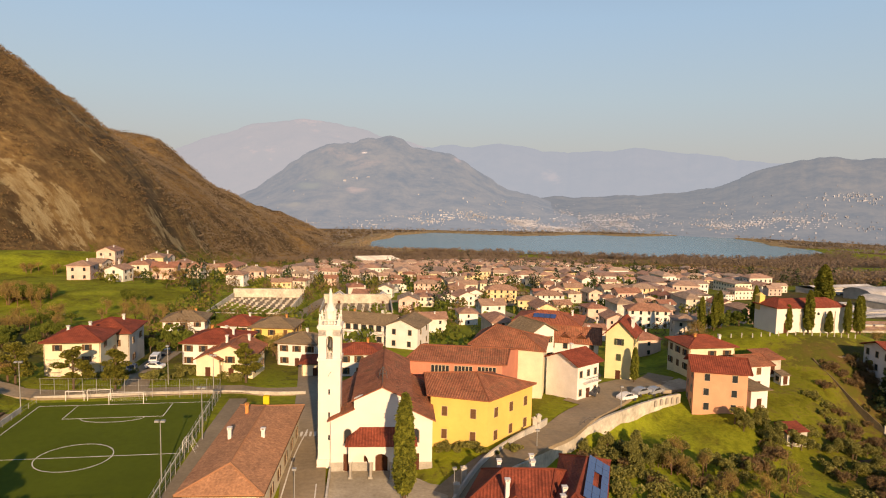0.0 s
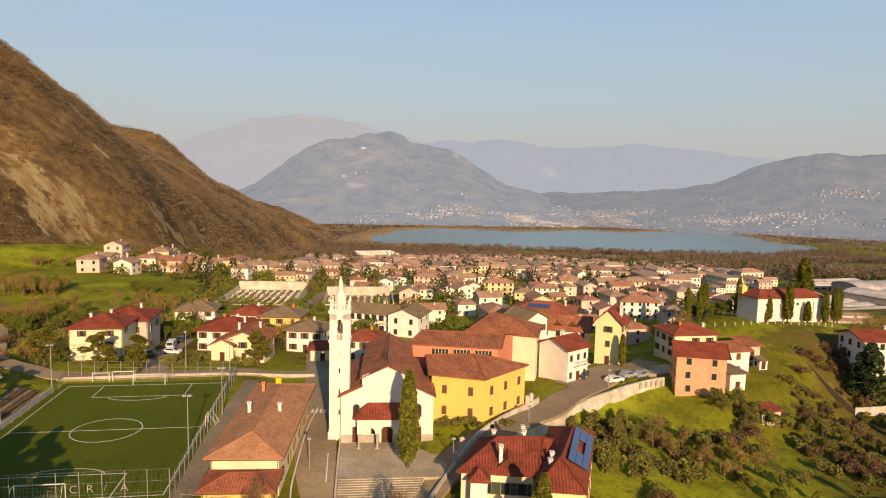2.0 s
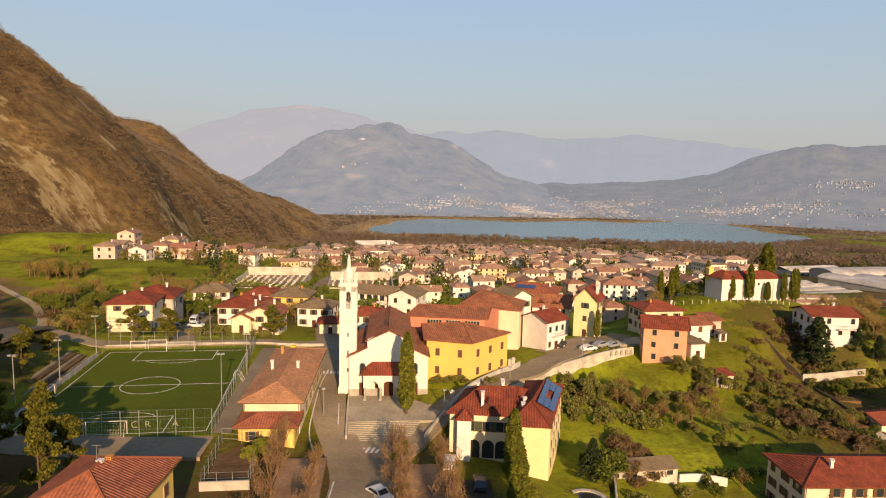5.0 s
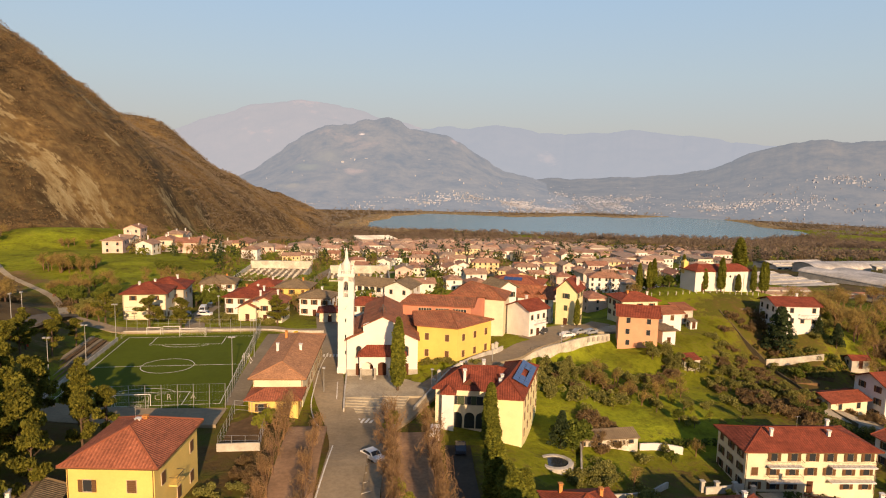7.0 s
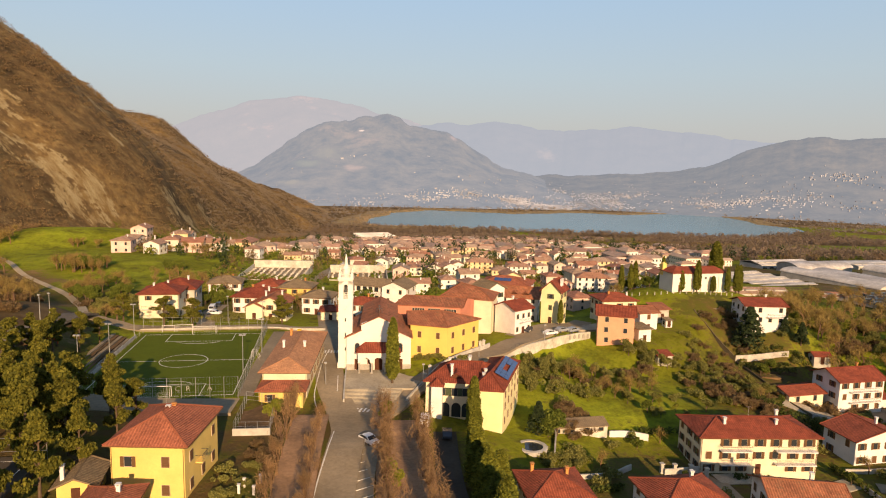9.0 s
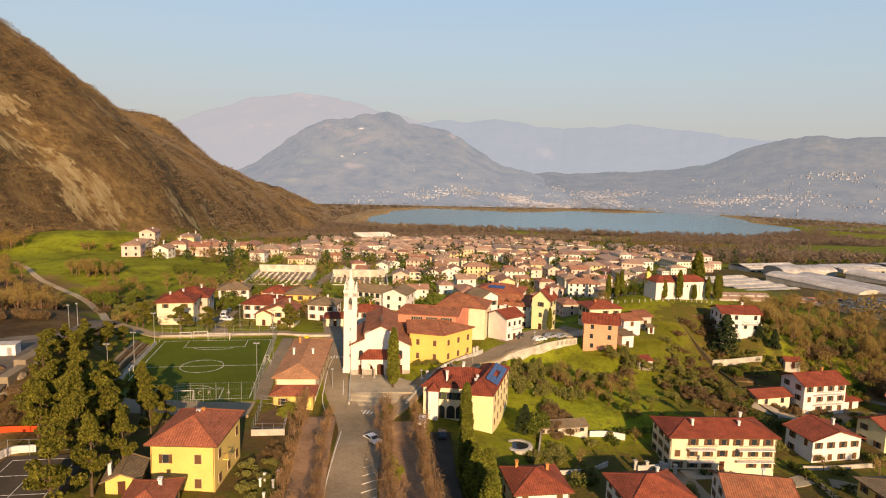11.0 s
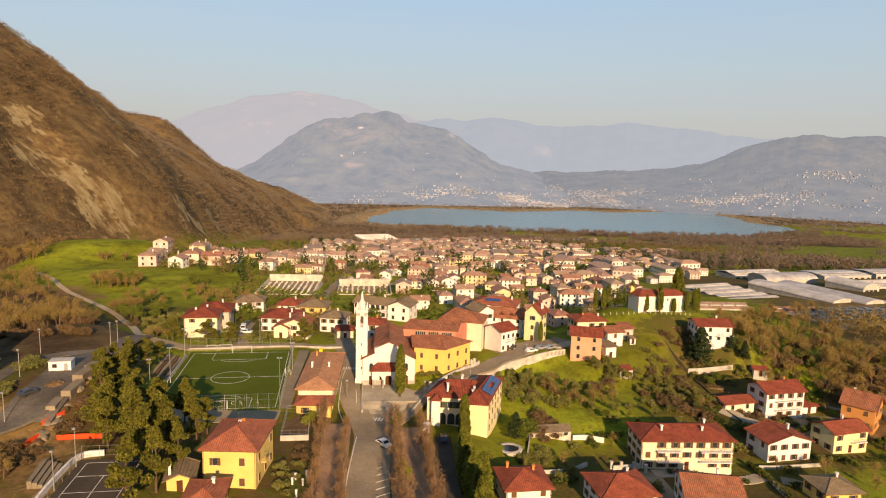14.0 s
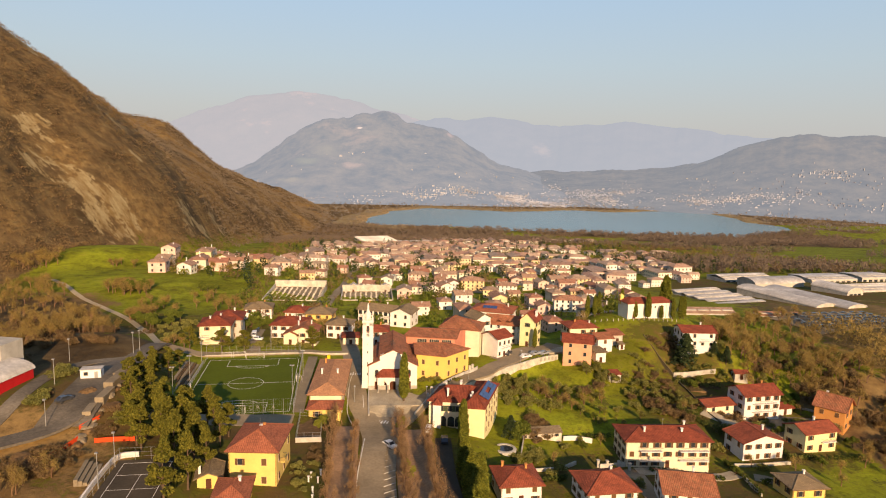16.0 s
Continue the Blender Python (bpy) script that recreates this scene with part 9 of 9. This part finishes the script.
# rubble along the trench of the building site
rr = random.Random(9)
for k in range(22):
    f = k / 21
    x, y = -75.6 + 3.4 * min(1.0, f * 1.6) + rr.uniform(-1.0, 1.0), 98 - 46 * f
    bm = bmesh.new()
    bmesh.ops.create_icosphere(bm, subdivisions=2, radius=1.0)
    a, b, c = rr.uniform(0.7, 1.8), rr.uniform(0.9, 2.2), rr.uniform(0.4, 1.0)
    for v in bm.verts:
        q = 1 + 0.45 * noise.noise(v.co * 1.7 + Vector((k * 3.1, 0, 0)))
        v.co = Vector((v.co.x * a * q, v.co.y * b * q, max(v.co.z, -0.3) * c * q))
    ob = part("rubble_mound", bm, "gravel" if k % 3 else "soil")
    ob.location = (x, y, G(x, y))
    tagged(ob, "low mound of pale rubble beside the trench", "rubble", "site rubble")


# sheds of the hillside gardens
house("tumbledown garden shed with a rusty red roof", 81.6, 118.4, 4.6, 3.0, 8, 2.2, 0.7, "grey", "roof", "lean", over=0.3, floors=1, chimneys=(), shutters=None, name="garden_shed", gut=False)
house("small white garden shed", 91.3, 136.7, 2.2, 2.2, 8, 2.0, 0.5, "white", "roof_grey", "lean", over=0.2, floors=1, chimneys=(), shutters=None, name="garden_shed", gut=False)
house("long low lean-to shed with a grey roof", 43.0, 75.2, 12.5, 2.6, 4, 1.5, 0.7, "old_white", "roof_grey", "lean", over=0.3, floors=1, chimneys=(), shutters=None, name="garden_shed", gut=False)
house("small shed with a dark red roof", 132.7, 122.7, 5.0, 3.4, -6, 2.4, 0.8, "grey", "roof", "gable_x", over=0.3, floors=1, chimneys=(), shutters=None, name="garden_shed", gut=False)
for x, y in ((56.1, 62.7), (58.6, 62.5), (61.8, 62.3), (64.3, 60.9)):
    bm = bmesh.new()
    box(bm, -0.3, 0.3, -0.3, 0.3, -1.0, 1.9)
    box(bm, -0.42, 0.42, -0.42, 0.42, 1.9, 2.1)
    ob = part("gate_pillar", bm, "concrete")
    ob.location = (x, y, G(x, y))
    tagged(ob, "pale square gate pillar with a cap stone", "pillar", "gate pillars")
for x, y in ((-19.0, 40.0), (-18.6, 42.0), (-17.0, 40.5), (-16.6, 44.0), (-17.8, 36.0), (-17.6, 33.0)):
    bm = bmesh.new()
    box(bm, -0.17, 0.17, -0.17, 0.17, -1.0, 1.3)
    box(bm, -0.24, 0.24, -0.24, 0.24, 1.3, 1.42)
    ob = part("gate_pillar", bm, "white")
    ob.location = (x, y, G(x, y))
    tagged(ob, "white gate pillar of the yellow villa", "pillar", "villa gate pillars")
